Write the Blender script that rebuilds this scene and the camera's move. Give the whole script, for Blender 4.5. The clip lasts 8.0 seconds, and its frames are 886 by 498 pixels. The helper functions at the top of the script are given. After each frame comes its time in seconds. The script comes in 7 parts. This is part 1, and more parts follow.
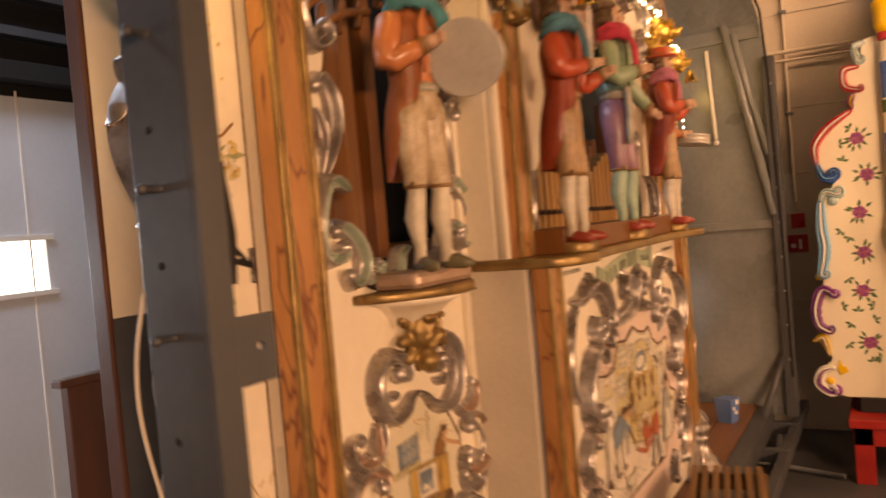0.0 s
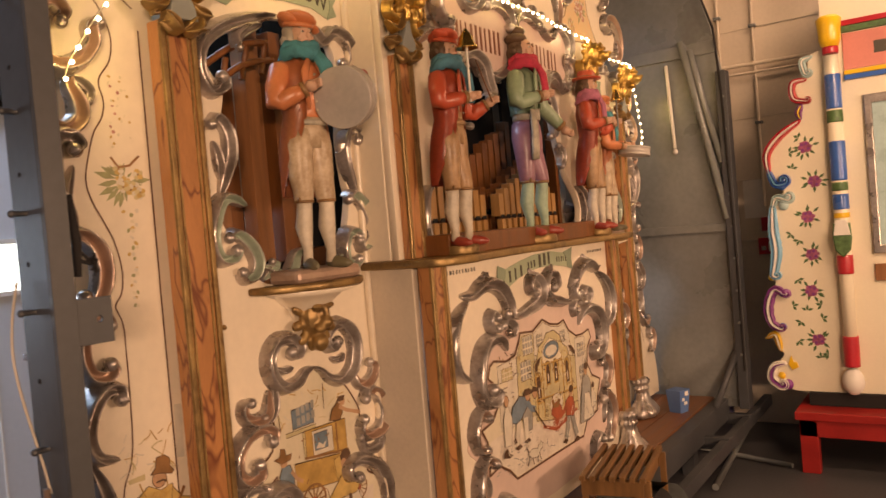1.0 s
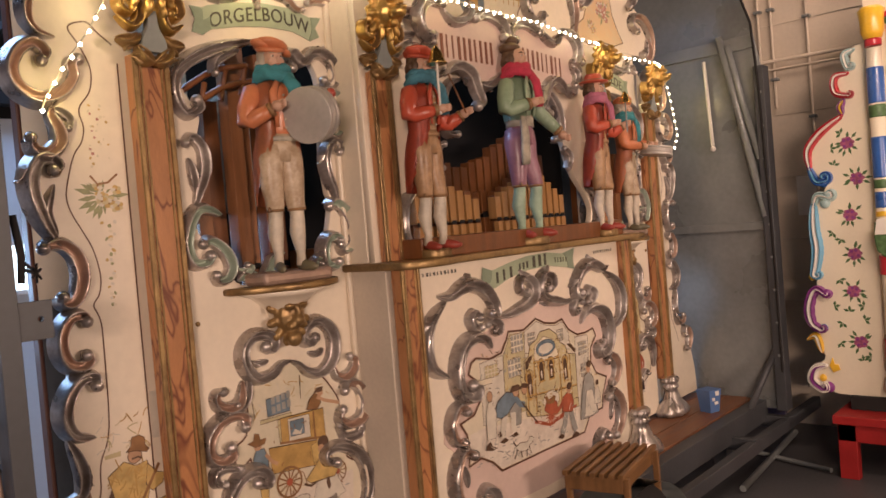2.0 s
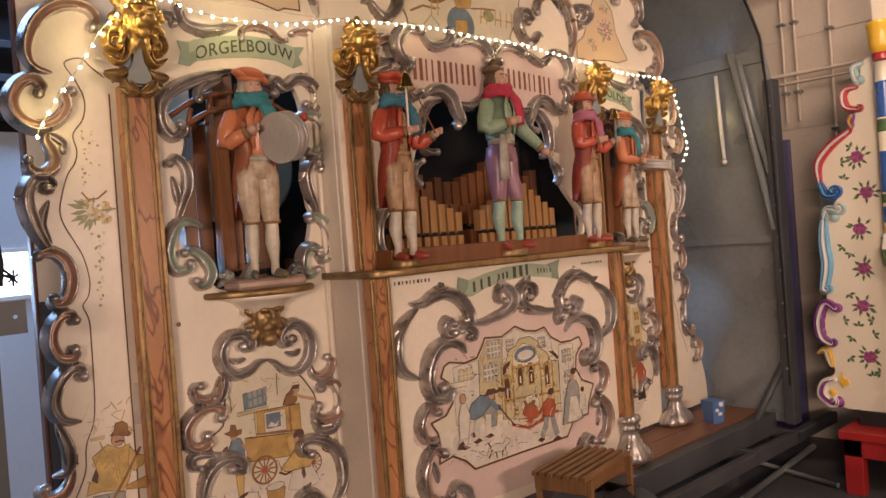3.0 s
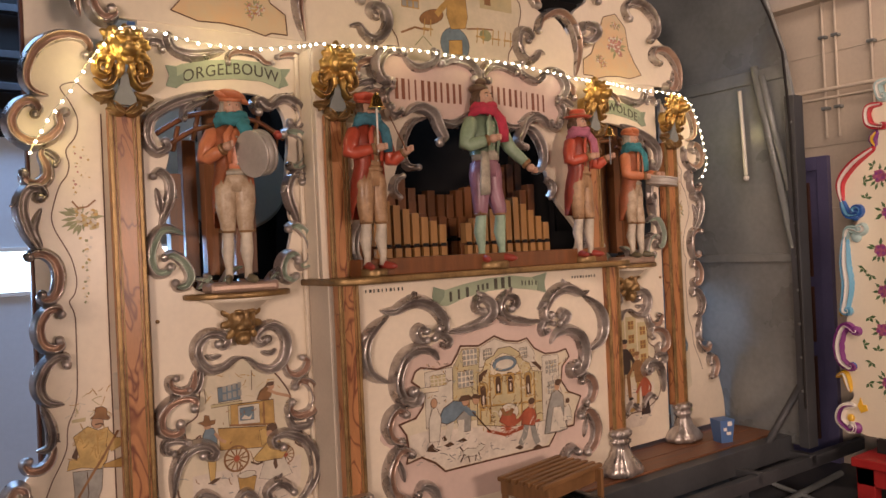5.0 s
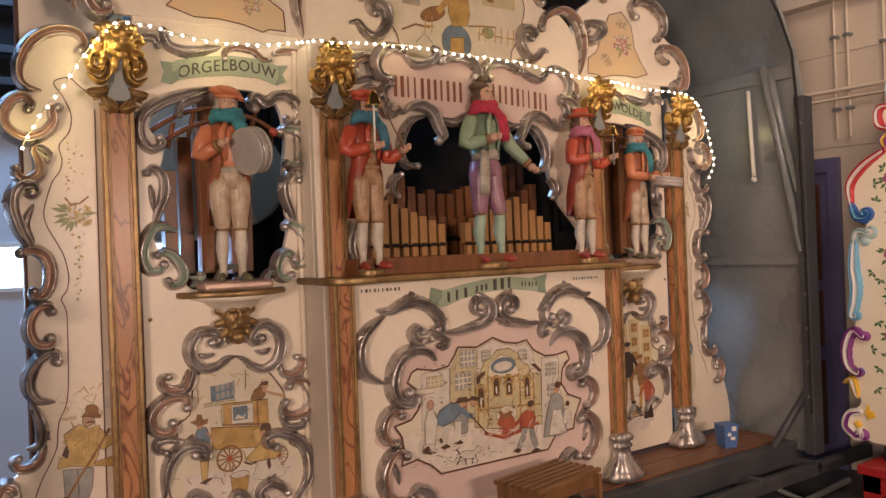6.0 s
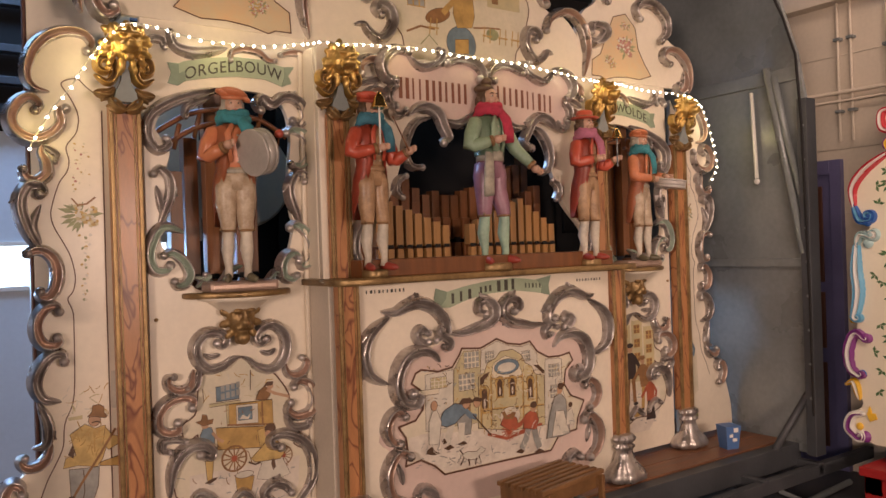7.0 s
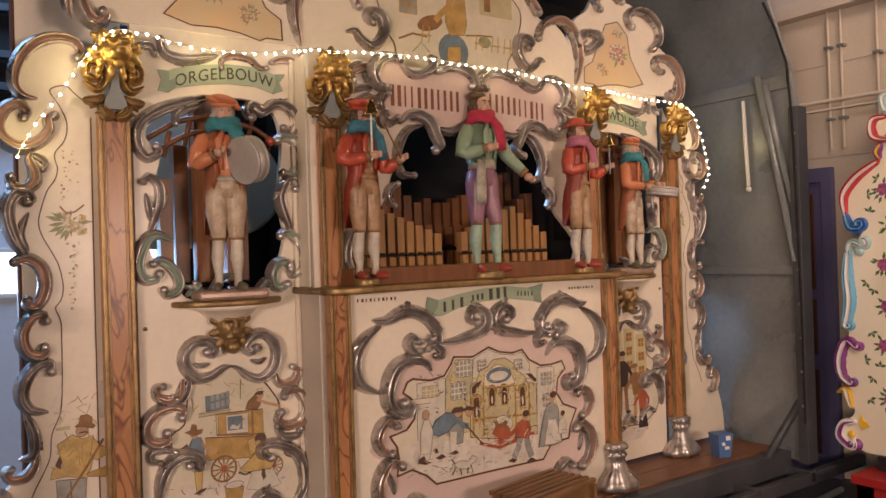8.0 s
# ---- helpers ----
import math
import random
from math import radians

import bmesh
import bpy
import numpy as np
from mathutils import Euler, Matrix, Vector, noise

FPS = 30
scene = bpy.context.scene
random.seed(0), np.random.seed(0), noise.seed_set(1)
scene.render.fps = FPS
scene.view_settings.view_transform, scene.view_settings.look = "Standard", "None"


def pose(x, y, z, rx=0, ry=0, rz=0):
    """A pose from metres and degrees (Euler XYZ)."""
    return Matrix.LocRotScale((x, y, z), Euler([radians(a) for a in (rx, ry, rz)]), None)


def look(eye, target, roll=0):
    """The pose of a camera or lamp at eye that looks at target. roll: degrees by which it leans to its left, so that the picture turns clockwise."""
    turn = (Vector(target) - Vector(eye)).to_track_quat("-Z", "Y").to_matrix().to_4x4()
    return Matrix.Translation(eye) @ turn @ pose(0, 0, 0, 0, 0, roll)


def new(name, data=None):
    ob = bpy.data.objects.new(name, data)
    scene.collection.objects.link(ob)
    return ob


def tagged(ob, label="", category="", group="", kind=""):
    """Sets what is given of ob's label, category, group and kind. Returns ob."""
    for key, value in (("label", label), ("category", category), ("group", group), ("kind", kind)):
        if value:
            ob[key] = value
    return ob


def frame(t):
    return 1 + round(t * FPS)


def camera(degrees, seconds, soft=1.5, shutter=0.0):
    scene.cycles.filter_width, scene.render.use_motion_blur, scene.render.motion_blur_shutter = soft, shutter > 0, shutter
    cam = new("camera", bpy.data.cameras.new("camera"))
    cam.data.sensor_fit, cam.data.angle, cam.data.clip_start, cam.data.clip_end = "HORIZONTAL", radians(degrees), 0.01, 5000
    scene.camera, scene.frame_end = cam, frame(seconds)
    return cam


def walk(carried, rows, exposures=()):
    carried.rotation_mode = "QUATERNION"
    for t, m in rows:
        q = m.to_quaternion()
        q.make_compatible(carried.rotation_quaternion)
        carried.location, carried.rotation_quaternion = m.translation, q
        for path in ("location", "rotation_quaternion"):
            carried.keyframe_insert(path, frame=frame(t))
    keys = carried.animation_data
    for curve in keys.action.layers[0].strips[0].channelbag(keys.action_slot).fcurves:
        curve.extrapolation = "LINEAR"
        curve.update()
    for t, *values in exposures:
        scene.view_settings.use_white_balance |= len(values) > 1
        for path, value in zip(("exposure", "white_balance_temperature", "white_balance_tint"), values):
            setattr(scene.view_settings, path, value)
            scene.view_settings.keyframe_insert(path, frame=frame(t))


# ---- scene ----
cam = camera(59.2, 8.0, 1.5, 0.8)
METRES, EYE, TILT, LEAN, TURN = 2.35, 1.65, 0.0, 0.0, -60.2
ROWS = [
    (0.0, 0.0, 0.0, 0.0, -0.15, -1.76, 4.91),
    (0.5, 0.1131, -0.1298, -0.0009, 1.57, -1.64, 4.9),
    (1.0, 0.2128, -0.1767, -0.0082, 3.84, -1.46, 4.82),
    (1.5, 0.3109, -0.1926, -0.0018, 8.01, -1.61, 4.86),
    (3.0, 0.6073, -0.2631, -0.0056, 17.36, -0.68, 4.23),
    (3.5, 0.675, -0.2511, -0.0003, 19.98, -0.25, 3.71),
    (4.0, 0.7818, -0.2565, -0.0023, 22.5, -0.08, 3.32),
    (4.5, 0.8292, -0.2626, -0.0056, 23.84, 0.02, 2.98),
    (6.0, 0.8581, -0.2184, -0.0038, 25.55, -0.02, 2.08),
    (6.5, 0.8557, -0.2227, -0.0033, 25.74, -0.08, 1.98),
    (7.0, 0.8535, -0.2256, 0.0011, 25.58, -0.1, 1.86),
    (7.5, 0.8514, -0.2224, 0.004, 25.36, 0.02, 1.82),
    (8.0, 0.8514, -0.2194, 0.0059, 25.01, 0.29, 1.81),
]
walk(cam, [(t, pose(0, 0, EYE, TILT, LEAN, TURN) @ pose(METRES * x, METRES * y, METRES * z, 90 + pitch, roll, yaw)) for t, x, y, z, yaw, pitch, roll in ROWS],
     exposures=[(0.0, 0.24, 12400, 22), (1.0, 0.08, 9500, 16), (1.5, 0.05, 7200, 11), (2.8, -0.08, 6500, 10), (8.0, -0.15, 6400, 9.0)])

# ---- world and light ----
world = bpy.data.worlds.new("world")
scene.world = world
world.use_nodes = True
world.node_tree.nodes["Background"].inputs[0].default_value = (0.5, 0.6, 0.8, 1)
world.node_tree.nodes["Background"].inputs[1].default_value = 0.025


def lamp(name, kind, place, target, energy, colour, size=0.2, size_y=None):
    data = bpy.data.lights.new(name, kind)
    data.energy, data.color = energy, colour
    if kind == "AREA":
        data.shape, data.size, data.size_y = "RECTANGLE", size, size_y or size
    else:
        data.shadow_soft_size = size
    ob = new(name, data)
    ob.matrix_world = look(place, target)
    return ob


WARM = (1.0, 0.725, 0.59)
# Unseen warm lights behind the camera, set low to balance the organ front.
for hx, hy, hz, e in ((-2.7, -3.5, 2.0, 180), (2.4, -4.9, 1.9, 112)):
    lamp("unseen_lamp", "AREA", (hx, hy, hz), (2.9, 0.6, 1.0), e, WARM, 1.2, 0.3)
# Added light with no known source, brightens the beige wall.
lamp("unseen_lamp", "AREA", (5.02, -0.4, 3.75), (5.95, 0.3, 2.4), 18, WARM, 0.9, 0.3)
# Added light with no known source, lifts the trailer end and ivory organ.
lamp("unseen_lamp", "AREA", (3.2, -1.3, 2.75), (5.3, -0.95, 1.5), 36, WARM, 0.8, 0.3)
# Added overhead blue light, no opening known there; tints the white panel wall.
lamp("added_blue_light", "AREA", (0.4, 3.3, 4.45), (0.5, 3.6, 0), 175, (0.33, 0.56, 1.0), 4.0, 0.8)
lamp("window_light", "AREA", (1.1, 3.98, 1.62), (2.4, 0.0, 1.1), 62, (0.36, 0.60, 1.0), 3.1, 0.27)


# ---- materials ----
def mat(name, col, rough=0.5, metal=0.0, var=0.12, scale=5.0, fine=70.0, bump=0.15, second=None, stretch=(1, 1, 1), coat=0.0, emit=0.0):
    m = bpy.data.materials.new(name)
    m.use_nodes = True
    nt = m.node_tree
    b = nt.nodes["Principled BSDF"]
    co = nt.nodes.new("ShaderNodeTexCoord")
    mp = nt.nodes.new("ShaderNodeMapping")
    mp.inputs["Scale"].default_value = stretch
    nt.links.new(co.outputs["Object"], mp.inputs[0])
    big = nt.nodes.new("ShaderNodeTexNoise")
    big.inputs["Scale"].default_value, big.inputs["Detail"].default_value = scale, 6
    small = nt.nodes.new("ShaderNodeTexNoise")
    small.inputs["Scale"].default_value, small.inputs["Detail"].default_value = fine, 4
    for n in (big, small):
        nt.links.new(mp.outputs[0], n.inputs["Vector"])
    add = nt.nodes.new("ShaderNodeMath")
    add.operation = "MULTIPLY_ADD"
    add.inputs[1].default_value = 0.35
    nt.links.new(small.outputs[0], add.inputs[0])
    nt.links.new(big.outputs[0], add.inputs[2])
    ramp = nt.nodes.new("ShaderNodeValToRGB")
    ramp.color_ramp.elements[0].position, ramp.color_ramp.elements[1].position = 0.45, 0.9
    lo = second or [c * (1 - var) for c in col]
    hi = [min(1, c * (1 + var * 0.5)) for c in col]
    ramp.color_ramp.elements[0].color = (*lo, 1)
    ramp.color_ramp.elements[1].color = (*hi, 1)
    nt.links.new(add.outputs[0], ramp.inputs[0])
    nt.links.new(ramp.outputs[0], b.inputs["Base Color"])
    rr = nt.nodes.new("ShaderNodeMapRange")
    rr.inputs[3].default_value, rr.inputs[4].default_value = max(0.03, rough - 0.12), min(1, rough + 0.12)
    nt.links.new(big.outputs[0], rr.inputs[0])
    nt.links.new(rr.outputs[0], b.inputs["Roughness"])
    b.inputs["Metallic"].default_value = metal
    b.inputs["Coat Weight"].default_value = coat
    b.inputs["Coat Roughness"].default_value = 0.25
    if bump:
        bp = nt.nodes.new("ShaderNodeBump")
        bp.inputs["Strength"].default_value, bp.inputs["Distance"].default_value = bump, 0.004
        nt.links.new(small.outputs[0], bp.inputs["Height"])
        nt.links.new(bp.outputs[0], b.inputs["Normal"])
    if emit:
        b.inputs["Emission Color"].default_value = (*col, 1)
        b.inputs["Emission Strength"].default_value = emit
    return m


CREAM = mat("cream_paint", (0.80, 0.70, 0.56), 0.38, var=0.1, scale=2.5, fine=40, bump=0.06, coat=0.2)
PINK = mat("pale_pink_paint", (0.68, 0.52, 0.45), 0.4, var=0.1, scale=3, fine=40, bump=0.06, coat=0.15)
# Pale grey-cream; on the return wall it carries that side's shading.
RETURN = mat("grey_and_shaded_cream_paint", (0.62, 0.54, 0.44), 0.45, var=0.16, scale=2.5, bump=0.08)
# The dark mottling holds patina and some of the carvings' shadow.
SILVER = mat("aged_shaded_silver_paint", (0.60, 0.555, 0.525), 0.29, 0.72, second=(0.25, 0.205, 0.18), scale=14, fine=90, bump=0.25)
# Darker copy for scroll hollows: patina plus recess shade in the colour.
SILVERDARK = mat("shaded_hollow_silver_paint", (0.48, 0.44, 0.41), 0.35, 0.65, second=(0.23, 0.19, 0.17), scale=14, fine=90, bump=0.25)
PEACH = mat("peach_tinted_silver", (0.52, 0.37, 0.29), 0.34, 0.5, second=(0.36, 0.25, 0.20), scale=12, bump=0.15)
GREENISH = mat("green_tinted_silver", (0.38, 0.44, 0.36), 0.35, 0.3, var=0.3, scale=12, bump=0.15)
GOLD = mat("gilt", (0.74, 0.50, 0.17), 0.34, 0.8, second=(0.38, 0.22, 0.06), scale=16, fine=80, bump=0.3)
OLDGOLD = mat("dull_gilt", (0.40, 0.26, 0.11), 0.4, 0.6, second=(0.18, 0.11, 0.05), scale=14, fine=80, bump=0.3)
OUTLINE = mat("dark_brown_line_paint", (0.13, 0.06, 0.035), 0.5, bump=0)
STEEL = mat("blue_grey_steel_paint", (0.22, 0.235, 0.235), 0.3, 0.1, var=0.3, scale=2.5, fine=30, bump=0.1)
STEELDARK = mat("dark_grey_steel_paint", (0.065, 0.068, 0.075), 0.45, 0.1, var=0.3, scale=3, fine=40, bump=0.15)
# For truly black parts, and for unlit interiors painted as black boards.
BLACK = mat("matt_black_and_painted_shade", (0.012, 0.010, 0.010), 0.9, bump=0.1)
DECK = mat("red_brown_deck_wood", (0.20, 0.085, 0.04), 0.42, var=0.35, scale=5, stretch=(0.6, 6, 1), bump=0.15)
FLOORM = mat("dark_concrete", (0.075, 0.075, 0.08), 0.5, var=0.4, scale=1.2, fine=50, bump=0.15)
BEIGE = mat("beige_wall_paint", (0.64, 0.55, 0.44), 0.6, var=0.14, scale=1.5, fine=40, bump=0.08)
WHITEWALL = mat("white_panel_paint", (0.62, 0.66, 0.70), 0.5, var=0.1, scale=1.0, fine=30, bump=0.05)
# Near black: the lack of light in the upper hall is put into colour.
CEIL = mat("unlit_dark_paint", (0.006, 0.0055, 0.0055), 0.9, bump=0.1)
DAYLIGHT = mat("bright_window_glass", (0.75, 0.90, 1.0), 0.4, bump=0, emit=4.0)
PIPEWOOD = mat("tan_pipe_wood", (0.40, 0.205, 0.07), 0.4, var=0.3, scale=4, stretch=(6, 6, 0.5), bump=0.12)
PIPEDARK = mat("red_brown_pipe_wood", (0.19, 0.068, 0.02), 0.42, var=0.35, scale=4, stretch=(6, 6, 0.5), bump=0.12)
BANNER = mat("pale_green_banner_paint", (0.36, 0.42, 0.29), 0.45, var=0.14, scale=6, bump=0.05)
BANNERDARK = mat("shaded_green_banner_paint", (0.25, 0.31, 0.22), 0.45, var=0.2, scale=8, bump=0.05)
LETTER = mat("dark_letter_paint", (0.06, 0.055, 0.04), 0.5, bump=0)
REDLETTER = mat("brown_red_letter_paint", (0.20, 0.07, 0.04), 0.5, bump=0)
BULB = mat("lit_bulb", (1.0, 0.88, 0.66), 0.3, bump=0, emit=22.0)
CABLE = mat("clear_cable", (0.55, 0.5, 0.4), 0.4, bump=0)
STOOLWOOD = mat("varnished_slat_wood", (0.23, 0.115, 0.045), 0.4, var=0.35, scale=5, stretch=(1, 6, 1), bump=0.12)
REDPAINT = mat("red_bench_paint", (0.36, 0.02, 0.02), 0.4, var=0.25, scale=5, bump=0.1)
BLUEBOX = mat("blue_carton", (0.09, 0.18, 0.40), 0.4, var=0.1, scale=9, bump=0)
WHITEP = mat("white_paint", (0.78, 0.74, 0.68), 0.45, var=0.08, bump=0.03)
ROCREAM = mat("ivory_gloss_paint", (0.82, 0.74, 0.58), 0.32, var=0.07, scale=2, bump=0.04, coat=0.3)
RORED = mat("crimson_gloss_paint", (0.50, 0.025, 0.04), 0.3, var=0.2, bump=0.04, coat=0.3)
ROBLUE = mat("royal_blue_gloss_paint", (0.03, 0.12, 0.42), 0.3, var=0.2, bump=0.04, coat=0.3)
ROSKY = mat("sky_blue_gloss_paint", (0.16, 0.42, 0.62), 0.3, var=0.2, bump=0.04, coat=0.3)
ROYELLOW = mat("yellow_gloss_paint", (0.80, 0.48, 0.04), 0.3, var=0.2, bump=0.04, coat=0.3)
ROPURPLE = mat("purple_gloss_paint", (0.22, 0.04, 0.22), 0.3, var=0.2, bump=0.04, coat=0.3)
ROPALE = mat("pale_turquoise_paint", (0.42, 0.58, 0.58), 0.3, var=0.2, bump=0.04, coat=0.3)
ROSE = mat("mauve_rose_paint", (0.38, 0.10, 0.20), 0.5, var=0.5, scale=60, bump=0)
LEAF = mat("green_leaf_paint", (0.08, 0.16, 0.06), 0.5, var=0.4, scale=40, bump=0)
DOORBLUE = mat("violet_blue_door_paint", (0.13, 0.12, 0.24), 0.45, var=0.15, bump=0.05)
DOORWOOD = mat("brown_door_wood", (0.09, 0.032, 0.017), 0.45, var=0.3, stretch=(4, 4, 0.6), bump=0.1)


def wood_marble():
    """Orange-brown painted marbling with darker veins, running up the pilasters."""
    m = mat("marbled_pilaster_paint", (0.47, 0.21, 0.085), 0.35, var=0.25, scale=7, stretch=(3, 3, 0.7), bump=0.05, coat=0.2)
    nt = m.node_tree
    b = nt.nodes["Principled BSDF"]
    base = b.inputs["Base Color"].links[0].from_socket
    mp = [n for n in nt.nodes if n.type == "MAPPING"][0]
    wave = nt.nodes.new("ShaderNodeTexNoise")
    wave.inputs["Scale"].default_value, wave.inputs["Detail"].default_value, wave.inputs["Distortion"].default_value = 3.2, 2, 1.6
    nt.links.new(mp.outputs[0], wave.inputs["Vector"])
    ramp = nt.nodes.new("ShaderNodeValToRGB")
    els = ramp.color_ramp.elements
    els[0].position, els[0].color = 0.47, (0, 0, 0, 1)
    els[1].position, els[1].color = 0.53, (0, 0, 0, 1)
    mid = els.new(0.5)
    mid.color = (1, 1, 1, 1)
    nt.links.new(wave.outputs[0], ramp.inputs[0])
    mix = nt.nodes.new("ShaderNodeMix")
    mix.data_type = "RGBA"
    nt.links.new(ramp.outputs[0], mix.inputs[0])
    nt.links.new(base, mix.inputs[6])
    mix.inputs[7].default_value = (0.16, 0.045, 0.02, 1)
    nt.links.new(mix.outputs[2], b.inputs["Base Color"])
    return m


MARBLE = wood_marble()


# ---- building helpers ----
def thing(name, place, label, category, group="", kind=""):
    ob = new(name)
    ob.location = place
    ob.empty_display_size = 0.05
    ob.matrix_world = Matrix.Translation(place)
    return tagged(ob, label, category, group, kind)


def link(name, me, material, parent=None, label="", smooth=False):
    ob = new(name, me)
    for m in material if isinstance(material, (list, tuple)) else [material]:
        me.materials.append(m)
    if smooth:
        me.polygons.foreach_set("use_smooth", [True] * len(me.polygons))
    if parent is not None:
        ob.parent = parent
        base = parent
        while base.parent:
            base = base.parent
        ob.matrix_parent_inverse = Matrix.Translation(-base.location) if parent is base else Matrix.Identity(4)
    if label:
        tagged(ob, label)
    return ob


def fused(ob, voxel=0.005):
    """Melts the overlapping masses of a carving into one skin."""
    m = ob.modifiers.new("fused", "REMESH")
    m.mode, m.voxel_size, m.use_smooth_shade = "VOXEL", voxel, True
    m = ob.modifiers.new("softened", "SMOOTH")
    m.factor, m.iterations = 0.5, 7
    return ob


def part(name, bm, material, parent=None, label="", smooth=False):
    me = bpy.data.meshes.new(name)
    bm.normal_update()
    bm.to_mesh(me)
    bm.free()
    return link(name, me, material, parent, label, smooth)


def box(bm, x0, x1, y0, y1, z0, z1, bevel=0.0, mi=0):
    r = bmesh.ops.create_cube(bm, size=1, matrix=Matrix.LocRotScale(((x0 + x1) / 2, (y0 + y1) / 2, (z0 + z1) / 2), None, (x1 - x0, y1 - y0, z1 - z0)))
    fs = {f for v in r["verts"] for f in v.link_faces}
    if bevel:
        es = {e for f in fs for e in f.edges}
        r2 = bmesh.ops.bevel(bm, geom=list(es), offset=bevel, segments=2, affect="EDGES", profile=0.5)
        fs = {f for f in fs if f.is_valid} | set(r2["faces"])
    for f in fs:
        f.material_index = mi
    return bm


def boxpart(name, dims, material, parent=None, label="", bevel=0.003):
    return part(name, box(bmesh.new(), *dims, bevel), material, parent, label)


def spline(pts, n=8, closed=False):
    """Points along a smooth curve through pts."""
    out, k = [], len(pts)
    for i in range(k if closed else k - 1):
        p = [Vector(pts[(i + j) % k] if closed else pts[min(max(i + j, 0), k - 1)]) for j in (-1, 0, 1, 2)]
        for s in range(n):
            t = s / n
            out.append(0.5 * ((2 * p[1]) + (p[2] - p[0]) * t + (2 * p[0] - 5 * p[1] + 4 * p[2] - p[3]) * t * t + (3 * p[1] - p[0] - 3 * p[2] + p[3]) * t ** 3))
    if not closed:
        out.append(Vector(pts[-1]))
    return out


XC = 2.787


def mirror(pts):
    return [(2 * XC - x, z) for x, z in pts]


def plate_mesh(name, outlines, front, depth, bevel=0.002, res=2):
    """A board in the xz plane: the first outline is its edge, the others are holes."""
    cu = bpy.data.curves.new(name, "CURVE")
    cu.dimensions, cu.fill_mode = "2D", "BOTH"
    cu.extrude, cu.bevel_depth, cu.bevel_resolution = max(0.0002, depth / 2 - bevel), bevel, res - 1
    cu.offset = -bevel
    for o in outlines:
        s = cu.splines.new("POLY")
        s.points.add(len(o) - 1)
        for q, v in zip(s.points, o):
            q.co = (v[0], v[1], 0, 1)
        s.use_cyclic_u = True
    tmp = bpy.data.objects.new(name, cu)
    me = bpy.data.meshes.new_from_object(tmp)
    bpy.data.objects.remove(tmp)
    bpy.data.curves.remove(cu)
    me.transform(Matrix.Translation((0, front + depth / 2, 0)) @ Matrix.Rotation(radians(90), 4, "X"))
    return me


def plate(name, outlines, front, depth, material, parent, label="", bevel=0.002):
    return link(name, plate_mesh(name, outlines, front, depth, bevel), material, parent, label)


def rect(x0, x1, z0, z1):
    return [(x0, z0), (x1, z0), (x1, z1), (x0, z1)]


def curl(p, heading, r, turns, sign, n=26):
    """A spiral that goes on from p in the direction heading (radians), turning left for sign 1."""
    out, k = [], n
    ang, q = heading, Vector(p)
    for i in range(k):
        t = i / k
        rad = r * (1 - 0.78 * t)
        step = turns * 2 * math.pi / k
        ang += sign * step
        q = q + Vector((math.cos(ang), math.sin(ang))) * rad * step
        out.append(q.copy())
    return out


def flutes(n, count):
    """Cross-section of a carved leaf: a low dome cut into flutes."""
    out = []
    for k in range(n):
        u = -1 + 2 * k / (n - 1)
        dome = max(0.0, 1 - u * u) ** 0.42
        out.append((u, dome * (0.70 - 0.16 * u + 0.30 * math.cos(count * math.pi * (u + 0.12))) - 0.1 * (k in (0, n - 1))))
    return out


BROAD, SLIM = flutes(21, 3), flutes(9, 2)


def leaf_sweep(bm, line, widths, heights, prof, front, mid=0.3, flip=False):
    rings, n = [], len(line)
    for i, p in enumerate(line):
        d = line[min(i + 1, n - 1)] - line[max(i - 1, 0)]
        d = d.normalized() if d.length > 1e-7 else Vector((1, 0))
        side = Vector((-d.y, d.x)) * (-1 if flip else 1)
        rings.append([bm.verts.new((p.x + side.x * u * widths[i], front - v * heights[i], p.y + side.y * u * widths[i])) for u, v in prof])
    for i in range(n - 1):
        for j in range(len(prof) - 1):
            f = bm.faces.new((rings[i][j], rings[i][j + 1], rings[i + 1][j + 1], rings[i + 1][j]))
            f.material_index = 1 if abs((prof[j][0] + prof[j + 1][0]) / 2) < mid else 0
            f.smooth = True
    return rings


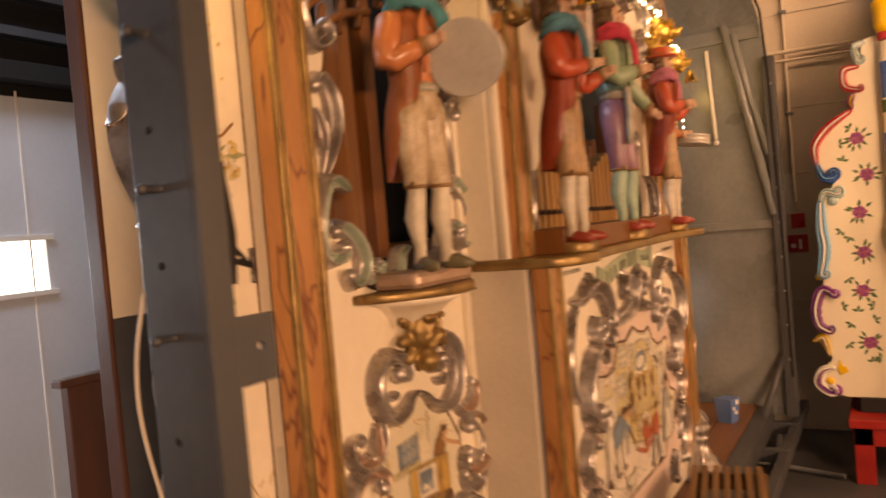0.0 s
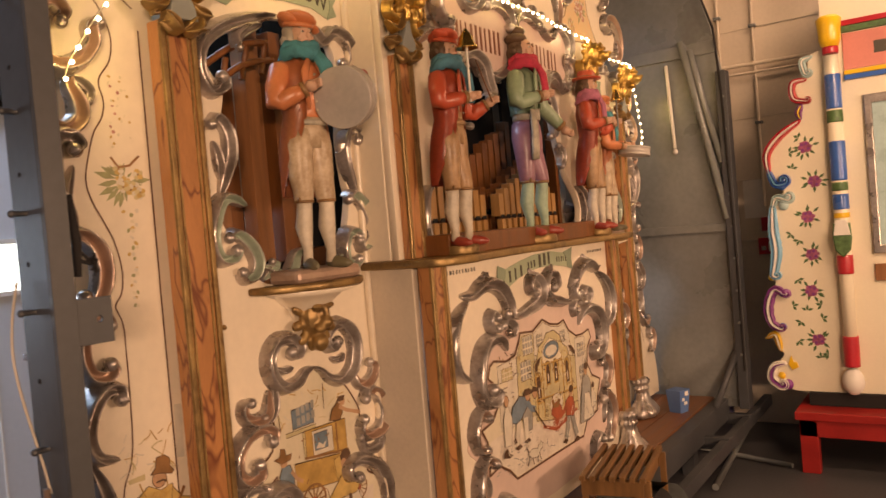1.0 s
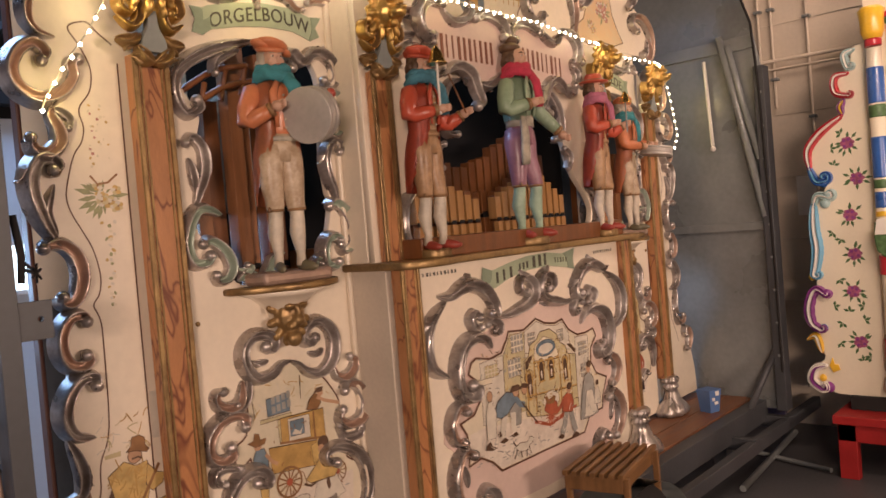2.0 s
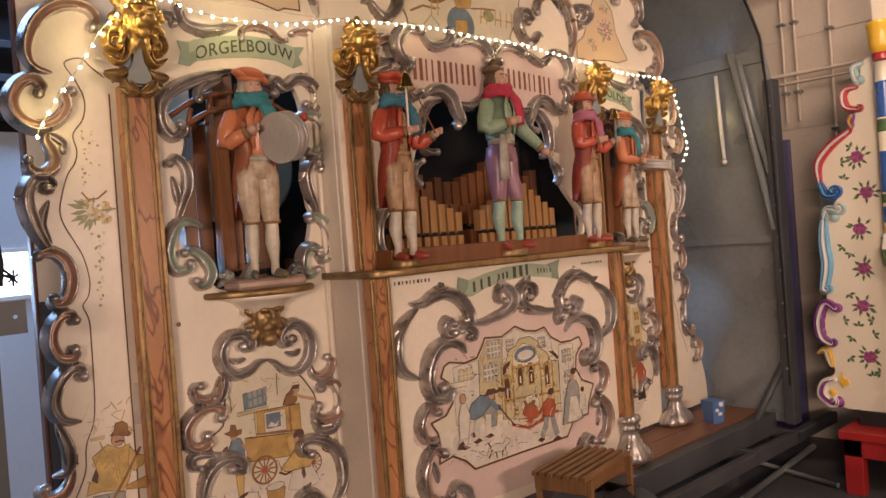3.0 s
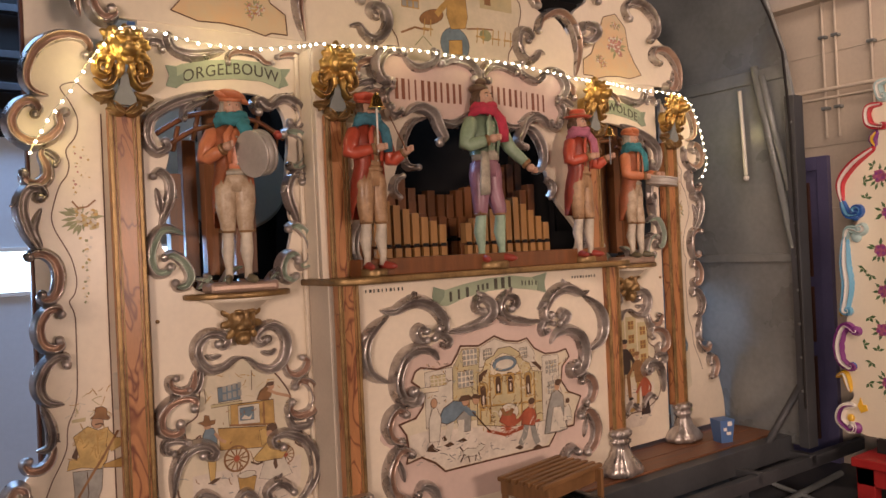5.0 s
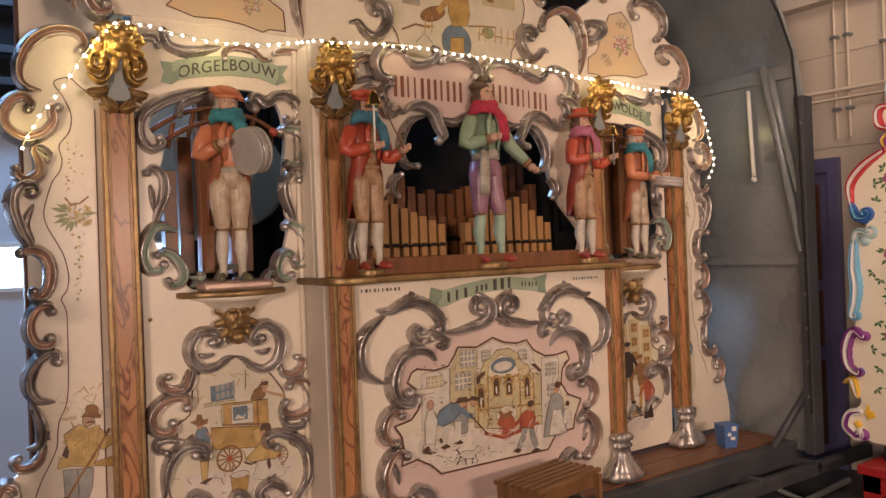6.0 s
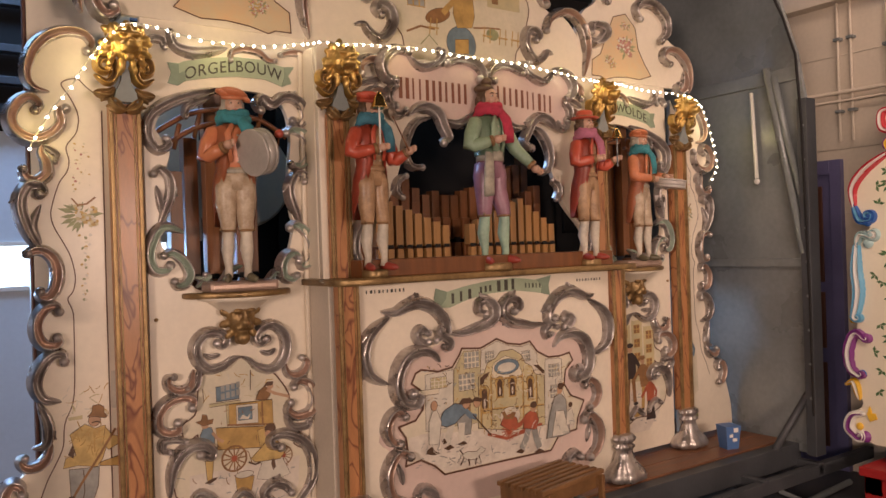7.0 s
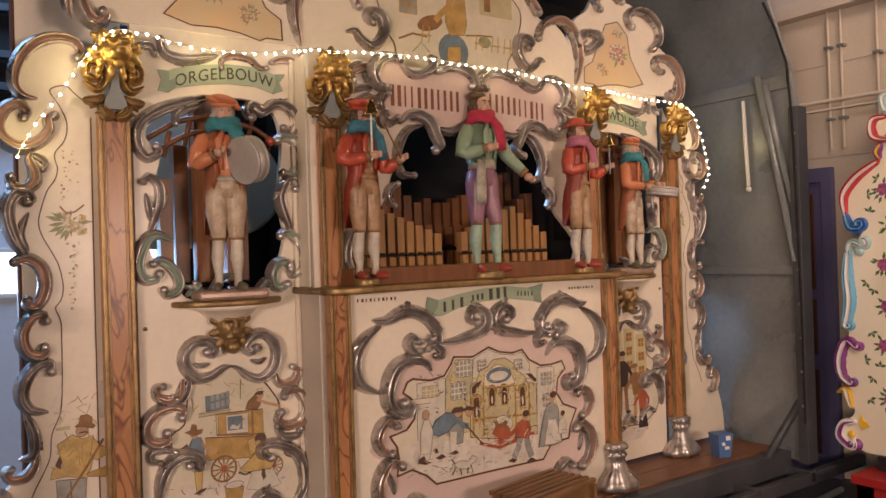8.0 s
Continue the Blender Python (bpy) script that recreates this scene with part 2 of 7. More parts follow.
def scroll(pts, w, front, parent, h=None, a=None, b=None, mats=None, lobes=0, name="scroll", flip=False, taper=(0.45, 0.25), label=""):
    """A carved scroll on a board: it follows pts, is w wide and rolls up at its ends
    a and b, each (radius, turns, sign)."""
    w = w * 1.22
    line = spline(pts, 8)
    if b:
        d = line[-1] - line[-2]
        line += curl(line[-1], math.atan2(d.y, d.x), b[0] * 1.12, b[1] + 0.25, b[2])
    if a:
        d = line[0] - line[1]
        head = curl(line[0], math.atan2(d.y, d.x), a[0] * 1.12, a[1] + 0.25, a[2])[::-1]
        line = head + line
    n = len(line)
    h = (h or w * 0.75) * 1.15
    dist = [0.0]
    for i in range(1, n):
        dist.append(dist[-1] + (line[i] - line[i - 1]).length)
    total = dist[-1]
    widths, heights = [], []
    for i in range(n):
        s = dist[i] / total
        swell = math.sin(math.pi * s) ** 0.55
        k = taper[0] * (1 - s) + taper[1] * s
        lob = 1 + (0.2 * abs(math.sin(math.pi * lobes * s)) - 0.06 if lobes else 0)
        widths.append(w * 0.5 * (k + (1 - k) * swell) * lob)
        hh = h * (0.5 + 0.5 * swell)
        if b and s > 0.75:
            hh *= 1 + 0.7 * (s - 0.75) / 0.25
        if a and s < 0.25:
            hh *= 1 + 0.7 * (0.25 - s) / 0.25
        heights.append(hh)
    bm = bmesh.new()
    rings = leaf_sweep(bm, line, widths, heights, BROAD, front, 0.24, flip)
    for e, sgn in ((0, a), (-1, b)):
        c = sum((v.co for v in rings[e]), Vector()) / len(BROAD)
        rr = max(0.006, (rings[e][0].co - rings[e][-1].co).length * (0.9 if sgn else 0.5))
        ball(bm, c, rr, seg=12)
    bmesh.ops.recalc_face_normals(bm, faces=bm.faces)
    return part(name, bm, mats or [SILVER, SILVERDARK], parent, label)


def roll_profile(n=15):
    """Cross-section of a carved scroll: a full outer roll, a hollow and a thin inner lip."""
    out = []
    for k in range(n):
        u = -1 + 2 * k / (n - 1)
        dome = max(0.0, 1 - u * u) ** 0.45
        out.append((u, dome * (0.62 + 0.38 * math.cos(math.pi * (u + 0.38) / 0.62)) - 0.12 * (k in (0, n - 1))))
    return out


ROLL = roll_profile()


def carving(pts, w, front, parent, ends="oo", mats=None, tips=0, h=None, name="scroll", label=""):
    """A carved C or S scroll on a board. Each end is rolled into a knob ("o") or runs out
    to a point ("-"); tips is the number of leaf tips on its outer side."""
    line = spline(pts, 7)
    n = len(line)
    w = w * 1.28
    h = h or 0.010 + w * 0.72
    dist = [0.0]
    for i in range(1, n):
        dist.append(dist[-1] + (line[i] - line[i - 1]).length)
    bend = sum((line[i] - line[i - 1]).cross(line[i + 1] - line[i]) / max(1e-6, dist[i + 1] - dist[i - 1]) for i in range(1, n - 1))
    k0, k1 = (0.52 if e == "o" else 0.1 for e in ends)
    widths, heights = [], []
    for i in range(n):
        t = dist[i] / dist[-1]
        swell = math.sin(math.pi * min(1, max(0, t))) ** 0.6
        k = k0 * (1 - t) + k1 * t
        widths.append(w * 0.5 * (k + (1 - k) * swell))
        rise = max(0.0, 1 - 4 * t) * (ends[0] == "o") + max(0.0, 4 * t - 3) * (ends[1] == "o")
        heights.append(h * (0.35 + 0.65 * swell if rise == 0 else max(0.35 + 0.65 * swell, 0.75) + 0.3 * rise))
    bm = bmesh.new()
    rings = leaf_sweep(bm, line, widths, heights, ROLL, front, 0.0, bend < 0)
    # Hollow faces take the second material; where darker silver, it paints in shade.
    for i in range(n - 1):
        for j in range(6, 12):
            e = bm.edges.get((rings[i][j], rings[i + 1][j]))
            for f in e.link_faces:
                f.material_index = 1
    for e, i in ((ends[0], 0), (ends[1], n - 1)):
        if e == "o":
            ball(bm, (line[i].x, front - heights[i] * 0.5, line[i].y), w * 0.34, (1, 1.1, 1), seg=12)
    side = -1 if bend > 0 else 1
    for j in range(tips):
        i = min(n - 3, max(2, int(n * (j + 1) / (tips + 1))))
        d = (line[i + 1] - line[i - 1]).normalized()
        q = line[i] + Vector((-d.y, d.x)) * side * widths[i] * 0.4
        ang, path = math.atan2(d.y, d.x), [q.copy()]
        for k in range(8):
            a = ang + side * (0.15 + 0.9 * (k / 7) ** 2)
            q = q + Vector((math.cos(a), math.sin(a))) * w * 0.1
            path.append(q.copy())
        leaf_sweep(bm, path, [w * 0.3 * (1 - (k / 8) ** 2) + 0.001 for k in range(9)], [h * (0.8 - 0.4 * k / 8) for k in range(9)], SLIM, front, 0.0)
    bmesh.ops.recalc_face_normals(bm, faces=bm.faces)
    return part(name, bm, mats or [SILVER, SILVERDARK], parent, label)


def ribbon_line(name, pts, width, front, material, parent, closed=False):
    """A thin painted line that follows pts on a board."""
    bm = bmesh.new()
    k = len(pts)
    for i in range(k if closed else k - 1):
        p, q = Vector(pts[i]), Vector(pts[(i + 1) % k])
        d = (q - p).normalized()
        e, n, y = d * width * 0.3, Vector((-d.y, d.x)) * width / 2, front - 0.0002 * (i % 3)
        bm.faces.new([bm.verts.new((v.x, y, v.y)) for v in (p - e - n, q + e - n, q + e + n, p - e + n)])
    return part(name, bm, material, parent)


def tube(bm, pts, radii, seg=10, mi=0, flat=1.0, cap=True):
    """A round limb through 3D pts with the given radii."""
    rings = []
    n = len(pts)
    pts = [Vector(p) for p in pts]
    prev = None
    for i, p in enumerate(pts):
        d = (pts[min(i + 1, n - 1)] - pts[max(i - 1, 0)]).normalized()
        up = prev if prev is not None else (Vector((0, 1, 0)) if abs(d.y) < 0.9 else Vector((1, 0, 0)))
        s = d.cross(up).normalized()
        u = s.cross(d).normalized()
        prev = u
        r = radii[i]
        rings.append([bm.verts.new(p + (s * math.cos(a) + u * math.sin(a) * flat) * r) for a in (2 * math.pi * k / seg for k in range(seg))])
    for i in range(n - 1):
        for k in range(seg):
            f = bm.faces.new((rings[i][k], rings[i][(k + 1) % seg], rings[i + 1][(k + 1) % seg], rings[i + 1][k]))
            f.material_index, f.smooth = mi, True
    if cap:
        for ring, rev in ((rings[0], False), (rings[-1], True)):
            f = bm.faces.new(ring if not rev else ring[::-1])
            f.material_index = mi
    return bm


def ball(bm, c, r, scale=(1, 1, 1), mi=0, seg=12, rot=None):
    m = Matrix.LocRotScale(c, rot, (r * scale[0], r * scale[1], r * scale[2]))
    out = bmesh.ops.create_uvsphere(bm, u_segments=seg, v_segments=max(6, seg // 2 + 2), radius=1, matrix=m)
    for f in {f for v in out["verts"] for f in v.link_faces}:
        f.material_index, f.smooth = mi, True
    return bm


def lathe(bm, profile, c, axis="z", seg=20, mi=0):
    """Turns a profile of (radius, height) about an upright axis through c."""
    rings = []
    for r, z in profile:
        rings.append([bm.verts.new((c[0] + r * math.cos(a), c[1] + r * math.sin(a), c[2] + z)) for a in (2 * math.pi * k / seg for k in range(seg))])
    for i in range(len(rings) - 1):
        for k in range(seg):
            f = bm.faces.new((rings[i][k], rings[i][(k + 1) % seg], rings[i + 1][(k + 1) % seg], rings[i + 1][k]))
            f.material_index, f.smooth = mi, True
    for ring in (rings[0], rings[-1]):
        bm.faces.new(ring).material_index = mi
    bmesh.ops.recalc_face_normals(bm, faces=bm.faces)
    return bm


# ---- the hall ----
def hall_structure(name, dims, material, label, bevel=0.0):
    return tagged(boxpart(name, dims, material, None, "", bevel), label, "", "", "structure")


hall_structure("floor", (-6, 8, -7, 6, -0.2, 0.0), FLOORM, "dark grey worn concrete hall floor")
hall_structure("ceiling", (-6, 8, -7, 6, 4.6, 4.8), CEIL, "hall ceiling coloured near-black to look unlit")
WALLX = 5.95
hall_structure("wall_east", (WALLX, WALLX + 0.2, -7, 6, 0, 4.6), BEIGE, "beige painted hall wall with pipes")
hall_structure("wall_south", (-6, WALLX, -7.2, -7, 0, 4.6), BEIGE, "beige painted hall wall")
hall_structure("wall_west", (-6.2, -6, -7, 6, 0, 4.6), WHITEWALL, "pale painted hall wall")
WALLY = 4.1


def north_wall():
    holes = [rect(-0.5, 2.7, 1.48, 1.76)]
    me = plate_mesh("wall_north", [rect(-6, WALLX, 0, 2.55)] + holes, WALLY, 0.12)
    tagged(link("wall_north", me, WHITEWALL), "white panelled roller door wall with a bright window", "", "", "structure")
    hall_structure("wall_north_upper", (-6, WALLX, WALLY + 0.02, WALLY + 0.14, 2.55, 4.6), CEIL, "upper wall above the panels, its darkness put in the colour")
    win = thing("window_1", (1.1, WALLY, 1.48), "bright overexposed daylight window in the panel wall", "window", kind="structure")
    boxpart("pane", (-0.5, 2.7, WALLY + 0.06, WALLY + 0.08, 1.48, 1.76), DAYLIGHT, win, "", 0)
    for d in ((-0.54, 2.74, WALLY - 0.02, WALLY + 0.02, 1.45, 1.48), (-0.54, 2.74, WALLY - 0.02, WALLY + 0.02, 1.76, 1.79)):
        boxpart("window_frame", d, WHITEP, win)
    rail = thing("door_rail", (0, WALLY - 0.1, 2.6), "dark steel beam above the panel wall", "beam", kind="structure")
    # Black in place of steel paint, so the beam stays dark under added light.
    boxpart("beam", (-6, 4.8, WALLY - 0.12, WALLY - 0.01, 2.62, 2.72), BLACK, rail)
    for z in (2.86, 3.08, 3.4):
        boxpart("beam", (-6, 4.8, WALLY - 0.10, WALLY - 0.01, z, z + 0.05), STEELDARK, rail)
    for i in range(14):
        x = -1.6 + i * 0.42
        boxpart("seam", (x, x + 0.012, WALLY - 0.006, WALLY + 0.001, 0.05, 2.58), STEELDARK if i % 4 == 0 else WHITEP, rail, "", 0.001)


north_wall()


# ---- the trailer that holds the organ ----
DZ = 0.42
trailer = thing("organ_trailer", (2.8, 1.3, 0.0), "blue-grey steel show trailer with its side folded open", "trailer")
ENDX = 4.93


def end_wall():
    outline = [(0.56, 0.36), (2.3, 0.36), (2.3, 3.5), (1.2, 3.5), (0.86, 3.42), (0.72, 3.15), (0.60, 2.75), (0.55, 2.45)]
    me = plate_mesh("end_wall", [outline], 0, 0.03)
    me.transform(Matrix.Translation((ENDX + 0.03, 0, 0)) @ Matrix.Rotation(radians(90), 4, "Z"))
    wall = link("end_wall", me, STEEL, trailer)
    boxpart("end_frame", (ENDX - 0.05, ENDX + 0.05, 0.52, 0.58, 0.36, 2.46), STEELDARK, wall)
    boxpart("cross_rail", (ENDX - 0.03, ENDX, 0.58, 1.9, 1.47, 1.52), STEEL, wall)
    boxpart("cross_rail", (ENDX - 0.03, ENDX, 0.58, 1.9, 2.58, 2.66), STEEL, wall)
    bm = bmesh.new()
    tube(bm, [(ENDX - 0.03, 0.78, 2.68), (ENDX - 0.03, 0.57, 1.55)], [0.025, 0.025], 8)
    part("brace", bm, STEEL, wall)
    bm = bmesh.new()
    tube(bm, [(ENDX - 0.03, 0.73, 2.62), (ENDX - 0.03, 0.66, 2.25), (ENDX - 0.03, 0.58, 1.9)], [0.02, 0.02, 0.02], 8)
    part("brace", bm, STEEL, wall)
    bm = bmesh.new()
    tube(bm, [(ENDX - 0.03, 0.885, 2.55), (ENDX - 0.03, 0.865, 2.02)], [0.012, 0.012], 8)
    ball(bm, (ENDX - 0.03, 0.865, 2.0), 0.018)
    part("gas_strut", bm, WHITEP, wall, "pale cylindrical strut")
    for i in range(9):
        bm = bmesh.new()
        ball(bm, (ENDX - 0.04, 0.545, 0.7 + i * 0.2), 0.014)
        part("rivet", bm, STEEL, wall)
    bm = bmesh.new()
    tube(bm, [(ENDX - 0.04, 0.72, 3.12), (ENDX - 0.06, 0.64, 2.95), (ENDX - 0.06, 0.57, 2.72), (ENDX - 0.05, 0.55, 2.3), (ENDX - 0.05, 0.53, 1.2), (ENDX - 0.05, 0.53, 0.6)], [0.008] * 6, 6)
    part("rubber_seal", bm, BLACK, wall)


end_wall()
# Added black backing; left open below so window light reaches the end wall.
boxpart("dark_backing", (2.5, ENDX, 2.28, 2.33, 1.42, 3.5), BLACK, trailer, "added black backing behind the opening")
boxpart("roof", (2.5, ENDX + 0.03, 1.25, 2.33, 3.5, 3.54), STEELDARK, trailer)
boxpart("deck", (0.75, ENDX, 0.74, 2.28, DZ - 0.05, DZ - 0.012), DECK, trailer, "red-brown wooden deck")
for i in range(3):
    boxpart("deck_plank", (0.76, ENDX - 0.01, 0.745 + i * 0.16, 0.90 + i * 0.16, DZ - 0.012, DZ), DECK, trailer)
boxpart("chassis_beam", (0.7, ENDX + 0.02, 0.66, 0.74, DZ - 0.14, DZ - 0.01), STEELDARK, trailer)
boxpart("chassis_beam", (0.7, ENDX + 0.6, 0.52, 0.57, 0.24, 0.31), STEELDARK, trailer)
for bx in (2.4, 4.35, 4.9):
    boxpart("outrigger", (bx, bx + 0.05, 0.52, 0.7, 0.25, 0.32), STEELDARK, trailer)
for bx in (1.0, 4.6):
    boxpart("jack_leg", (bx, bx + 0.08, 0.8, 0.88, 0.0, DZ - 0.05), STEELDARK, trailer)
bm = bmesh.new()
tube(bm, [(ENDX - 0.02, 0.58, 0.72), (ENDX - 0.22, 0.68, 0.40)], [0.022, 0.022], 8)
part("brace", bm, STEELDARK, trailer)


def mudguard(x, y):
    bm = bmesh.new()
    rows = []
    for i in range(15):
        a = math.pi * i / 14
        rows.append([bm.verts.new((x + 0.47 * math.cos(a), yy, 0.06 + 0.47 * math.sin(a))) for yy in (y - 0.1, y + 0.12)])
    for i in range(14):
        bm.faces.new((rows[i][0], rows[i][1], rows[i + 1][1], rows[i + 1][0])).smooth = True
    bmesh.ops.solidify(bm, geom=bm.faces[:], thickness=0.012)
    part("mudguard", bm, STEEL, trailer, "curved grey mudguard")
    wheel = bmesh.new()
    lathe(wheel, [(0.15, -0.08), (0.25, -0.08), (0.265, -0.05), (0.265, 0.05), (0.25, 0.08), (0.15, 0.08)], (0, 0, 0), seg=28)
    bmesh.ops.transform(wheel, matrix=Matrix.Translation((x, y, 0.265)) @ Matrix.Rotation(radians(90), 4, "X"), verts=wheel.verts)
    w = part("wheel", wheel, BLACK, trailer, "black rubber trailer wheel")
    hub = bmesh.new()
    lathe(hub, [(0.15, -0.06), (0.14, -0.07), (0.05, -0.06), (0.045, -0.09), (0.0, -0.09)], (0, 0, 0), seg=20)
    bmesh.ops.transform(hub, matrix=Matrix.Translation((x, y, 0.265)) @ Matrix.Rotation(radians(90), 4, "X"), verts=hub.verts)
    part("rim", hub, STEEL, w)


mudguard(2.88, 0.52)

# the open end of the trailer: a drilled steel post with its bracket
post = thing("steel_post", (0.66, 0.72, 0.0), "dark grey drilled steel post with a welded bracket", "post")


def steel_post():
    bm = bmesh.new()
    box(bm, 0.632, 0.640, 0.684, 0.78, 0.0, 3.3, 0.002)
    part("channel", bm, STEELDARK, post)
    bm = bmesh.new()
    box(bm, 0.632, 0.676, 0.676, 0.684, 0.0, 3.3, 0.002)
    part("flange", bm, STEELDARK, post)
    bm = bmesh.new()
    box(bm, 0.640, 0.676, 0.772, 0.78, 0.0, 3.3, 0.002)
    part("flange", bm, STEELDARK, post)
    hole = plate_mesh("bracket", [rect(0.66, 0.748, 1.475, 1.56), [(0.722 + 0.006 * math.cos(a / 8 * 2 * math.pi), 1.52 + 0.006 * math.sin(a / 8 * 2 * math.pi)) for a in range(8)]], 0.684, 0.008, 0.001)
    link("bracket", hole, STEELDARK, post, "drilled bracket plate")
    for z in (1.05, 1.3, 1.545, 1.72, 1.90, 2.1, 2.3):
        bm = bmesh.new()
        tube(bm, [(0.606, 0.735, z), (0.634, 0.735, z)], [0.005, 0.005], 8)
        ball(bm, (0.606, 0.735, z), 0.007, seg=8)
        part("bolt", bm, STEELDARK, post)
    # Holes are not cut; flat black spots stand for the shade inside them.
    for z in (1.2, 1.42, 1.63, 1.79, 1.98, 2.2):
        part("drilled_hole", ball(bmesh.new(), (0.632, 0.745, z), 0.005, (0.4, 1, 1), seg=8), BLACK, post)
    bm = bmesh.new()
    pts = spline([(0.628, 0.735, 1.22), (0.625, 0.745, 1.27), (0.612, 0.765, 1.38), (0.606, 0.775, 1.46), (0.61, 0.775, 1.53), (0.62, 0.765, 1.60)], 5)
    tube(bm, pts, [0.0028] * len(pts), 6)
    part("cable", bm, RETURN, post, "pale loose cable")
    part("cable_end", tube(bmesh.new(), [(0.625, 0.735, 1.12), (0.622, 0.738, 1.23)], [0.008, 0.006], 8), PEACH, post, "pinkish cable sleeve")
    bm = bmesh.new()
    tube(bm, [(0.690, 0.70, 1.75), (0.700, 0.70, 1.66), (0.695, 0.70, 1.60)], [0.008, 0.009, 0.008], 8)
    tube(bm, [(0.700, 0.70, 1.65), (0.722, 0.695, 1.625)], [0.004, 0.003], 6)
    part("latch", bm, BLACK, post, "black lever latch")
    bm = bmesh.new()
    for k in range(3):
        a = math.pi * k / 3 + 0.4
        d = Vector((0.72 * math.cos(a), 0.69 * math.cos(a), math.sin(a))) * 0.022
        tube(bm, [Vector((0.725, 0.69, 1.62)) - d, Vector((0.725, 0.69, 1.62)) + d], [0.003, 0.003], 6)
    tube(bm, [(0.725, 0.69, 1.62), (0.70, 0.70, 1.63)], [0.004, 0.004], 6)
    part("star_knob", bm, BLACK, post, "black star-shaped knob")


steel_post()
case_side = thing("case_side_board", (1.1, 1.26, DZ), "cream and grey side board of the organ case", "board")
boxpart("upper_board", (0.93, 1.30, 1.24, 1.27, 1.53, 2.9), CREAM, case_side, "cream painted board")
boxpart("lower_board", (0.93, 1.30, 1.24, 1.27, DZ, 1.53), STEELDARK, case_side, "dark grey board")
boxpart("edge_strip", (0.918, 0.93, 1.235, 1.275, DZ, 2.9), DOORWOOD, case_side, "dark edge strip")
rope = tagged(part("rope", tube(bmesh.new(), [(0.80, 1.5, 2.26), (0.70, 1.7, 2.75), (0.6, 1.9, 3.4)], [0.009] * 3, 6), RETURN), "pale rope slanting down behind the organ", "rope")
cabinet = thing("brown_panel", (1.38, 1.95, DZ), "dark brown wooden panel standing behind the organ", "panel")
boxpart("body", (1.15, 1.62, 1.72, 1.75, DZ, 1.34), DOORWOOD, cabinet)
boxpart("lid", (1.13, 1.64, 1.715, 1.755, 1.34, 1.36), DOORWOOD, cabinet)


# ---- the organ ----
organ = thing("fairground_organ", (XC, 1.1, DZ), "cream fairground organ front with silver scrollwork and gilt lions", "organ")
W, S, C, CU = 1.085, 1.055, 0.834, 0.915
PB = 0.45
LOW_EDGE = [(0.69, PB), (0.70, 0.60), (0.75, 0.76), (0.801, 0.841), (0.863, 0.907), (0.93, 0.95), (0.944, 1.042), (0.915, 1.147), (0.906, 1.218), (0.922, 1.286), (0.939, 1.351), (0.916, 1.417), (0.925, 1.486), (0.962, 1.524), (0.983, 1.614), (0.958, 1.686), (0.914, 1.721), (0.878, 1.827), (0.883, 1.886), (0.92, 1.937), (0.965, 1.978), (0.96, 2.055), (0.925, 2.077), (0.869, 2.104), (0.851, 2.162), (0.867, 2.213), (0.93, 2.258), (0.908, 2.30), (0.91, 2.356), (0.938, 2.419), (0.987, 2.465), (1.047, 2.487), (1.103, 2.48), (1.15, 2.43), (1.2, 2.5)]
NICHE = [(1.386, 2.064), (1.336, 2.148), (1.391, 2.227), (1.501, 2.276), (1.616, 2.308), (1.758, 2.313), (1.856, 2.263), (1.885, 2.145), (1.875, 2.026), (1.868, 1.931), (1.88, 1.813), (1.889, 1.765), (1.859, 1.647), (1.81, 1.55), (1.76, 1.515), (1.49, 1.515), (1.436, 1.60), (1.353, 1.684), (1.344, 1.749), (1.37, 1.81), (1.375, 1.901), (1.372, 1.985)]


def both(make):
    """Builds a piece of the left half and its mirror image."""
    make(lambda pts: list(pts), 1)
    make(mirror, -1)


def span(f, x0, x1):
    a, b = f([(x0, 0), (x1, 0)])
    return min(a[0], b[0]), max(a[0], b[0])


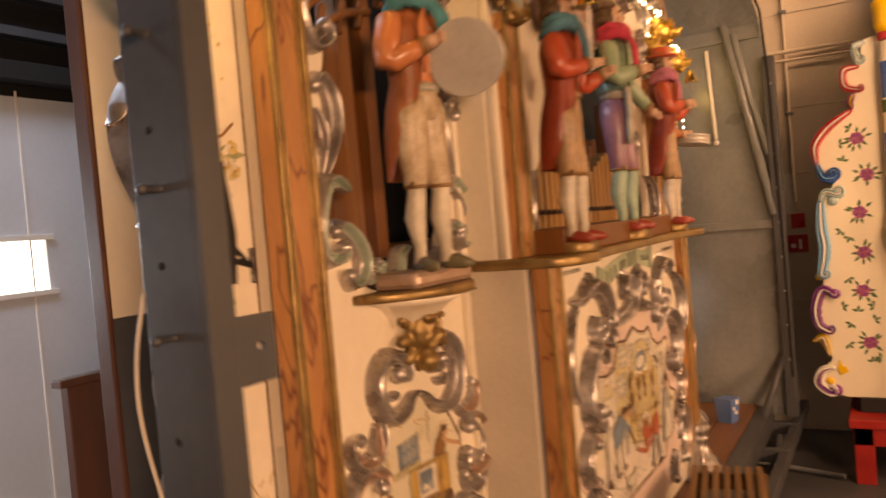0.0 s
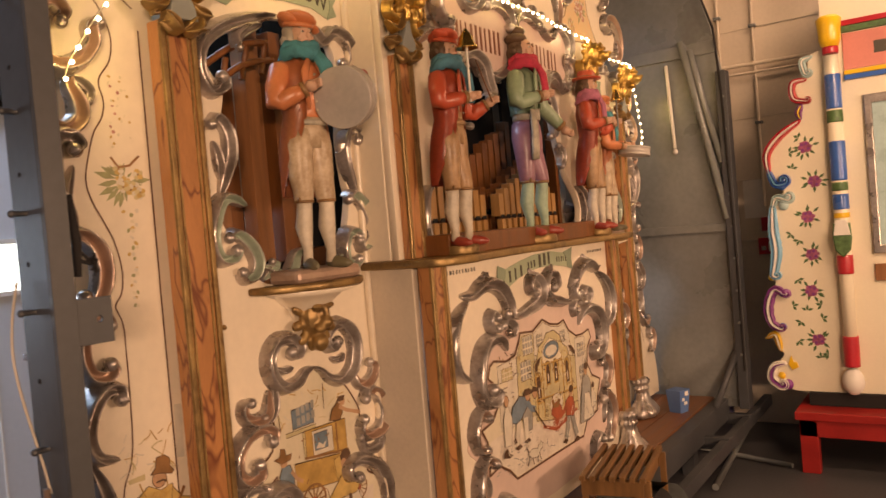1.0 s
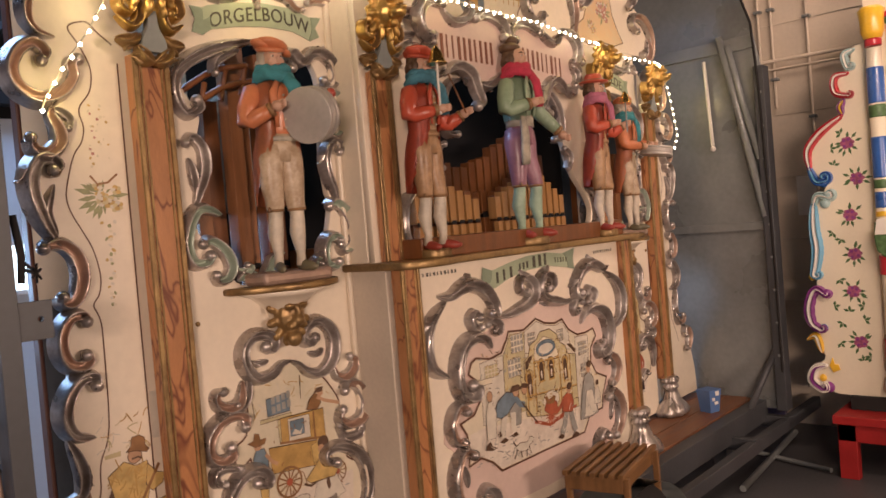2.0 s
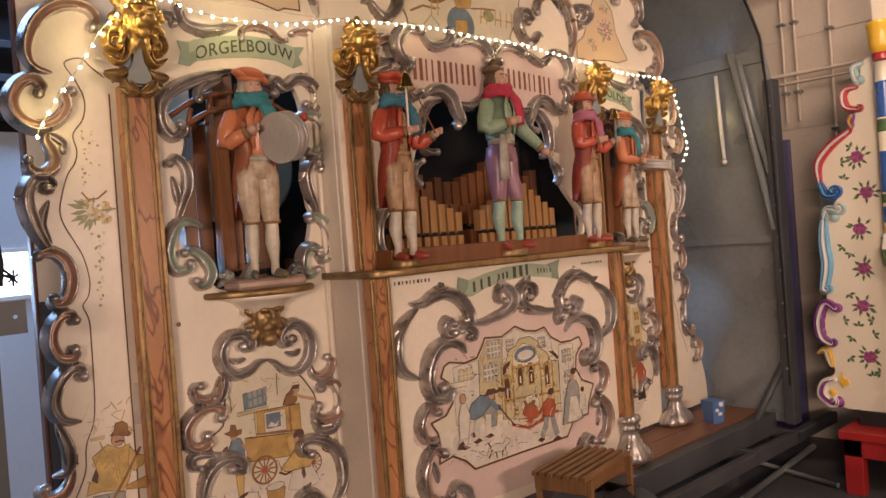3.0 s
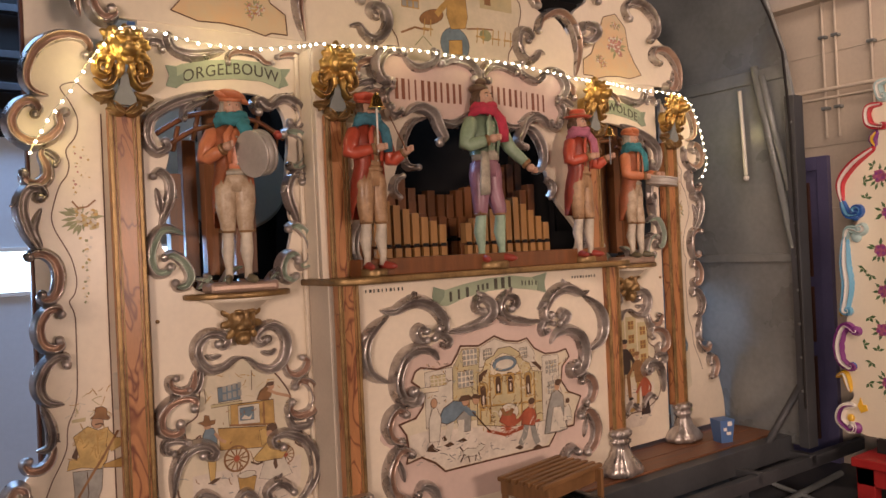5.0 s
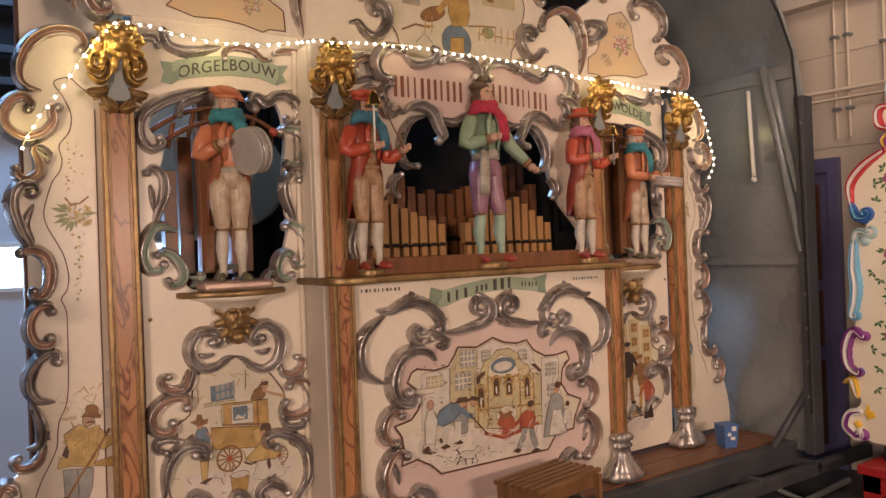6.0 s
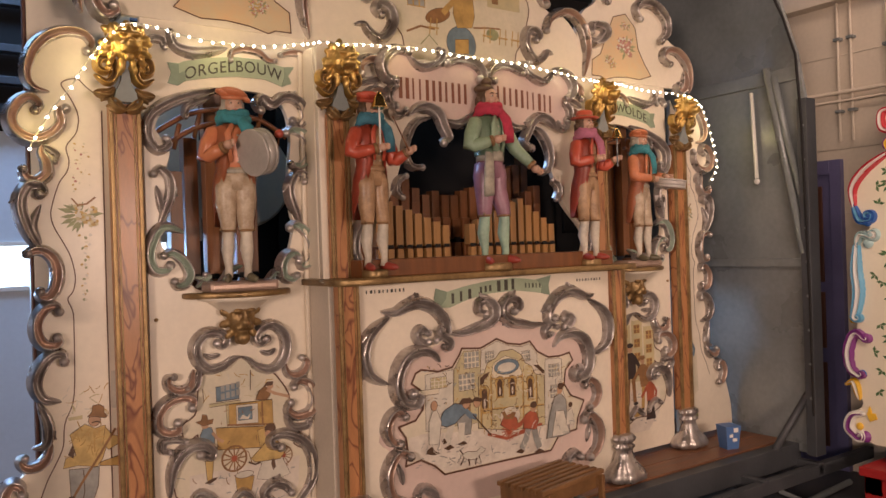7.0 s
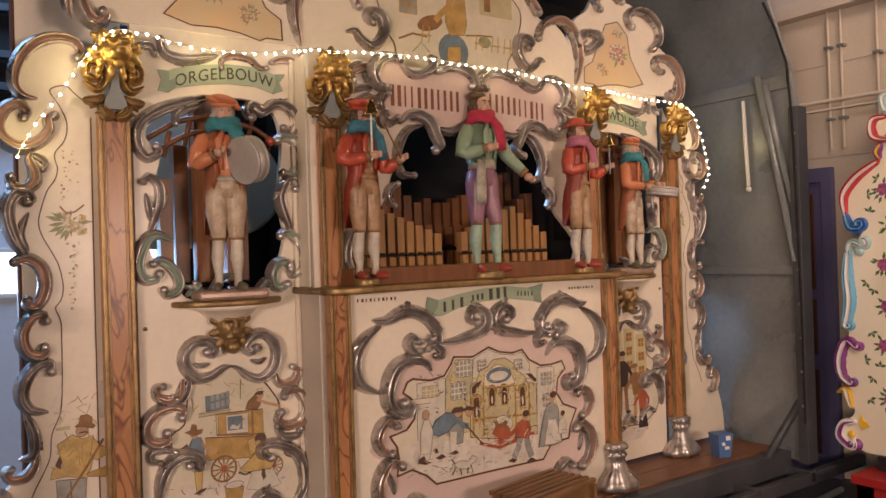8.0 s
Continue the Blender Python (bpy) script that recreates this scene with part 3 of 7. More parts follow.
def side_board(f, sgn):
    wing = plate("wing_panel", [f([(1.2, PB)] + [tuple(p) for p in spline(LOW_EDGE, 4)])], W, 0.03, CREAM, organ)
    line = [(1.139, 2.255), (1.10, 2.285), (1.069, 2.311), (1.018, 2.29), (1.048, 2.237), (1.071, 2.177), (1.063, 2.115), (1.028, 2.062), (1.036, 2.011), (1.027, 1.97), (1.0, 1.928), (0.975, 1.847), (0.971, 1.807), (0.982, 1.766), (1.008, 1.715), (1.031, 1.663), (1.044, 1.591), (1.036, 1.54), (1.017, 1.51), (1.031, 1.469), (1.034, 1.407), (1.027, 1.162), (0.994, 1.065), (0.986, 0.985), (0.962, 0.928), (0.933, 0.873), (0.908, 0.808)]
    ribbon_line("painted_line", f([tuple(p) for p in spline(line, 5)]), 0.004, W - 0.001, OUTLINE, wing)
    ribbon_line("painted_line", f([(1.152, 2.2), (1.148, 1.5), (1.146, 0.5)]), 0.0045, W - 0.001, OUTLINE, wing)

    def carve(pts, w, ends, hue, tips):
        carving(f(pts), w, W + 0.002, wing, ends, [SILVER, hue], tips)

    carve([(1.108, 2.411), (1.124, 2.442), (1.1, 2.476), (1.044, 2.483), (0.985, 2.461), (0.936, 2.415), (0.908, 2.352), (0.906, 2.296), (0.932, 2.263), (0.978, 2.255)], .040, "o-", PEACH, 0)
    carve([(0.929, 2.183), (0.944, 2.208), (0.918, 2.234), (0.878, 2.215), (0.85, 2.163), (0.862, 2.111), (0.914, 2.08), (0.974, 2.098), (1.012, 2.144), (1.009, 2.185), (1.028, 2.196)], .042, "oo", PEACH, 0)
    carve([(0.884, 1.974), (0.892, 1.945), (0.927, 1.932), (0.962, 1.96), (0.963, 2.001), (0.947, 2.04), (0.955, 2.065)], .040, "o-", PEACH, 0)
    carve([(0.944, 2.06), (0.972, 2.053), (0.997, 2.028), (0.989, 2.004)], .024, "-o", SILVERDARK, 0)
    carve([(0.935, 1.886), (0.95, 1.9), (0.932, 1.922), (0.9, 1.919), (0.878, 1.885), (0.873, 1.836), (0.887, 1.776), (0.912, 1.721), (0.943, 1.682)], .044, "o-", SILVERDARK, 1)
    carve([(0.939, 1.852), (0.918, 1.806), (0.913, 1.766), (0.937, 1.712)], .026, "--", SILVERDARK, 0)
    carve([(0.888, 1.678), (0.915, 1.691), (0.947, 1.686), (0.977, 1.655), (0.988, 1.604), (0.979, 1.554), (0.956, 1.523), (0.929, 1.525), (0.926, 1.543)], .042, "oo", PEACH, 0)
    carve([(0.984, 1.469), (0.977, 1.489), (0.944, 1.486), (0.915, 1.448), (0.91, 1.399), (0.928, 1.357), (0.964, 1.345), (0.984, 1.36), (0.976, 1.377)], .040, "oo", PEACH, 0)
    carve([(0.995, 1.288), (0.994, 1.314), (0.963, 1.317), (0.926, 1.287), (0.903, 1.236), (0.907, 1.19), (0.934, 1.156), (0.985, 1.145)], .042, "o-", SILVERDARK, 0)
    carve([(0.909, 1.156), (0.933, 1.097), (0.942, 1.045), (0.93, 0.997), (0.887, 0.991)], .036, "--", SILVERDARK, 1)
    carve([(0.95, 1.004), (0.934, 0.953), (0.903, 0.927), (0.864, 0.928), (0.847, 0.953), (0.86, 0.966)], .036, "-o", PEACH, 0)
    carve([(0.851, 0.838), (0.845, 0.869), (0.817, 0.88), (0.796, 0.855), (0.788, 0.808), (0.81, 0.755), (0.845, 0.753)], .042, "oo", PEACH, 0)
    x0, x1 = span(f, 1.29, 1.975)
    board = plate("side_panel", [f(rect(1.29, 1.975, PB, 2.62)), f([tuple(p) for p in spline(NICHE, 6, True)])], S, 0.03, CREAM, organ)

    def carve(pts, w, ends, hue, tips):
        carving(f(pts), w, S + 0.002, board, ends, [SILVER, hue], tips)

    carve([(1.369, 2.1), (1.379, 2.076), (1.338, 2.057), (1.308, 2.09), (1.3, 2.143), (1.318, 2.193), (1.376, 2.238), (1.451, 2.272), (1.541, 2.3), (1.614, 2.315)], .042, "o-", SILVERDARK, 0)
    carve([(1.447, 2.193), (1.454, 2.229), (1.495, 2.258), (1.551, 2.279)], .030, "o-", SILVERDARK, 0)
    carve([(1.753, 2.238), (1.737, 2.269), (1.764, 2.294), (1.803, 2.269), (1.848, 2.301), (1.899, 2.303), (1.941, 2.27), (1.95, 2.218), (1.915, 2.183), (1.888, 2.205)], .040, "oo", SILVERDARK, 1)
    carve([(1.856, 2.151), (1.889, 2.169), (1.94, 2.156), (1.969, 2.107), (1.96, 2.049), (1.92, 2.014), (1.876, 2.02)], .042, "oo", GREENISH, 0)
    carve([(1.933, 1.95), (1.942, 1.981), (1.901, 1.987), (1.871, 1.934), (1.876, 1.871), (1.9, 1.812), (1.916, 1.757)], .036, "o-", SILVERDARK, 1)
    carve([(1.859, 1.755), (1.896, 1.771), (1.943, 1.735), (1.969, 1.667), (1.954, 1.61), (1.915, 1.592), (1.898, 1.617)], .042, "oo", GREENISH, 0)
    carve([(1.885, 1.556), (1.864, 1.538), (1.83, 1.554), (1.824, 1.601), (1.845, 1.64), (1.881, 1.651), (1.898, 1.631)], .040, "oo", GREENISH, 0)
    carve([(1.319, 1.967), (1.347, 1.989), (1.381, 1.951), (1.383, 1.889), (1.362, 1.83), (1.337, 1.766)], .036, "o-", SILVERDARK, 1)
    carve([(1.33, 1.924), (1.341, 1.877), (1.347, 1.813)], .026, "--", SILVERDARK, 0)
    carve([(1.428, 1.743), (1.381, 1.765), (1.339, 1.762), (1.307, 1.717), (1.292, 1.654), (1.313, 1.6), (1.353, 1.596), (1.368, 1.619)], .042, "-o", GREENISH, 0)
    carve([(1.346, 1.656), (1.38, 1.666), (1.422, 1.636), (1.446, 1.583), (1.43, 1.544), (1.395, 1.536), (1.383, 1.556)], .038, "oo", GREENISH, 0)
    carve([(1.461, 1.567), (1.505, 1.554), (1.555, 1.522), (1.588, 1.556), (1.608, 1.589), (1.66, 1.607)], .034, "--", GREENISH, 1)
    carve([(1.747, 1.521), (1.773, 1.552), (1.798, 1.574), (1.817, 1.554)], .026, "-o", GREENISH, 0)
    carve([(1.471, 1.527), (1.498, 1.548), (1.521, 1.568), (1.503, 1.578)], .026, "-o", GREENISH, 0)
    carve([(1.539, 1.305), (1.563, 1.291), (1.58, 1.319), (1.549, 1.346), (1.491, 1.345), (1.455, 1.304), (1.461, 1.247), (1.504, 1.204), (1.561, 1.209), (1.6, 1.234), (1.642, 1.24)], .042, "o-", SILVERDARK, 0)
    carve([(1.488, 1.266), (1.517, 1.252), (1.555, 1.259)], .022, "--", SILVERDARK, 0)
    carve([(1.745, 1.304), (1.717, 1.285), (1.697, 1.313), (1.729, 1.351), (1.778, 1.359), (1.822, 1.32), (1.832, 1.26), (1.81, 1.204), (1.76, 1.175), (1.705, 1.192), (1.67, 1.224), (1.638, 1.241)], .042, "o-", SILVERDARK, 0)
    carve([(1.719, 1.255), (1.757, 1.242), (1.787, 1.26)], .022, "--", SILVERDARK, 0)
    carve([(1.449, 1.211), (1.432, 1.147), (1.388, 1.133), (1.351, 1.153), (1.346, 1.186), (1.369, 1.192)], .036, "-o", PEACH, 0)
    carve([(1.474, 1.219), (1.463, 1.159), (1.44, 1.126), (1.421, 1.138)], .026, "-o", SILVERDARK, 0)
    carve([(1.434, 1.066), (1.441, 1.096), (1.403, 1.112), (1.345, 1.1), (1.306, 1.057), (1.307, 1.003), (1.345, 0.976), (1.381, 0.985), (1.378, 1.016)], .042, "oo", PEACH, 0)
    carve([(1.408, 0.939), (1.361, 0.954), (1.323, 0.947), (1.322, 0.915), (1.351, 0.906)], .032, "oo", SILVERDARK, 0)
    carve([(1.46, 0.878), (1.497, 0.86), (1.511, 0.884), (1.481, 0.914), (1.429, 0.918), (1.38, 0.888), (1.351, 0.824), (1.341, 0.729)], .044, "o-", SILVERDARK, 0)
    carve([(1.822, 1.203), (1.833, 1.154), (1.871, 1.138), (1.912, 1.159), (1.924, 1.194), (1.896, 1.211)], .034, "-o", PEACH, 0)
    carve([(1.856, 1.093), (1.883, 1.118), (1.933, 1.095), (1.957, 1.032), (1.929, 0.976), (1.867, 0.966), (1.828, 0.995), (1.839, 1.029)], .042, "oo", PEACH, 0)
    carve([(1.822, 0.973), (1.85, 0.924), (1.912, 0.919), (1.926, 0.948)], .032, "oo", SILVERDARK, 0)
    carve([(1.79, 0.852), (1.756, 0.862), (1.75, 0.893), (1.795, 0.907), (1.849, 0.893), (1.902, 0.856), (1.935, 0.784), (1.932, 0.701), (1.891, 0.637), (1.839, 0.601)], .044, "o-", SILVERDARK, 0)
    carve([(1.731, 0.636), (1.718, 0.68), (1.756, 0.709), (1.805, 0.693), (1.831, 0.657)], .040, "oo", SILVERDARK, 1)
    carve([(1.422, 0.706), (1.455, 0.73), (1.499, 0.71), (1.531, 0.674)], .030, "oo", SILVERDARK, 0)
    carve([(1.581, 0.663), (1.629, 0.701), (1.681, 0.651)], .030, "oo", SILVERDARK, 0)
    carve([(1.395, 2.51), (1.415, 2.465), (1.457, 2.448), (1.523, 2.451), (1.626, 2.479)], .040, "o-", SILVERDARK, 1)
    carve([(1.634, 2.43), (1.642, 2.465), (1.685, 2.484), (1.756, 2.478), (1.794, 2.45), (1.824, 2.449)], .026, "oo", PEACH, 0)
    carve([(1.845, 2.475), (1.893, 2.494), (1.944, 2.491), (1.969, 2.46)], .028, "oo", PEACH, 0)
    carve([(1.306, 2.452), (1.331, 2.483), (1.369, 2.481), (1.376, 2.452)], .030, "oo", SILVERDARK, 0)
    # brown lattice in the arch
    for p, q in (((1.36, 2.07), (1.62, 2.19)), ((1.34, 2.13), (1.60, 2.24)), ((1.66, 2.22), (1.88, 2.14))):
        m = ((p[0] + q[0]) / 2, (p[1] + q[1]) / 2 + 0.025)
        bm = bmesh.new()
        tube(bm, [(*v[:1], S + 0.03, v[1]) for v in [tuple(k) for k in spline(f([p, m, q]), 5)]], [0.011] * 11, 6)
        part("lattice_bar", bm, PIPEDARK, board, "brown lattice bar")
    for x, z in ((1.42, 2.12), (1.50, 2.165), (1.58, 2.19), (1.76, 2.20)):
        bm = bmesh.new()
        a, b = f([(x - 0.01, z - 0.05), (x + 0.015, z + 0.05)])
        tube(bm, [(a[0], S + 0.03, a[1]), (b[0], S + 0.03, b[1])], [0.01, 0.01], 6)
        part("lattice_bar", bm, PIPEDARK, board, "brown lattice bar")
    # banner with its folded ends
    ban = [(1.39, 2.325), (1.42, 2.35), (1.42, 2.315), (1.46, 2.335), (1.55, 2.355), (1.66, 2.37), (1.78, 2.37), (1.86, 2.345), (1.86, 2.375), (1.90, 2.365), (1.885, 2.395), (1.91, 2.43), (1.86, 2.43), (1.78, 2.45), (1.66, 2.45), (1.55, 2.435), (1.45, 2.41), (1.43, 2.40), (1.39, 2.40), (1.405, 2.365)]
    plate("banner", [f(ban)], S - 0.004, 0.003, BANNER, board, "pale green lettered ribbon", 0.0008)
    for fold in ([(1.385, 2.318), (1.425, 2.312), (1.455, 2.335), (1.455, 2.375), (1.43, 2.36), (1.43, 2.395), (1.385, 2.40), (1.40, 2.36)], [(1.85, 2.345), (1.895, 2.362), (1.88, 2.395), (1.91, 2.435), (1.865, 2.43), (1.868, 2.39)]):
        plate("banner_fold", [f(fold)], S - 0.0062, 0.002, BANNERDARK, board, "darker green ribbon fold", 0.0005)
    # domed bolts in the board
    for x, z in ((1.315, 1.413), (1.955, 1.40), (1.95, 0.66)):
        q = f([(x, z)])[0]
        bm = bmesh.new()
        ball(bm, (q[0], S - 0.002, q[1]), 0.008, seg=8)
        part("bolt", bm, OLDGOLD, board)
    # return wall and its edge bead
    r0, r1 = span(f, 1.945, 1.975)
    # Greyer than the cream front: the side's shading is put into its colour.
    ret = boxpart("return_wall", (r0, r1, C + 0.03, S, PB, 1.5395), RETURN, organ, "cream return wall with its shading in grey-cream paint")
    boxpart("return_wall", (r0, r1, CU + 0.03, S, 1.54, 2.5), CREAM, organ, "cream return wall")
    e0, e1 = span(f, 1.925, 1.945)
    boxpart("edge_bead", (e0, e1, S - 0.02, S, PB, 2.5), CREAM, ret, "", 0.006)


both(side_board)

CENTRE_OPEN = [(2.16, 1.575), (2.13, 1.70), (2.27, 1.86), (2.34, 2.02), (2.39, 2.16), (2.52, 2.25), (XC, 2.28)]
opening = [tuple(p) for p in spline(CENTRE_OPEN, 6)]
opening = opening + mirror(opening)[::-1][1:]
centre = plate("centre_panel", [rect(1.98, 2 * XC - 1.98, PB, 1.512)], C, 0.03, CREAM, organ)
upper = plate("upper_centre_panel", [rect(1.95, 2 * XC - 1.95, 1.54, 2.50), opening], CU, 0.03, CREAM, organ)


def centre_half(f, sgn):
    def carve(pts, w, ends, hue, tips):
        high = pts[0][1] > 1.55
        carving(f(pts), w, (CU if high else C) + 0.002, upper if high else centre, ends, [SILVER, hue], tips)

    carve([(2.164, 1.394), (2.229, 1.387), (2.292, 1.412), (2.358, 1.419), (2.431, 1.39), (2.479, 1.332), (2.483, 1.282), (2.451, 1.292)], .052, "-o", SILVERDARK, 2)
    carve([(2.309, 1.413), (2.333, 1.435), (2.34, 1.464)], .022, "--", SILVERDARK, 0)
    carve([(2.207, 1.372), (2.129, 1.327), (2.084, 1.27), (2.074, 1.197), (2.103, 1.129), (2.19, 1.085)], .048, "--", SILVERDARK, 2)
    carve([(2.387, 1.246), (2.352, 1.249), (2.333, 1.283), (2.36, 1.305), (2.388, 1.285)], .040, "oo", SILVERDARK, 0)
    carve([(2.451, 1.151), (2.417, 1.194), (2.35, 1.213), (2.278, 1.194), (2.237, 1.141), (2.223, 1.062), (2.254, 1.001), (2.313, 0.985), (2.331, 1.016), (2.3, 1.035)], .056, "-o", SILVERDARK, 0)
    carve([(2.431, 1.249), (2.47, 1.263), (2.509, 1.237), (2.498, 1.206), (2.469, 1.218)], .034, "oo", SILVERDARK, 0)
    carve([(2.26, 0.942), (2.225, 0.969), (2.185, 0.944), (2.169, 0.892), (2.192, 0.844), (2.231, 0.832)], .044, "oo", PEACH, 0)
    carve([(2.276, 0.772), (2.232, 0.797), (2.186, 0.76), (2.165, 0.693), (2.184, 0.618), (2.243, 0.582)], .050, "oo", PEACH, 0)
    carve([(2.412, 0.539), (2.39, 0.595), (2.336, 0.621), (2.303, 0.593)], .044, "oo", SILVERDARK, 0)
    carve([(2.217, 0.759), (2.237, 0.703), (2.246, 0.653)], .024, "--", SILVERDARK, 0)
    carve([(2.504, 1.27), (2.578, 1.268), (2.648, 1.28), (2.713, 1.295), (2.761, 1.33), (2.759, 1.379), (2.718, 1.408), (2.672, 1.393), (2.67, 1.36), (2.702, 1.345)], .046, "-o", SILVERDARK, 2)
    # round the opening
    carve([(2.506, 2.24), (2.424, 2.217), (2.374, 2.151), (2.359, 2.076), (2.386, 2.018), (2.44, 2.012)], .036, "-o", SILVERDARK, 0)
    carve([(2.355, 1.972), (2.317, 1.951), (2.307, 1.912), (2.334, 1.877)], .032, "oo", SILVERDARK, 1)
    carve([(2.175, 1.784), (2.128, 1.766), (2.094, 1.709), (2.091, 1.638), (2.122, 1.589), (2.176, 1.577)], .046, "-o", SILVERDARK, 0)
    carve([(2.143, 2.397), (2.148, 2.446), (2.204, 2.471), (2.27, 2.459)], .044, "oo", PEACH, 0)
    carve([(2.125, 2.269), (2.17, 2.313), (2.232, 2.338), (2.293, 2.314)], .040, "--", PEACH, 1)
    carve([(2.128, 2.353), (2.184, 2.377), (2.251, 2.388)], .030, "--", SILVERDARK, 0)

both(centre_half)
picture_outline = [(2.773, 1.224), (2.839, 1.196), (2.914, 1.184), (2.975, 1.194), (3.019, 1.141), (3.09, 1.106), (3.164, 1.104), (3.229, 1.114), (3.25, 1.075), (3.199, 1.031), (3.188, 0.962), (3.231, 0.901), (3.319, 0.866), (3.272, 0.783), (3.262, 0.728), (3.148, 0.724), (3.089, 0.654), (2.756, 0.657), (2.462, 0.657), (2.412, 0.703), (2.34, 0.741), (2.263, 0.728), (2.276, 0.789), (2.267, 0.85), (2.233, 0.899), (2.318, 0.915), (2.358, 0.957), (2.365, 1.005), (2.344, 1.045), (2.304, 1.074), (2.326, 1.115), (2.355, 1.128), (2.443, 1.111), (2.52, 1.122), (2.558, 1.168), (2.575, 1.199), (2.68, 1.189)]
PINKH = [(XC, 1.30), (2.62, 1.28), (2.50, 1.24), (2.40, 1.21), (2.26, 1.14), (2.22, 1.04), (2.27, 0.96), (2.18, 0.92), (2.14, 0.85), (2.20, 0.79), (2.17, 0.70), (2.2, 0.58), (2.3, 0.52), (XC, 0.50)]
ph = [tuple(p) for p in spline(PINKH, 3)]
plate("pink_field", [ph + mirror(ph)[::-1][1:-1]], C - 0.003, 0.003, PINK, centre, "pale pink painted field", 0.0005)

# shelf under the figures and the two brackets
bm = bmesh.new()
sh = [(1.915, S - 0.001), (1.915, 0.80), (1.93, 0.745), (1.97, 0.715), (2.10, 0.70), (2.20, 0.735), (2.45, 0.75)]
so = sh + mirror(sh)[::-1]
me = plate_mesh("shelf", [so], -1.54, 0.028, 0.006)
me.transform(Matrix.Rotation(radians(-90), 4, "X"))
link("shelf", me, OLDGOLD, organ, "gilt moulded shelf")
boxpart("pipe_sill", (2.06, 2 * XC - 2.06, C - 0.05, C + 0.12, 1.54, 1.612), PIPEDARK, organ, "red-brown sill board", 0.004)


def bracket(f, sgn):
    cx = f([(1.634, 0)])[0][0]
    o = [(cx + 0.22 * math.cos(a), S - 0.16 * math.sin(a)) for a in (math.pi * i / 20 for i in range(21))]
    me = plate_mesh("bracket_shelf", [o], -1.508, 0.022, 0.006)
    me.transform(Matrix.Rotation(radians(-90), 4, "X"))
    shelf = link("bracket_shelf", me, OLDGOLD, organ, "half-round gilt bracket shelf")
    bm = bmesh.new()
    box(bm, cx - 0.15, cx + 0.13, S - 0.13, S - 0.01, 1.508, 1.55, 0.014)
    part("rock_base", bm, PEACH, shelf, "pinkish painted base")
    bm = bmesh.new()
    cone = [(0.05, -0.10), (0.07, -0.06), (0.12, -0.02), (0.18, 0.0)]
    lathe(bm, cone, (cx, S, 1.486), seg=24)
    bmesh.ops.bisect_plane(bm, geom=bm.verts[:] + bm.edges[:] + bm.faces[:], plane_co=(0, S, 0), plane_no=(0, 1, 0), clear_outer=True)
    part("corbel", bm, CREAM, shelf)
    mask = bmesh.new()
    z = 1.395
    ball(mask, (cx, S - 0.035, z + 0.005), 0.056, (1, 0.85, 1.15))
    ball(mask, (cx, S - 0.082, z - 0.012), 0.026, (0.9, 1, 0.8))
    ball(mask, (cx, S - 0.085, z + 0.018), 0.013, (0.8, 1, 2.0))
    ball(mask, (cx, S - 0.055, z - 0.075), 0.026, (1.1, 0.9, 1.1))
    for s in (-1, 1):
        ball(mask, (cx + s * 0.025, S - 0.078, z + 0.036), 0.016, (1.4, 0.8, 0.6))
        ball(mask, (cx + s * 0.022, S - 0.078, z - 0.03), 0.018, (1, 0.9, 0.8))
        for k in range(6):
            a = radians(-80 + 34 * k)
            ball(mask, (cx + s * 0.066 * math.cos(a), S - 0.03, z + 0.078 * math.sin(a)), 0.017, (1, 0.8, 1.5), rot=Euler((0, s * (math.pi / 2 - a), 0)).to_quaternion())
    fused(part("lion_mask", mask, OLDGOLD, shelf, "gilt lion mask"), 0.004)


both(bracket)


def pilaster(x0, x1, front, z0, z1, parent):
    pil = boxpart("pilaster", (x0, x1, front, front + 0.05, z0, z1), MARBLE, parent, "marbled orange-brown pilaster")
    w = x1 - x0
    for a, b in ((x0 - 0.004, x0 + 0.12 * w), (x1 - 0.12 * w, x1 + 0.004)):
        boxpart("gilt_edge", (a, b, front - 0.008, front + 0.004, z0, z1), OLDGOLD, pil, "", 0.004)
    for a in (x0 + 0.17 * w, x1 - 0.23 * w):
        boxpart("gilt_fillet", (a, a + 0.06 * w, front - 0.004, front + 0.002, z0, z1), OLDGOLD, pil, "", 0.002)
    return pil


DROP = mat("grey_blue_drop_paint", (0.24, 0.26, 0.25), 0.4, var=0.2, bump=0.05)


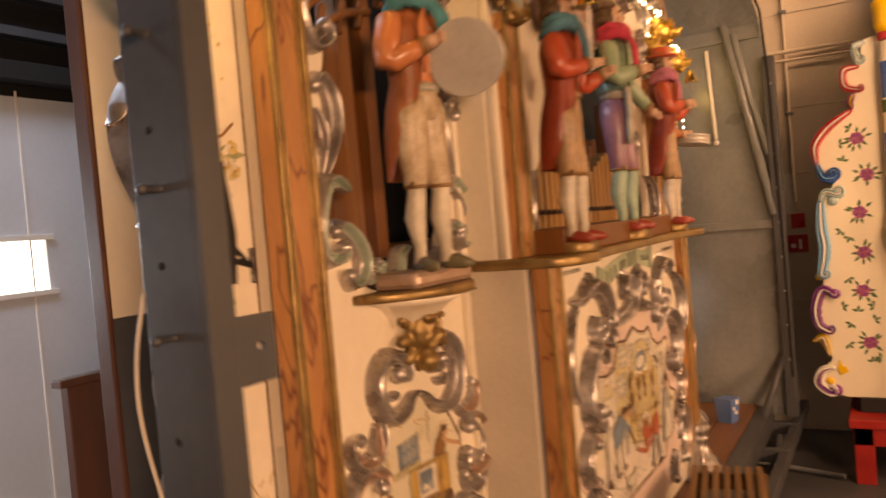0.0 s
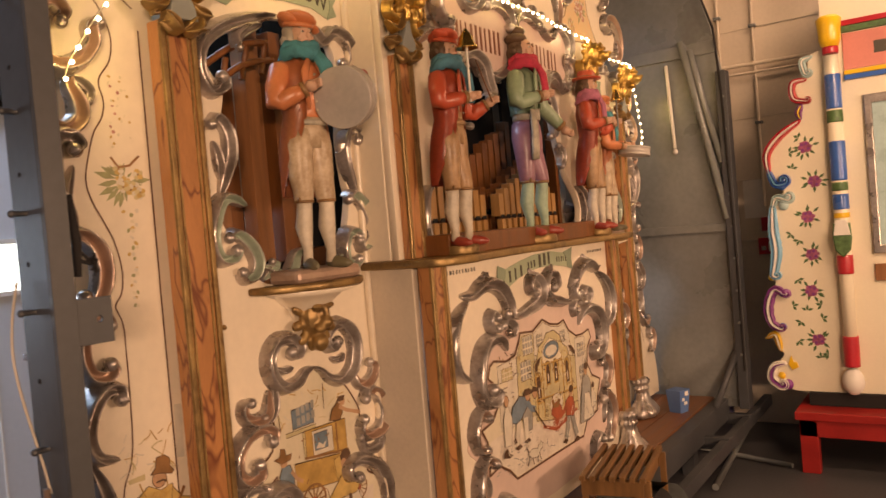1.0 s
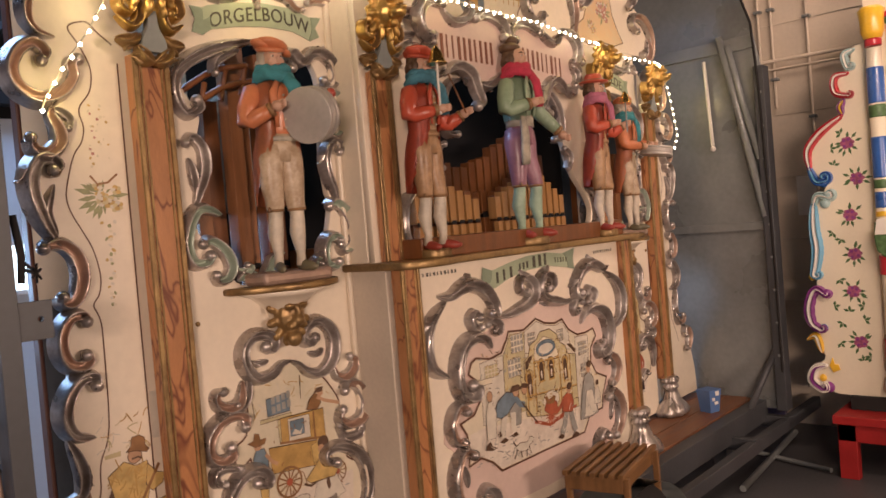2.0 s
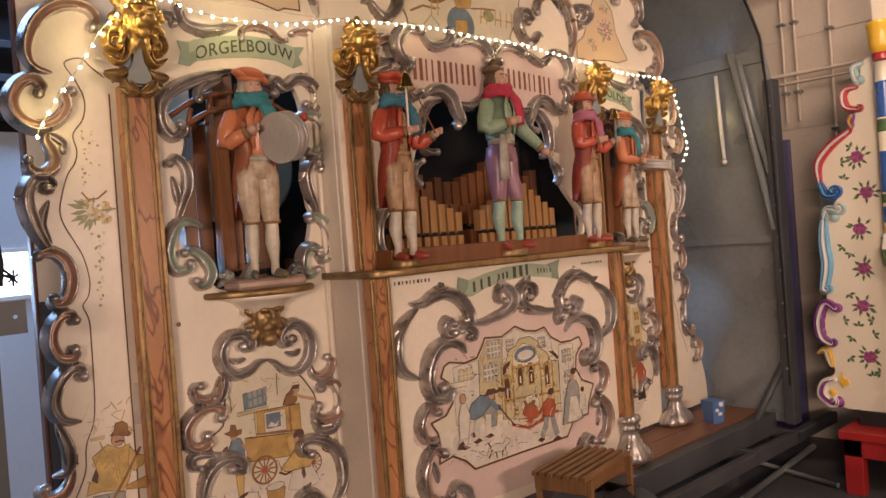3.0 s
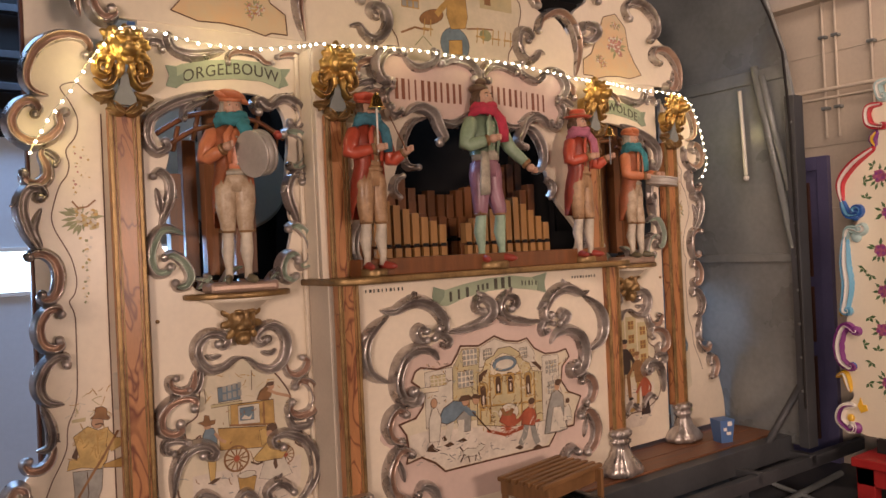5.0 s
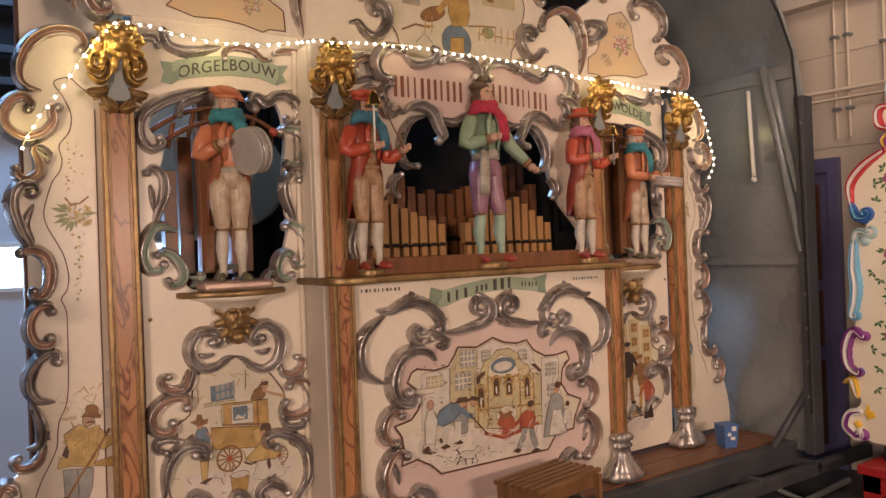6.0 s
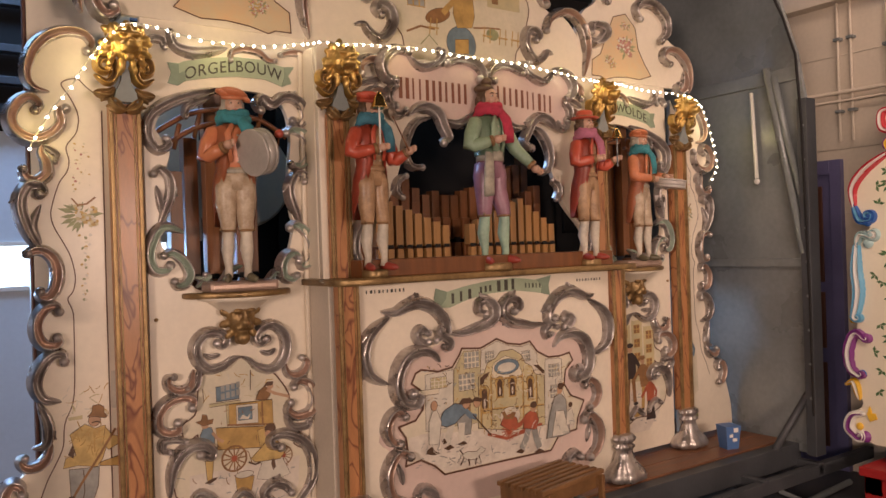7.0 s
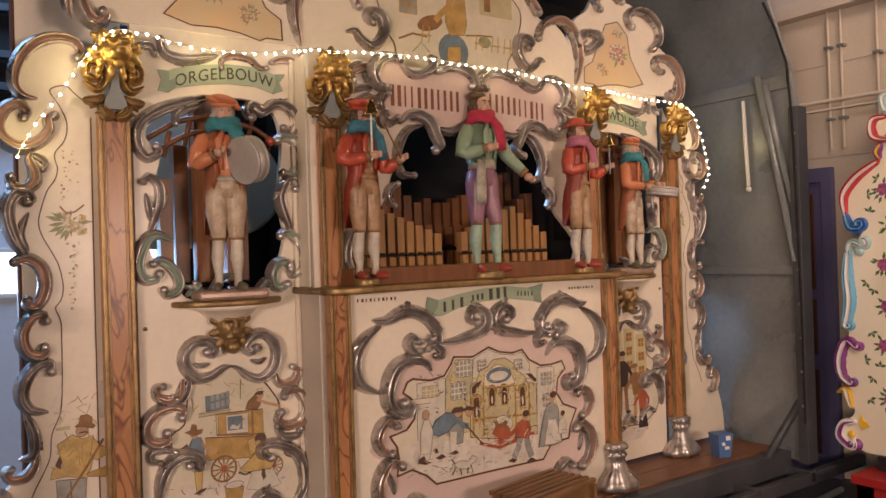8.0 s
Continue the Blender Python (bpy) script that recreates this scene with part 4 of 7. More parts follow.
def capital(cx, front, z, parent, k=1.0):
    """A gilt lion's head over a grey drop panel, with a curled mane, volutes and leaves."""
    bm = bmesh.new()
    ball(bm, (cx, front - 0.05, z + 0.235 * k), 0.054 * k, (1, 0.95, 1.1))
    ball(bm, (cx, front - 0.108, z + 0.218 * k), 0.031 * k, (1.1, 1.1, 0.8))
    ball(bm, (cx, front - 0.138, z + 0.230 * k), 0.012 * k, (1.4, 1, 0.8))
    ball(bm, (cx, front - 0.095, z + 0.262 * k), 0.020 * k, (0.7, 0.8, 1.6))
    ball(bm, (cx, front - 0.085, z + 0.182 * k), 0.018 * k, (1.1, 1, 0.9))
    rnd = random.Random(int(cx * 100))
    for s in (-1, 1):
        ball(bm, (cx + s * 0.022 * k, front - 0.10, z + 0.262 * k), 0.018 * k, (1.3, 0.8, 0.6))
        ball(bm, (cx + s * 0.05 * k, front - 0.055, z + 0.285 * k), 0.018 * k, (0.8, 0.7, 1.3))
        ball(bm, (cx + s * 0.02 * k, front - 0.10, z + 0.205 * k), 0.014 * k)
        for ring, count in ((0.062, 6), (0.076, 7)):
            for i in range(count):
                a = radians(-75 + 165 * i / (count - 1) + 8 * rnd.random())
                r = ring * k * (0.92 + 0.16 * rnd.random())
                ball(bm, (cx + s * r * math.cos(a), front - 0.065 + ring * 0.45 - 0.012 * rnd.random(), z + 0.225 * k + r * math.sin(a) * 1.05), (0.013 + 0.006 * rnd.random()) * k, (0.9, 1, 1.2 + 0.6 * rnd.random()), rot=Euler((0, s * (math.pi / 2 - a + 0.5 * rnd.random()), 0)).to_quaternion())
    cap = fused(part("capital", bm, GOLD, parent, "gilt lion head"), 0.0035)
    for s in (-1, 1):
        def at(pts):
            return [(cx + s * x * k, z + h * k) for x, h in pts]

        carving(at([(0.058, 0.148), (0.068, 0.136), (0.092, 0.150), (0.088, 0.182), (0.060, 0.190), (0.036, 0.165), (0.036, 0.125), (0.062, 0.100), (0.105, 0.125)]), 0.030 * k, front - 0.004, cap, "o-", [GOLD, OLDGOLD], 0, 0.045, "volute")
        carving(at([(0.035, 0.085), (0.060, 0.060), (0.108, 0.062)]), 0.034 * k, front, cap, "--", [OLDGOLD, OLDGOLD], 1, 0.035, "leaf")
        carving(at([(0.0, 0.0), (0.03, 0.012), (0.055, 0.045)]), 0.036 * k, front - 0.012, cap, "--", [OLDGOLD, OLDGOLD], 1, 0.04, "leaf")
    plate("drop_panel", [[(cx + x * k, z + h * k) for x, h in ((-0.042, 0.03), (0.042, 0.03), (0.036, 0.065), (0.018, 0.10), (0.012, 0.15), (-0.012, 0.15), (-0.018, 0.10), (-0.036, 0.065))]], front - 0.028, 0.03, DROP, parent, "grey-blue drop panel")
    return cap


def foot(cx, front, z0, z1, parent):
    """A swelling silver pilaster foot of folded leaves."""
    bm = bmesh.new()
    n = 18
    prof = [(0.095, 0.0), (0.122, 0.05), (0.126, 0.14), (0.104, 0.28), (0.066, 0.42), (0.052, 0.58), (0.046, 0.66), (0.06, 0.71), (0.06, 0.76), (0.045, 0.80), (0.064, 0.86), (0.068, 0.93), (0.05, 1.0)]
    rings = []
    for r, t in prof:
        ring = []
        for i in range(48):
            a = 2 * math.pi * i / 48
            rr = r * (1 + (0.16 * abs(math.cos(3.5 * a)) - 0.08 if t < 0.65 else 0.07 * math.cos(10 * a)))
            ring.append(bm.verts.new((cx + rr * math.cos(a), front + rr * 0.7 * math.sin(a), z0 + t * (z1 - z0))))
        rings.append(ring)
    for i in range(len(rings) - 1):
        for k in range(48):
            bm.faces.new((rings[i][k], rings[i][(k + 1) % 48], rings[i + 1][(k + 1) % 48], rings[i + 1][k])).smooth = True
    bm.faces.new(rings[0][::-1])
    bm.faces.new(rings[-1])
    part("pilaster_foot", bm, [SILVER], parent, "silver leaf-folded foot")


def pilasters(f, sgn):
    a0, a1 = span(f, 1.165, 1.27)
    p = pilaster(a0, a1, S - 0.04, 0.64, 2.22, organ)
    capital((a0 + a1) / 2, S - 0.05, 2.19, p)
    foot((a0 + a1) / 2, S - 0.045, DZ, 0.65, p)
    b0, b1 = span(f, 1.962, 2.048)
    p = pilaster(b0, b1, C - 0.03, 0.64, 1.512, organ)
    foot((b0 + b1) / 2, C - 0.035, DZ, 0.66, p)
    b0, b1 = span(f, 1.98, 2.07)
    p = pilaster(b0, b1, CU - 0.03, 1.54, 2.22, organ)
    capital((b0 + b1) / 2, CU - 0.035, 2.20, p, 0.95)


both(pilasters)

# name board over the opening, one half and its mirror image
NAMEPINK = mat("beige_pink_paint", (0.62, 0.47, 0.41), 0.42, var=0.12, scale=4, fine=40, bump=0.05, coat=0.15)
NB = [(XC, 2.43), (2.757, 2.47), (2.70, 2.50), (2.63, 2.505), (2.56, 2.475), (2.53, 2.47), (2.49, 2.45), (2.43, 2.445), (2.385, 2.47), (2.357, 2.505), (2.30, 2.515), (2.255, 2.485), (2.235, 2.44), (2.25, 2.395), (2.285, 2.36), (2.265, 2.325), (2.265, 2.29), (2.29, 2.255), (2.34, 2.235), (2.394, 2.265), (2.45, 2.28), (2.51, 2.25), (2.54, 2.215), (2.617, 2.215), (2.68, 2.24), (2.732, 2.26), (XC, 2.25)]
nb = [tuple(p) for p in spline(NB, 3)]
name_board = plate("name_board", [nb + mirror(nb)[::-1][1:-1]], CU - 0.045, 0.045, NAMEPINK, organ, "pink lettered name board", 0.006)


def name_frame(f, sgn):
    def carve(pts, w, ends, hue, tips):
        carving(f(pts), w, CU - 0.04, name_board, ends, [SILVER, hue], tips)

    carve([(2.289, 2.377), (2.247, 2.392), (2.229, 2.439), (2.254, 2.489), (2.308, 2.518), (2.357, 2.506)], .044, "oo", SILVERDARK, 0)
    carve([(2.362, 2.509), (2.384, 2.475), (2.428, 2.45), (2.488, 2.461), (2.535, 2.491), (2.545, 2.528), (2.521, 2.533)], .036, "-o", SILVERDARK, 0)
    carve([(2.559, 2.479), (2.635, 2.51), (2.709, 2.505), (2.757, 2.476), (2.772, 2.439), (2.745, 2.425)], .044, "oo", SILVERDARK, 2)
    carve([(2.293, 2.355), (2.261, 2.328), (2.26, 2.292), (2.287, 2.267)], .036, "oo", SILVERDARK, 1)
    carve([(2.273, 2.262), (2.289, 2.231), (2.323, 2.234), (2.341, 2.257)], .030, "oo", SILVERDARK, 0)
    carve([(2.352, 2.228), (2.394, 2.268), (2.451, 2.28), (2.51, 2.252), (2.541, 2.193), (2.564, 2.146), (2.529, 2.119)], .044, "-o", SILVERDARK, 1)
    carve([(2.54, 2.226), (2.617, 2.213), (2.682, 2.241), (2.732, 2.281)], .036, "--", SILVERDARK, 2)
    carve([(2.708, 2.248), (2.747, 2.229), (2.787, 2.237)], .030, "--", SILVERDARK, 1)

both(name_frame)

# crest over the cornice
boxpart("top_board", (1.98, 2 * XC - 1.98, CU + 0.001, S - 0.002, 2.488, 2.499), CREAM, organ, "", 0.002)
CREST_SIDE = [(1.12, 2.56), (1.10, 2.68), (1.13, 2.79), (1.22, 2.83), (1.28, 2.88), (1.27, 2.97), (1.34, 3.04), (1.46, 3.06), (1.56, 3.08), (1.68, 3.12), (1.80, 3.06), (1.86, 2.98), (1.95, 2.92), (2.0, 2.82), (1.995, 2.70), (1.995, 2.56)]
CREST_MID = [(1.965, 2.45), (1.97, 2.68), (2.03, 2.80), (2.12, 2.87), (2.22, 2.88), (2.28, 2.95), (2.36, 3.05), (2.46, 3.2), (2.62, 3.3), (XC, 3.34)]
cs = [tuple(p) for p in spline(CREST_SIDE, 4)]
cm = [tuple(p) for p in spline(CREST_MID, 4)]
crest_mid = plate("crest_panel", [cm + mirror(cm)[::-1][1:]], S - 0.014, 0.03, CREAM, organ)


def crest(f, sgn):
    side = plate("crest_panel", [f(cs)], S - 0.007, 0.03, CREAM, organ)

    def carve(pts, w, ends, hue, tips):
        carving(f(pts), w, S - 0.006, side, ends, [SILVER, hue], tips)

    carve([(1.118, 2.674), (1.122, 2.613), (1.138, 2.564), (1.172, 2.542), (1.204, 2.563), (1.193, 2.582)], .046, "-o", PEACH, 0)
    carve([(1.523, 2.929), (1.544, 2.991), (1.47, 3.035), (1.373, 3.026), (1.285, 2.962), (1.279, 2.879), (1.342, 2.824)], .050, "oo", SILVERDARK, 0)
    carve([(1.268, 2.696), (1.322, 2.733), (1.284, 2.781), (1.191, 2.782), (1.105, 2.713), (1.073, 2.613), (1.087, 2.543)], .046, "o-", PEACH, 0)
    carve([(1.60, 3.06), (1.66, 3.10), (1.74, 3.09), (1.80, 3.04), (1.78, 2.99)], .046, "oo", PEACH, 1)
    fld = [(1.415, 2.615), (1.52, 2.585), (1.62, 2.59), (1.72, 2.58), (1.80, 2.56), (1.83, 2.575), (1.90, 2.575), (1.895, 2.66), (1.83, 2.70), (1.78, 2.80), (1.72, 2.92), (1.62, 2.95), (1.54, 2.88), (1.52, 2.76), (1.47, 2.68)]
    plate("painted_field", [f(fld)], S - 0.010, 0.003, PEACHFIELD, side, "peach painted flower field", 0.0006)
    ribbon_line("painted_line", f(fld), 0.005, S - 0.0115, OUTLINE, side, True)

    def carve(pts, w, ends, hue, tips):
        carving(f(pts), w, S - 0.013, crest_mid, ends, [SILVER, hue], tips)

    carve([(2.198, 2.651), (2.241, 2.659), (2.268, 2.627), (2.317, 2.601), (2.365, 2.627), (2.394, 2.682), (2.381, 2.745), (2.332, 2.763), (2.301, 2.733), (2.326, 2.706)], .046, "-o", SILVERDARK, 0)
    carve([(2.253, 2.766), (2.215, 2.839), (2.111, 2.889), (2.029, 2.871), (1.969, 2.803), (1.948, 2.698), (1.976, 2.557)], .046, "o-", PEACH, 1)
    carve([(1.922, 2.8), (1.894, 2.847), (1.814, 2.851), (1.799, 2.803), (1.872, 2.753), (1.949, 2.772), (1.972, 2.824)], .046, "oo", SILVERDARK, 0)
    carve([(2.25, 2.90), (2.34, 3.03), (2.44, 3.16), (2.54, 3.20)], .05, "oo", PEACH, 2)


PEACHFIELD = mat("peach_field_paint", (0.68, 0.44, 0.24), 0.45, second=(0.62, 0.52, 0.34), scale=5, fine=30, bump=0.03)
both(crest)


# ---- organ pipes and what shows in the openings ----
def wooden_pipe(x, y, w, z0, z1, material, parent, foot_len=0.05):
    bm = bmesh.new()
    box(bm, x - w / 2, x + w / 2, y, y + w * 1.15, z0 + foot_len, z1, 0.0015, 0)
    box(bm, x - w * 0.42, x + w * 0.42, y - 0.006, y + 0.02, z0, z0 + foot_len * 0.8, 0.0015, 0)
    # Mouth slot is not cut; its inner shade is a black patch.
    box(bm, x - w * 0.4, x + w * 0.4, y - 0.002, y + 0.002, z0 + foot_len * 0.86, z0 + foot_len * 1.1, 0, 1)
    return part("organ_pipe", bm, [material, BLACK], parent)


chest = boxpart("wind_chest", (2.02, 2 * XC - 2.02, 0.95, 1.5, 1.48, 1.605), PIPEDARK, organ, "red-brown wind chest")
rnd = random.Random(5)
for i in range(21):
    x = 2.255 + i * 0.0505
    u = x - XC
    if -0.13 < u < -0.03:
        continue
    top = 1.885 - 0.36 * (x - 2.25) if u < -0.1 else (1.76 + 0.42 * (u + 0.03) if u < 0.27 else 1.886 - 0.62 * (u - 0.27))
    wooden_pipe(x, 0.965, 0.037, 1.605, top, PIPEWOOD, chest, 0.06)
for row, (y, lift) in enumerate(((1.08, 0.0), (1.20, 0.14))):
    for i in range(19):
        x = 2.23 + 0.02 * row + i * 0.058
        top = 1.77 + lift + 0.50 * max(0.0, abs(x - XC) - 0.12) + 0.03 * rnd.random()
        wooden_pipe(x, y, 0.044, 1.605, min(top, 2.14), PIPEDARK, chest, 0.09)


# Added black board: blocks light from behind and keeps the opening dark.
boxpart("light_block", (2.02, 2 * XC - 2.02, 1.52, 1.54, 1.3, 2.5), BLACK, organ, "added black board that keeps light off the pipes")


def side_pipes(f, sgn):
    x0, x1 = span(f, 1.33, 1.93)
    box_ = boxpart("wind_chest", (x0, x1, 1.12, 1.5, 1.42, 1.50), PIPEDARK, organ, "red-brown wind chest")
    specs = ((1.43, 1.99, 0.05, 1.14), (1.50, 2.13, 0.055, 1.17), (1.57, 2.32, 0.05, 1.13), (1.63, 2.35, 0.05, 1.18), (1.70, 2.30, 0.05, 1.15), (1.76, 2.18, 0.045, 1.19))
    for x, top, w, y in specs:
        wooden_pipe(f([(x, 0)])[0][0], y, w, 1.50, top, PIPEDARK if (x * 100) % 2 < 1 else PIPEMID, box_, 0.07)
    # On the right this board is black to stand in for unlit depth.
    i0, i1 = span(f, 1.36, 1.66)
    boxpart("inner_board", (i0, i1, 1.56, 1.58, 1.72, 2.55), RETURN if sgn > 0 else BLACK, box_, "pale inner case board" if sgn > 0 else "added black board for the dark niche interior")
    # Added black board in place of the shade deep in the niche.
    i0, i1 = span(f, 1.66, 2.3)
    boxpart("inner_board", (i0, i1, 1.62, 1.64, 1.3, 2.55), BLACK, box_, "added black board for the dark niche interior")
    if sgn > 0:
        bm = bmesh.new()
        lathe(bm, [(0.215, 0), (0.23, 0.01), (0.23, 0.16), (0.215, 0.17)], (0, 0, 0), seg=40)
        bmesh.ops.transform(bm, matrix=Matrix.Translation((1.80, 1.38, 2.0)) @ Matrix.Rotation(radians(-90), 4, "X") , verts=bm.verts)
        part("bass_drum", bm, DRUMSKIN, box_, "grey bass drum inside the organ")


PIPEMID = mat("brown_pipe_wood", (0.30, 0.13, 0.055), 0.42, var=0.3, scale=4, stretch=(6, 6, 0.5), bump=0.12)
DRUMSKIN = mat("grey_drum_skin", (0.37, 0.36, 0.30), 0.5, var=0.12, scale=4, bump=0.05)
both(side_pipes)


# ---- lettering ----
def lettering(name, text, cx, z, size, front, material, parent, bend=None, squeeze=1.0):
    cu = bpy.data.curves.new(name, "FONT")
    cu.body, cu.size, cu.extrude, cu.align_x, cu.align_y = text, size, 0.0008, "CENTER", "CENTER"
    cu.space_character = 1.08
    tmp = bpy.data.objects.new(name, cu)
    me = bpy.data.meshes.new_from_object(tmp)
    bpy.data.objects.remove(tmp)
    bpy.data.curves.remove(cu)
    me.transform(Matrix.Translation((cx, front, z)) @ Matrix.Rotation(radians(90), 4, "X") @ Matrix.Diagonal((squeeze, 1, 1, 1)))
    if bend:
        for v in me.vertices:
            v.co.z += bend(v.co.x - cx)
    return link(name, me, material, parent)


boards = [o for o in organ.children if o.name.startswith("side_panel")]
lettering("lettering", "ORGELBOUW", 1.652, 2.400, 0.066, S - 0.0052, LETTER, boards[0], lambda u: 0.008 + 0.13 * u - 0.6 * u * u - 0.5 * max(0, u) ** 2, 0.93)
lettering("lettering", "TERWOLDE", 2 * XC - 1.645, 2.398, 0.068, S - 0.0052, LETTER, boards[1], lambda u: 0.008 - 0.13 * u - 0.6 * u * u - 0.5 * min(0, u) ** 2, 0.98)


def bars(parent, material, front, x0, x1, z, height, count, slope=0.0, seed=1):
    """Plain upright bars in place of a line of writing."""
    r = random.Random(seed)
    step = (x1 - x0) / count
    for i in range(count):
        w = step * (0.22 + 0.3 * r.random())
        x = x0 + i * step
        zz = z + slope * (x - (x0 + x1) / 2)
        boxpart("writing_bar", (x, x + w, front - 0.0012, front, zz - height / 2, zz + height / 2), material, parent, "", 0)


bars(name_board, REDLETTER, CU - 0.046, 2.315, 2.70, 2.352, 0.092, 11, 0.0, 2)
bars(name_board, REDLETTER, CU - 0.046, 2.86, 3.225, 2.355, 0.085, 10, -0.06, 3)
eyk = [(2.44, 1.43), (2.45, 1.47), (2.50, 1.455), (2.62, 1.478), (2.75, 1.495), (2.90, 1.50), (3.02, 1.485), (3.12, 1.50), (3.105, 1.455), (3.11, 1.41), (3.02, 1.425), (2.90, 1.44), (2.75, 1.435), (2.62, 1.415), (2.52, 1.385), (2.46, 1.39)]
for fold in ([(2.435, 1.43), (2.445, 1.475), (2.505, 1.457), (2.50, 1.425), (2.475, 1.40), (2.455, 1.385)], [(3.03, 1.484), (3.125, 1.503), (3.108, 1.455), (3.115, 1.405), (3.06, 1.418), (3.065, 1.455)]):
    plate("banner_fold", [fold], C - 0.0062, 0.002, BANNERDARK, centre, "darker green ribbon fold", 0.0005)
plate("banner", [eyk], C - 0.004, 0.003, BANNER, centre, "pale green ribbon with painted bars", 0.0008)
bars(centre, LETTER, C - 0.0045, 2.53, 2.67, 1.436, 0.045, 3, 0.15, 4)
bars(centre, LETTER, C - 0.0045, 2.69, 2.77, 1.458, 0.028, 3, 0.1, 5)
bars(centre, LETTER, C - 0.0045, 2.79, 2.92, 1.470, 0.05, 3, 0.05, 6)
bars(centre, LETTER, C - 0.0045, 2.96, 3.07, 1.458, 0.022, 5, -0.05, 7)
bars(centre, LETTER, C - 0.001, 2.10, 2.30, 1.478, 0.014, 10, 0.0, 8)
bars(centre, LETTER, C - 0.001, 3.30, 3.48, 1.468, 0.012, 9, 0.0, 9)

# ---- painted scenes ----
PAINT = {
    "ground": mat("picture_ground_paint", (0.70, 0.61, 0.47), 0.45, second=(0.60, 0.54, 0.40), scale=9, fine=60, bump=0.02),
    "snow": mat("picture_street_paint", (0.72, 0.64, 0.54), 0.45, second=(0.58, 0.50, 0.42), scale=16, fine=60, bump=0.02),
    "wall": mat("picture_house_paint", (0.58, 0.48, 0.27), 0.45, second=(0.46, 0.40, 0.24), scale=14, bump=0.02),
    "ochre": mat("picture_ochre_paint", (0.50, 0.31, 0.10), 0.45, var=0.3, scale=18, bump=0.02),
    "brown": mat("picture_brown_paint", (0.28, 0.14, 0.055), 0.45, var=0.35, scale=18, bump=0.02),
    "dark": mat("picture_dark_paint", (0.045, 0.03, 0.028), 0.5, var=0.3, scale=18, bump=0.02),
    "blue": mat("picture_blue_paint", (0.16, 0.22, 0.27), 0.45, var=0.3, scale=18, bump=0.02),
    "yellow": mat("picture_yellow_paint", (0.60, 0.41, 0.15), 0.45, var=0.3, scale=22, bump=0.02),
    "red": mat("picture_red_paint", (0.40, 0.10, 0.05), 0.45, var=0.3, scale=18, bump=0.02),
    "pale": mat("picture_pale_paint", (0.66, 0.60, 0.50), 0.45, var=0.15, scale=18, bump=0.02),
    "grey": mat("picture_grey_paint", (0.34, 0.33, 0.30), 0.45, var=0.3, scale=18, bump=0.02),
    "green": mat("picture_green_paint", (0.33, 0.33, 0.17), 0.45, var=0.35, scale=30, bump=0.02),
    "rose": mat("picture_rose_paint", (0.52, 0.24, 0.20), 0.45, var=0.35, scale=30, bump=0.02),
    "ink": mat("picture_ink_paint", (0.11, 0.06, 0.035), 0.5, var=0.3, scale=30, bump=0),
    "skin": mat("picture_tan_paint", (0.50, 0.30, 0.18), 0.45, var=0.2, scale=18, bump=0.02),
}


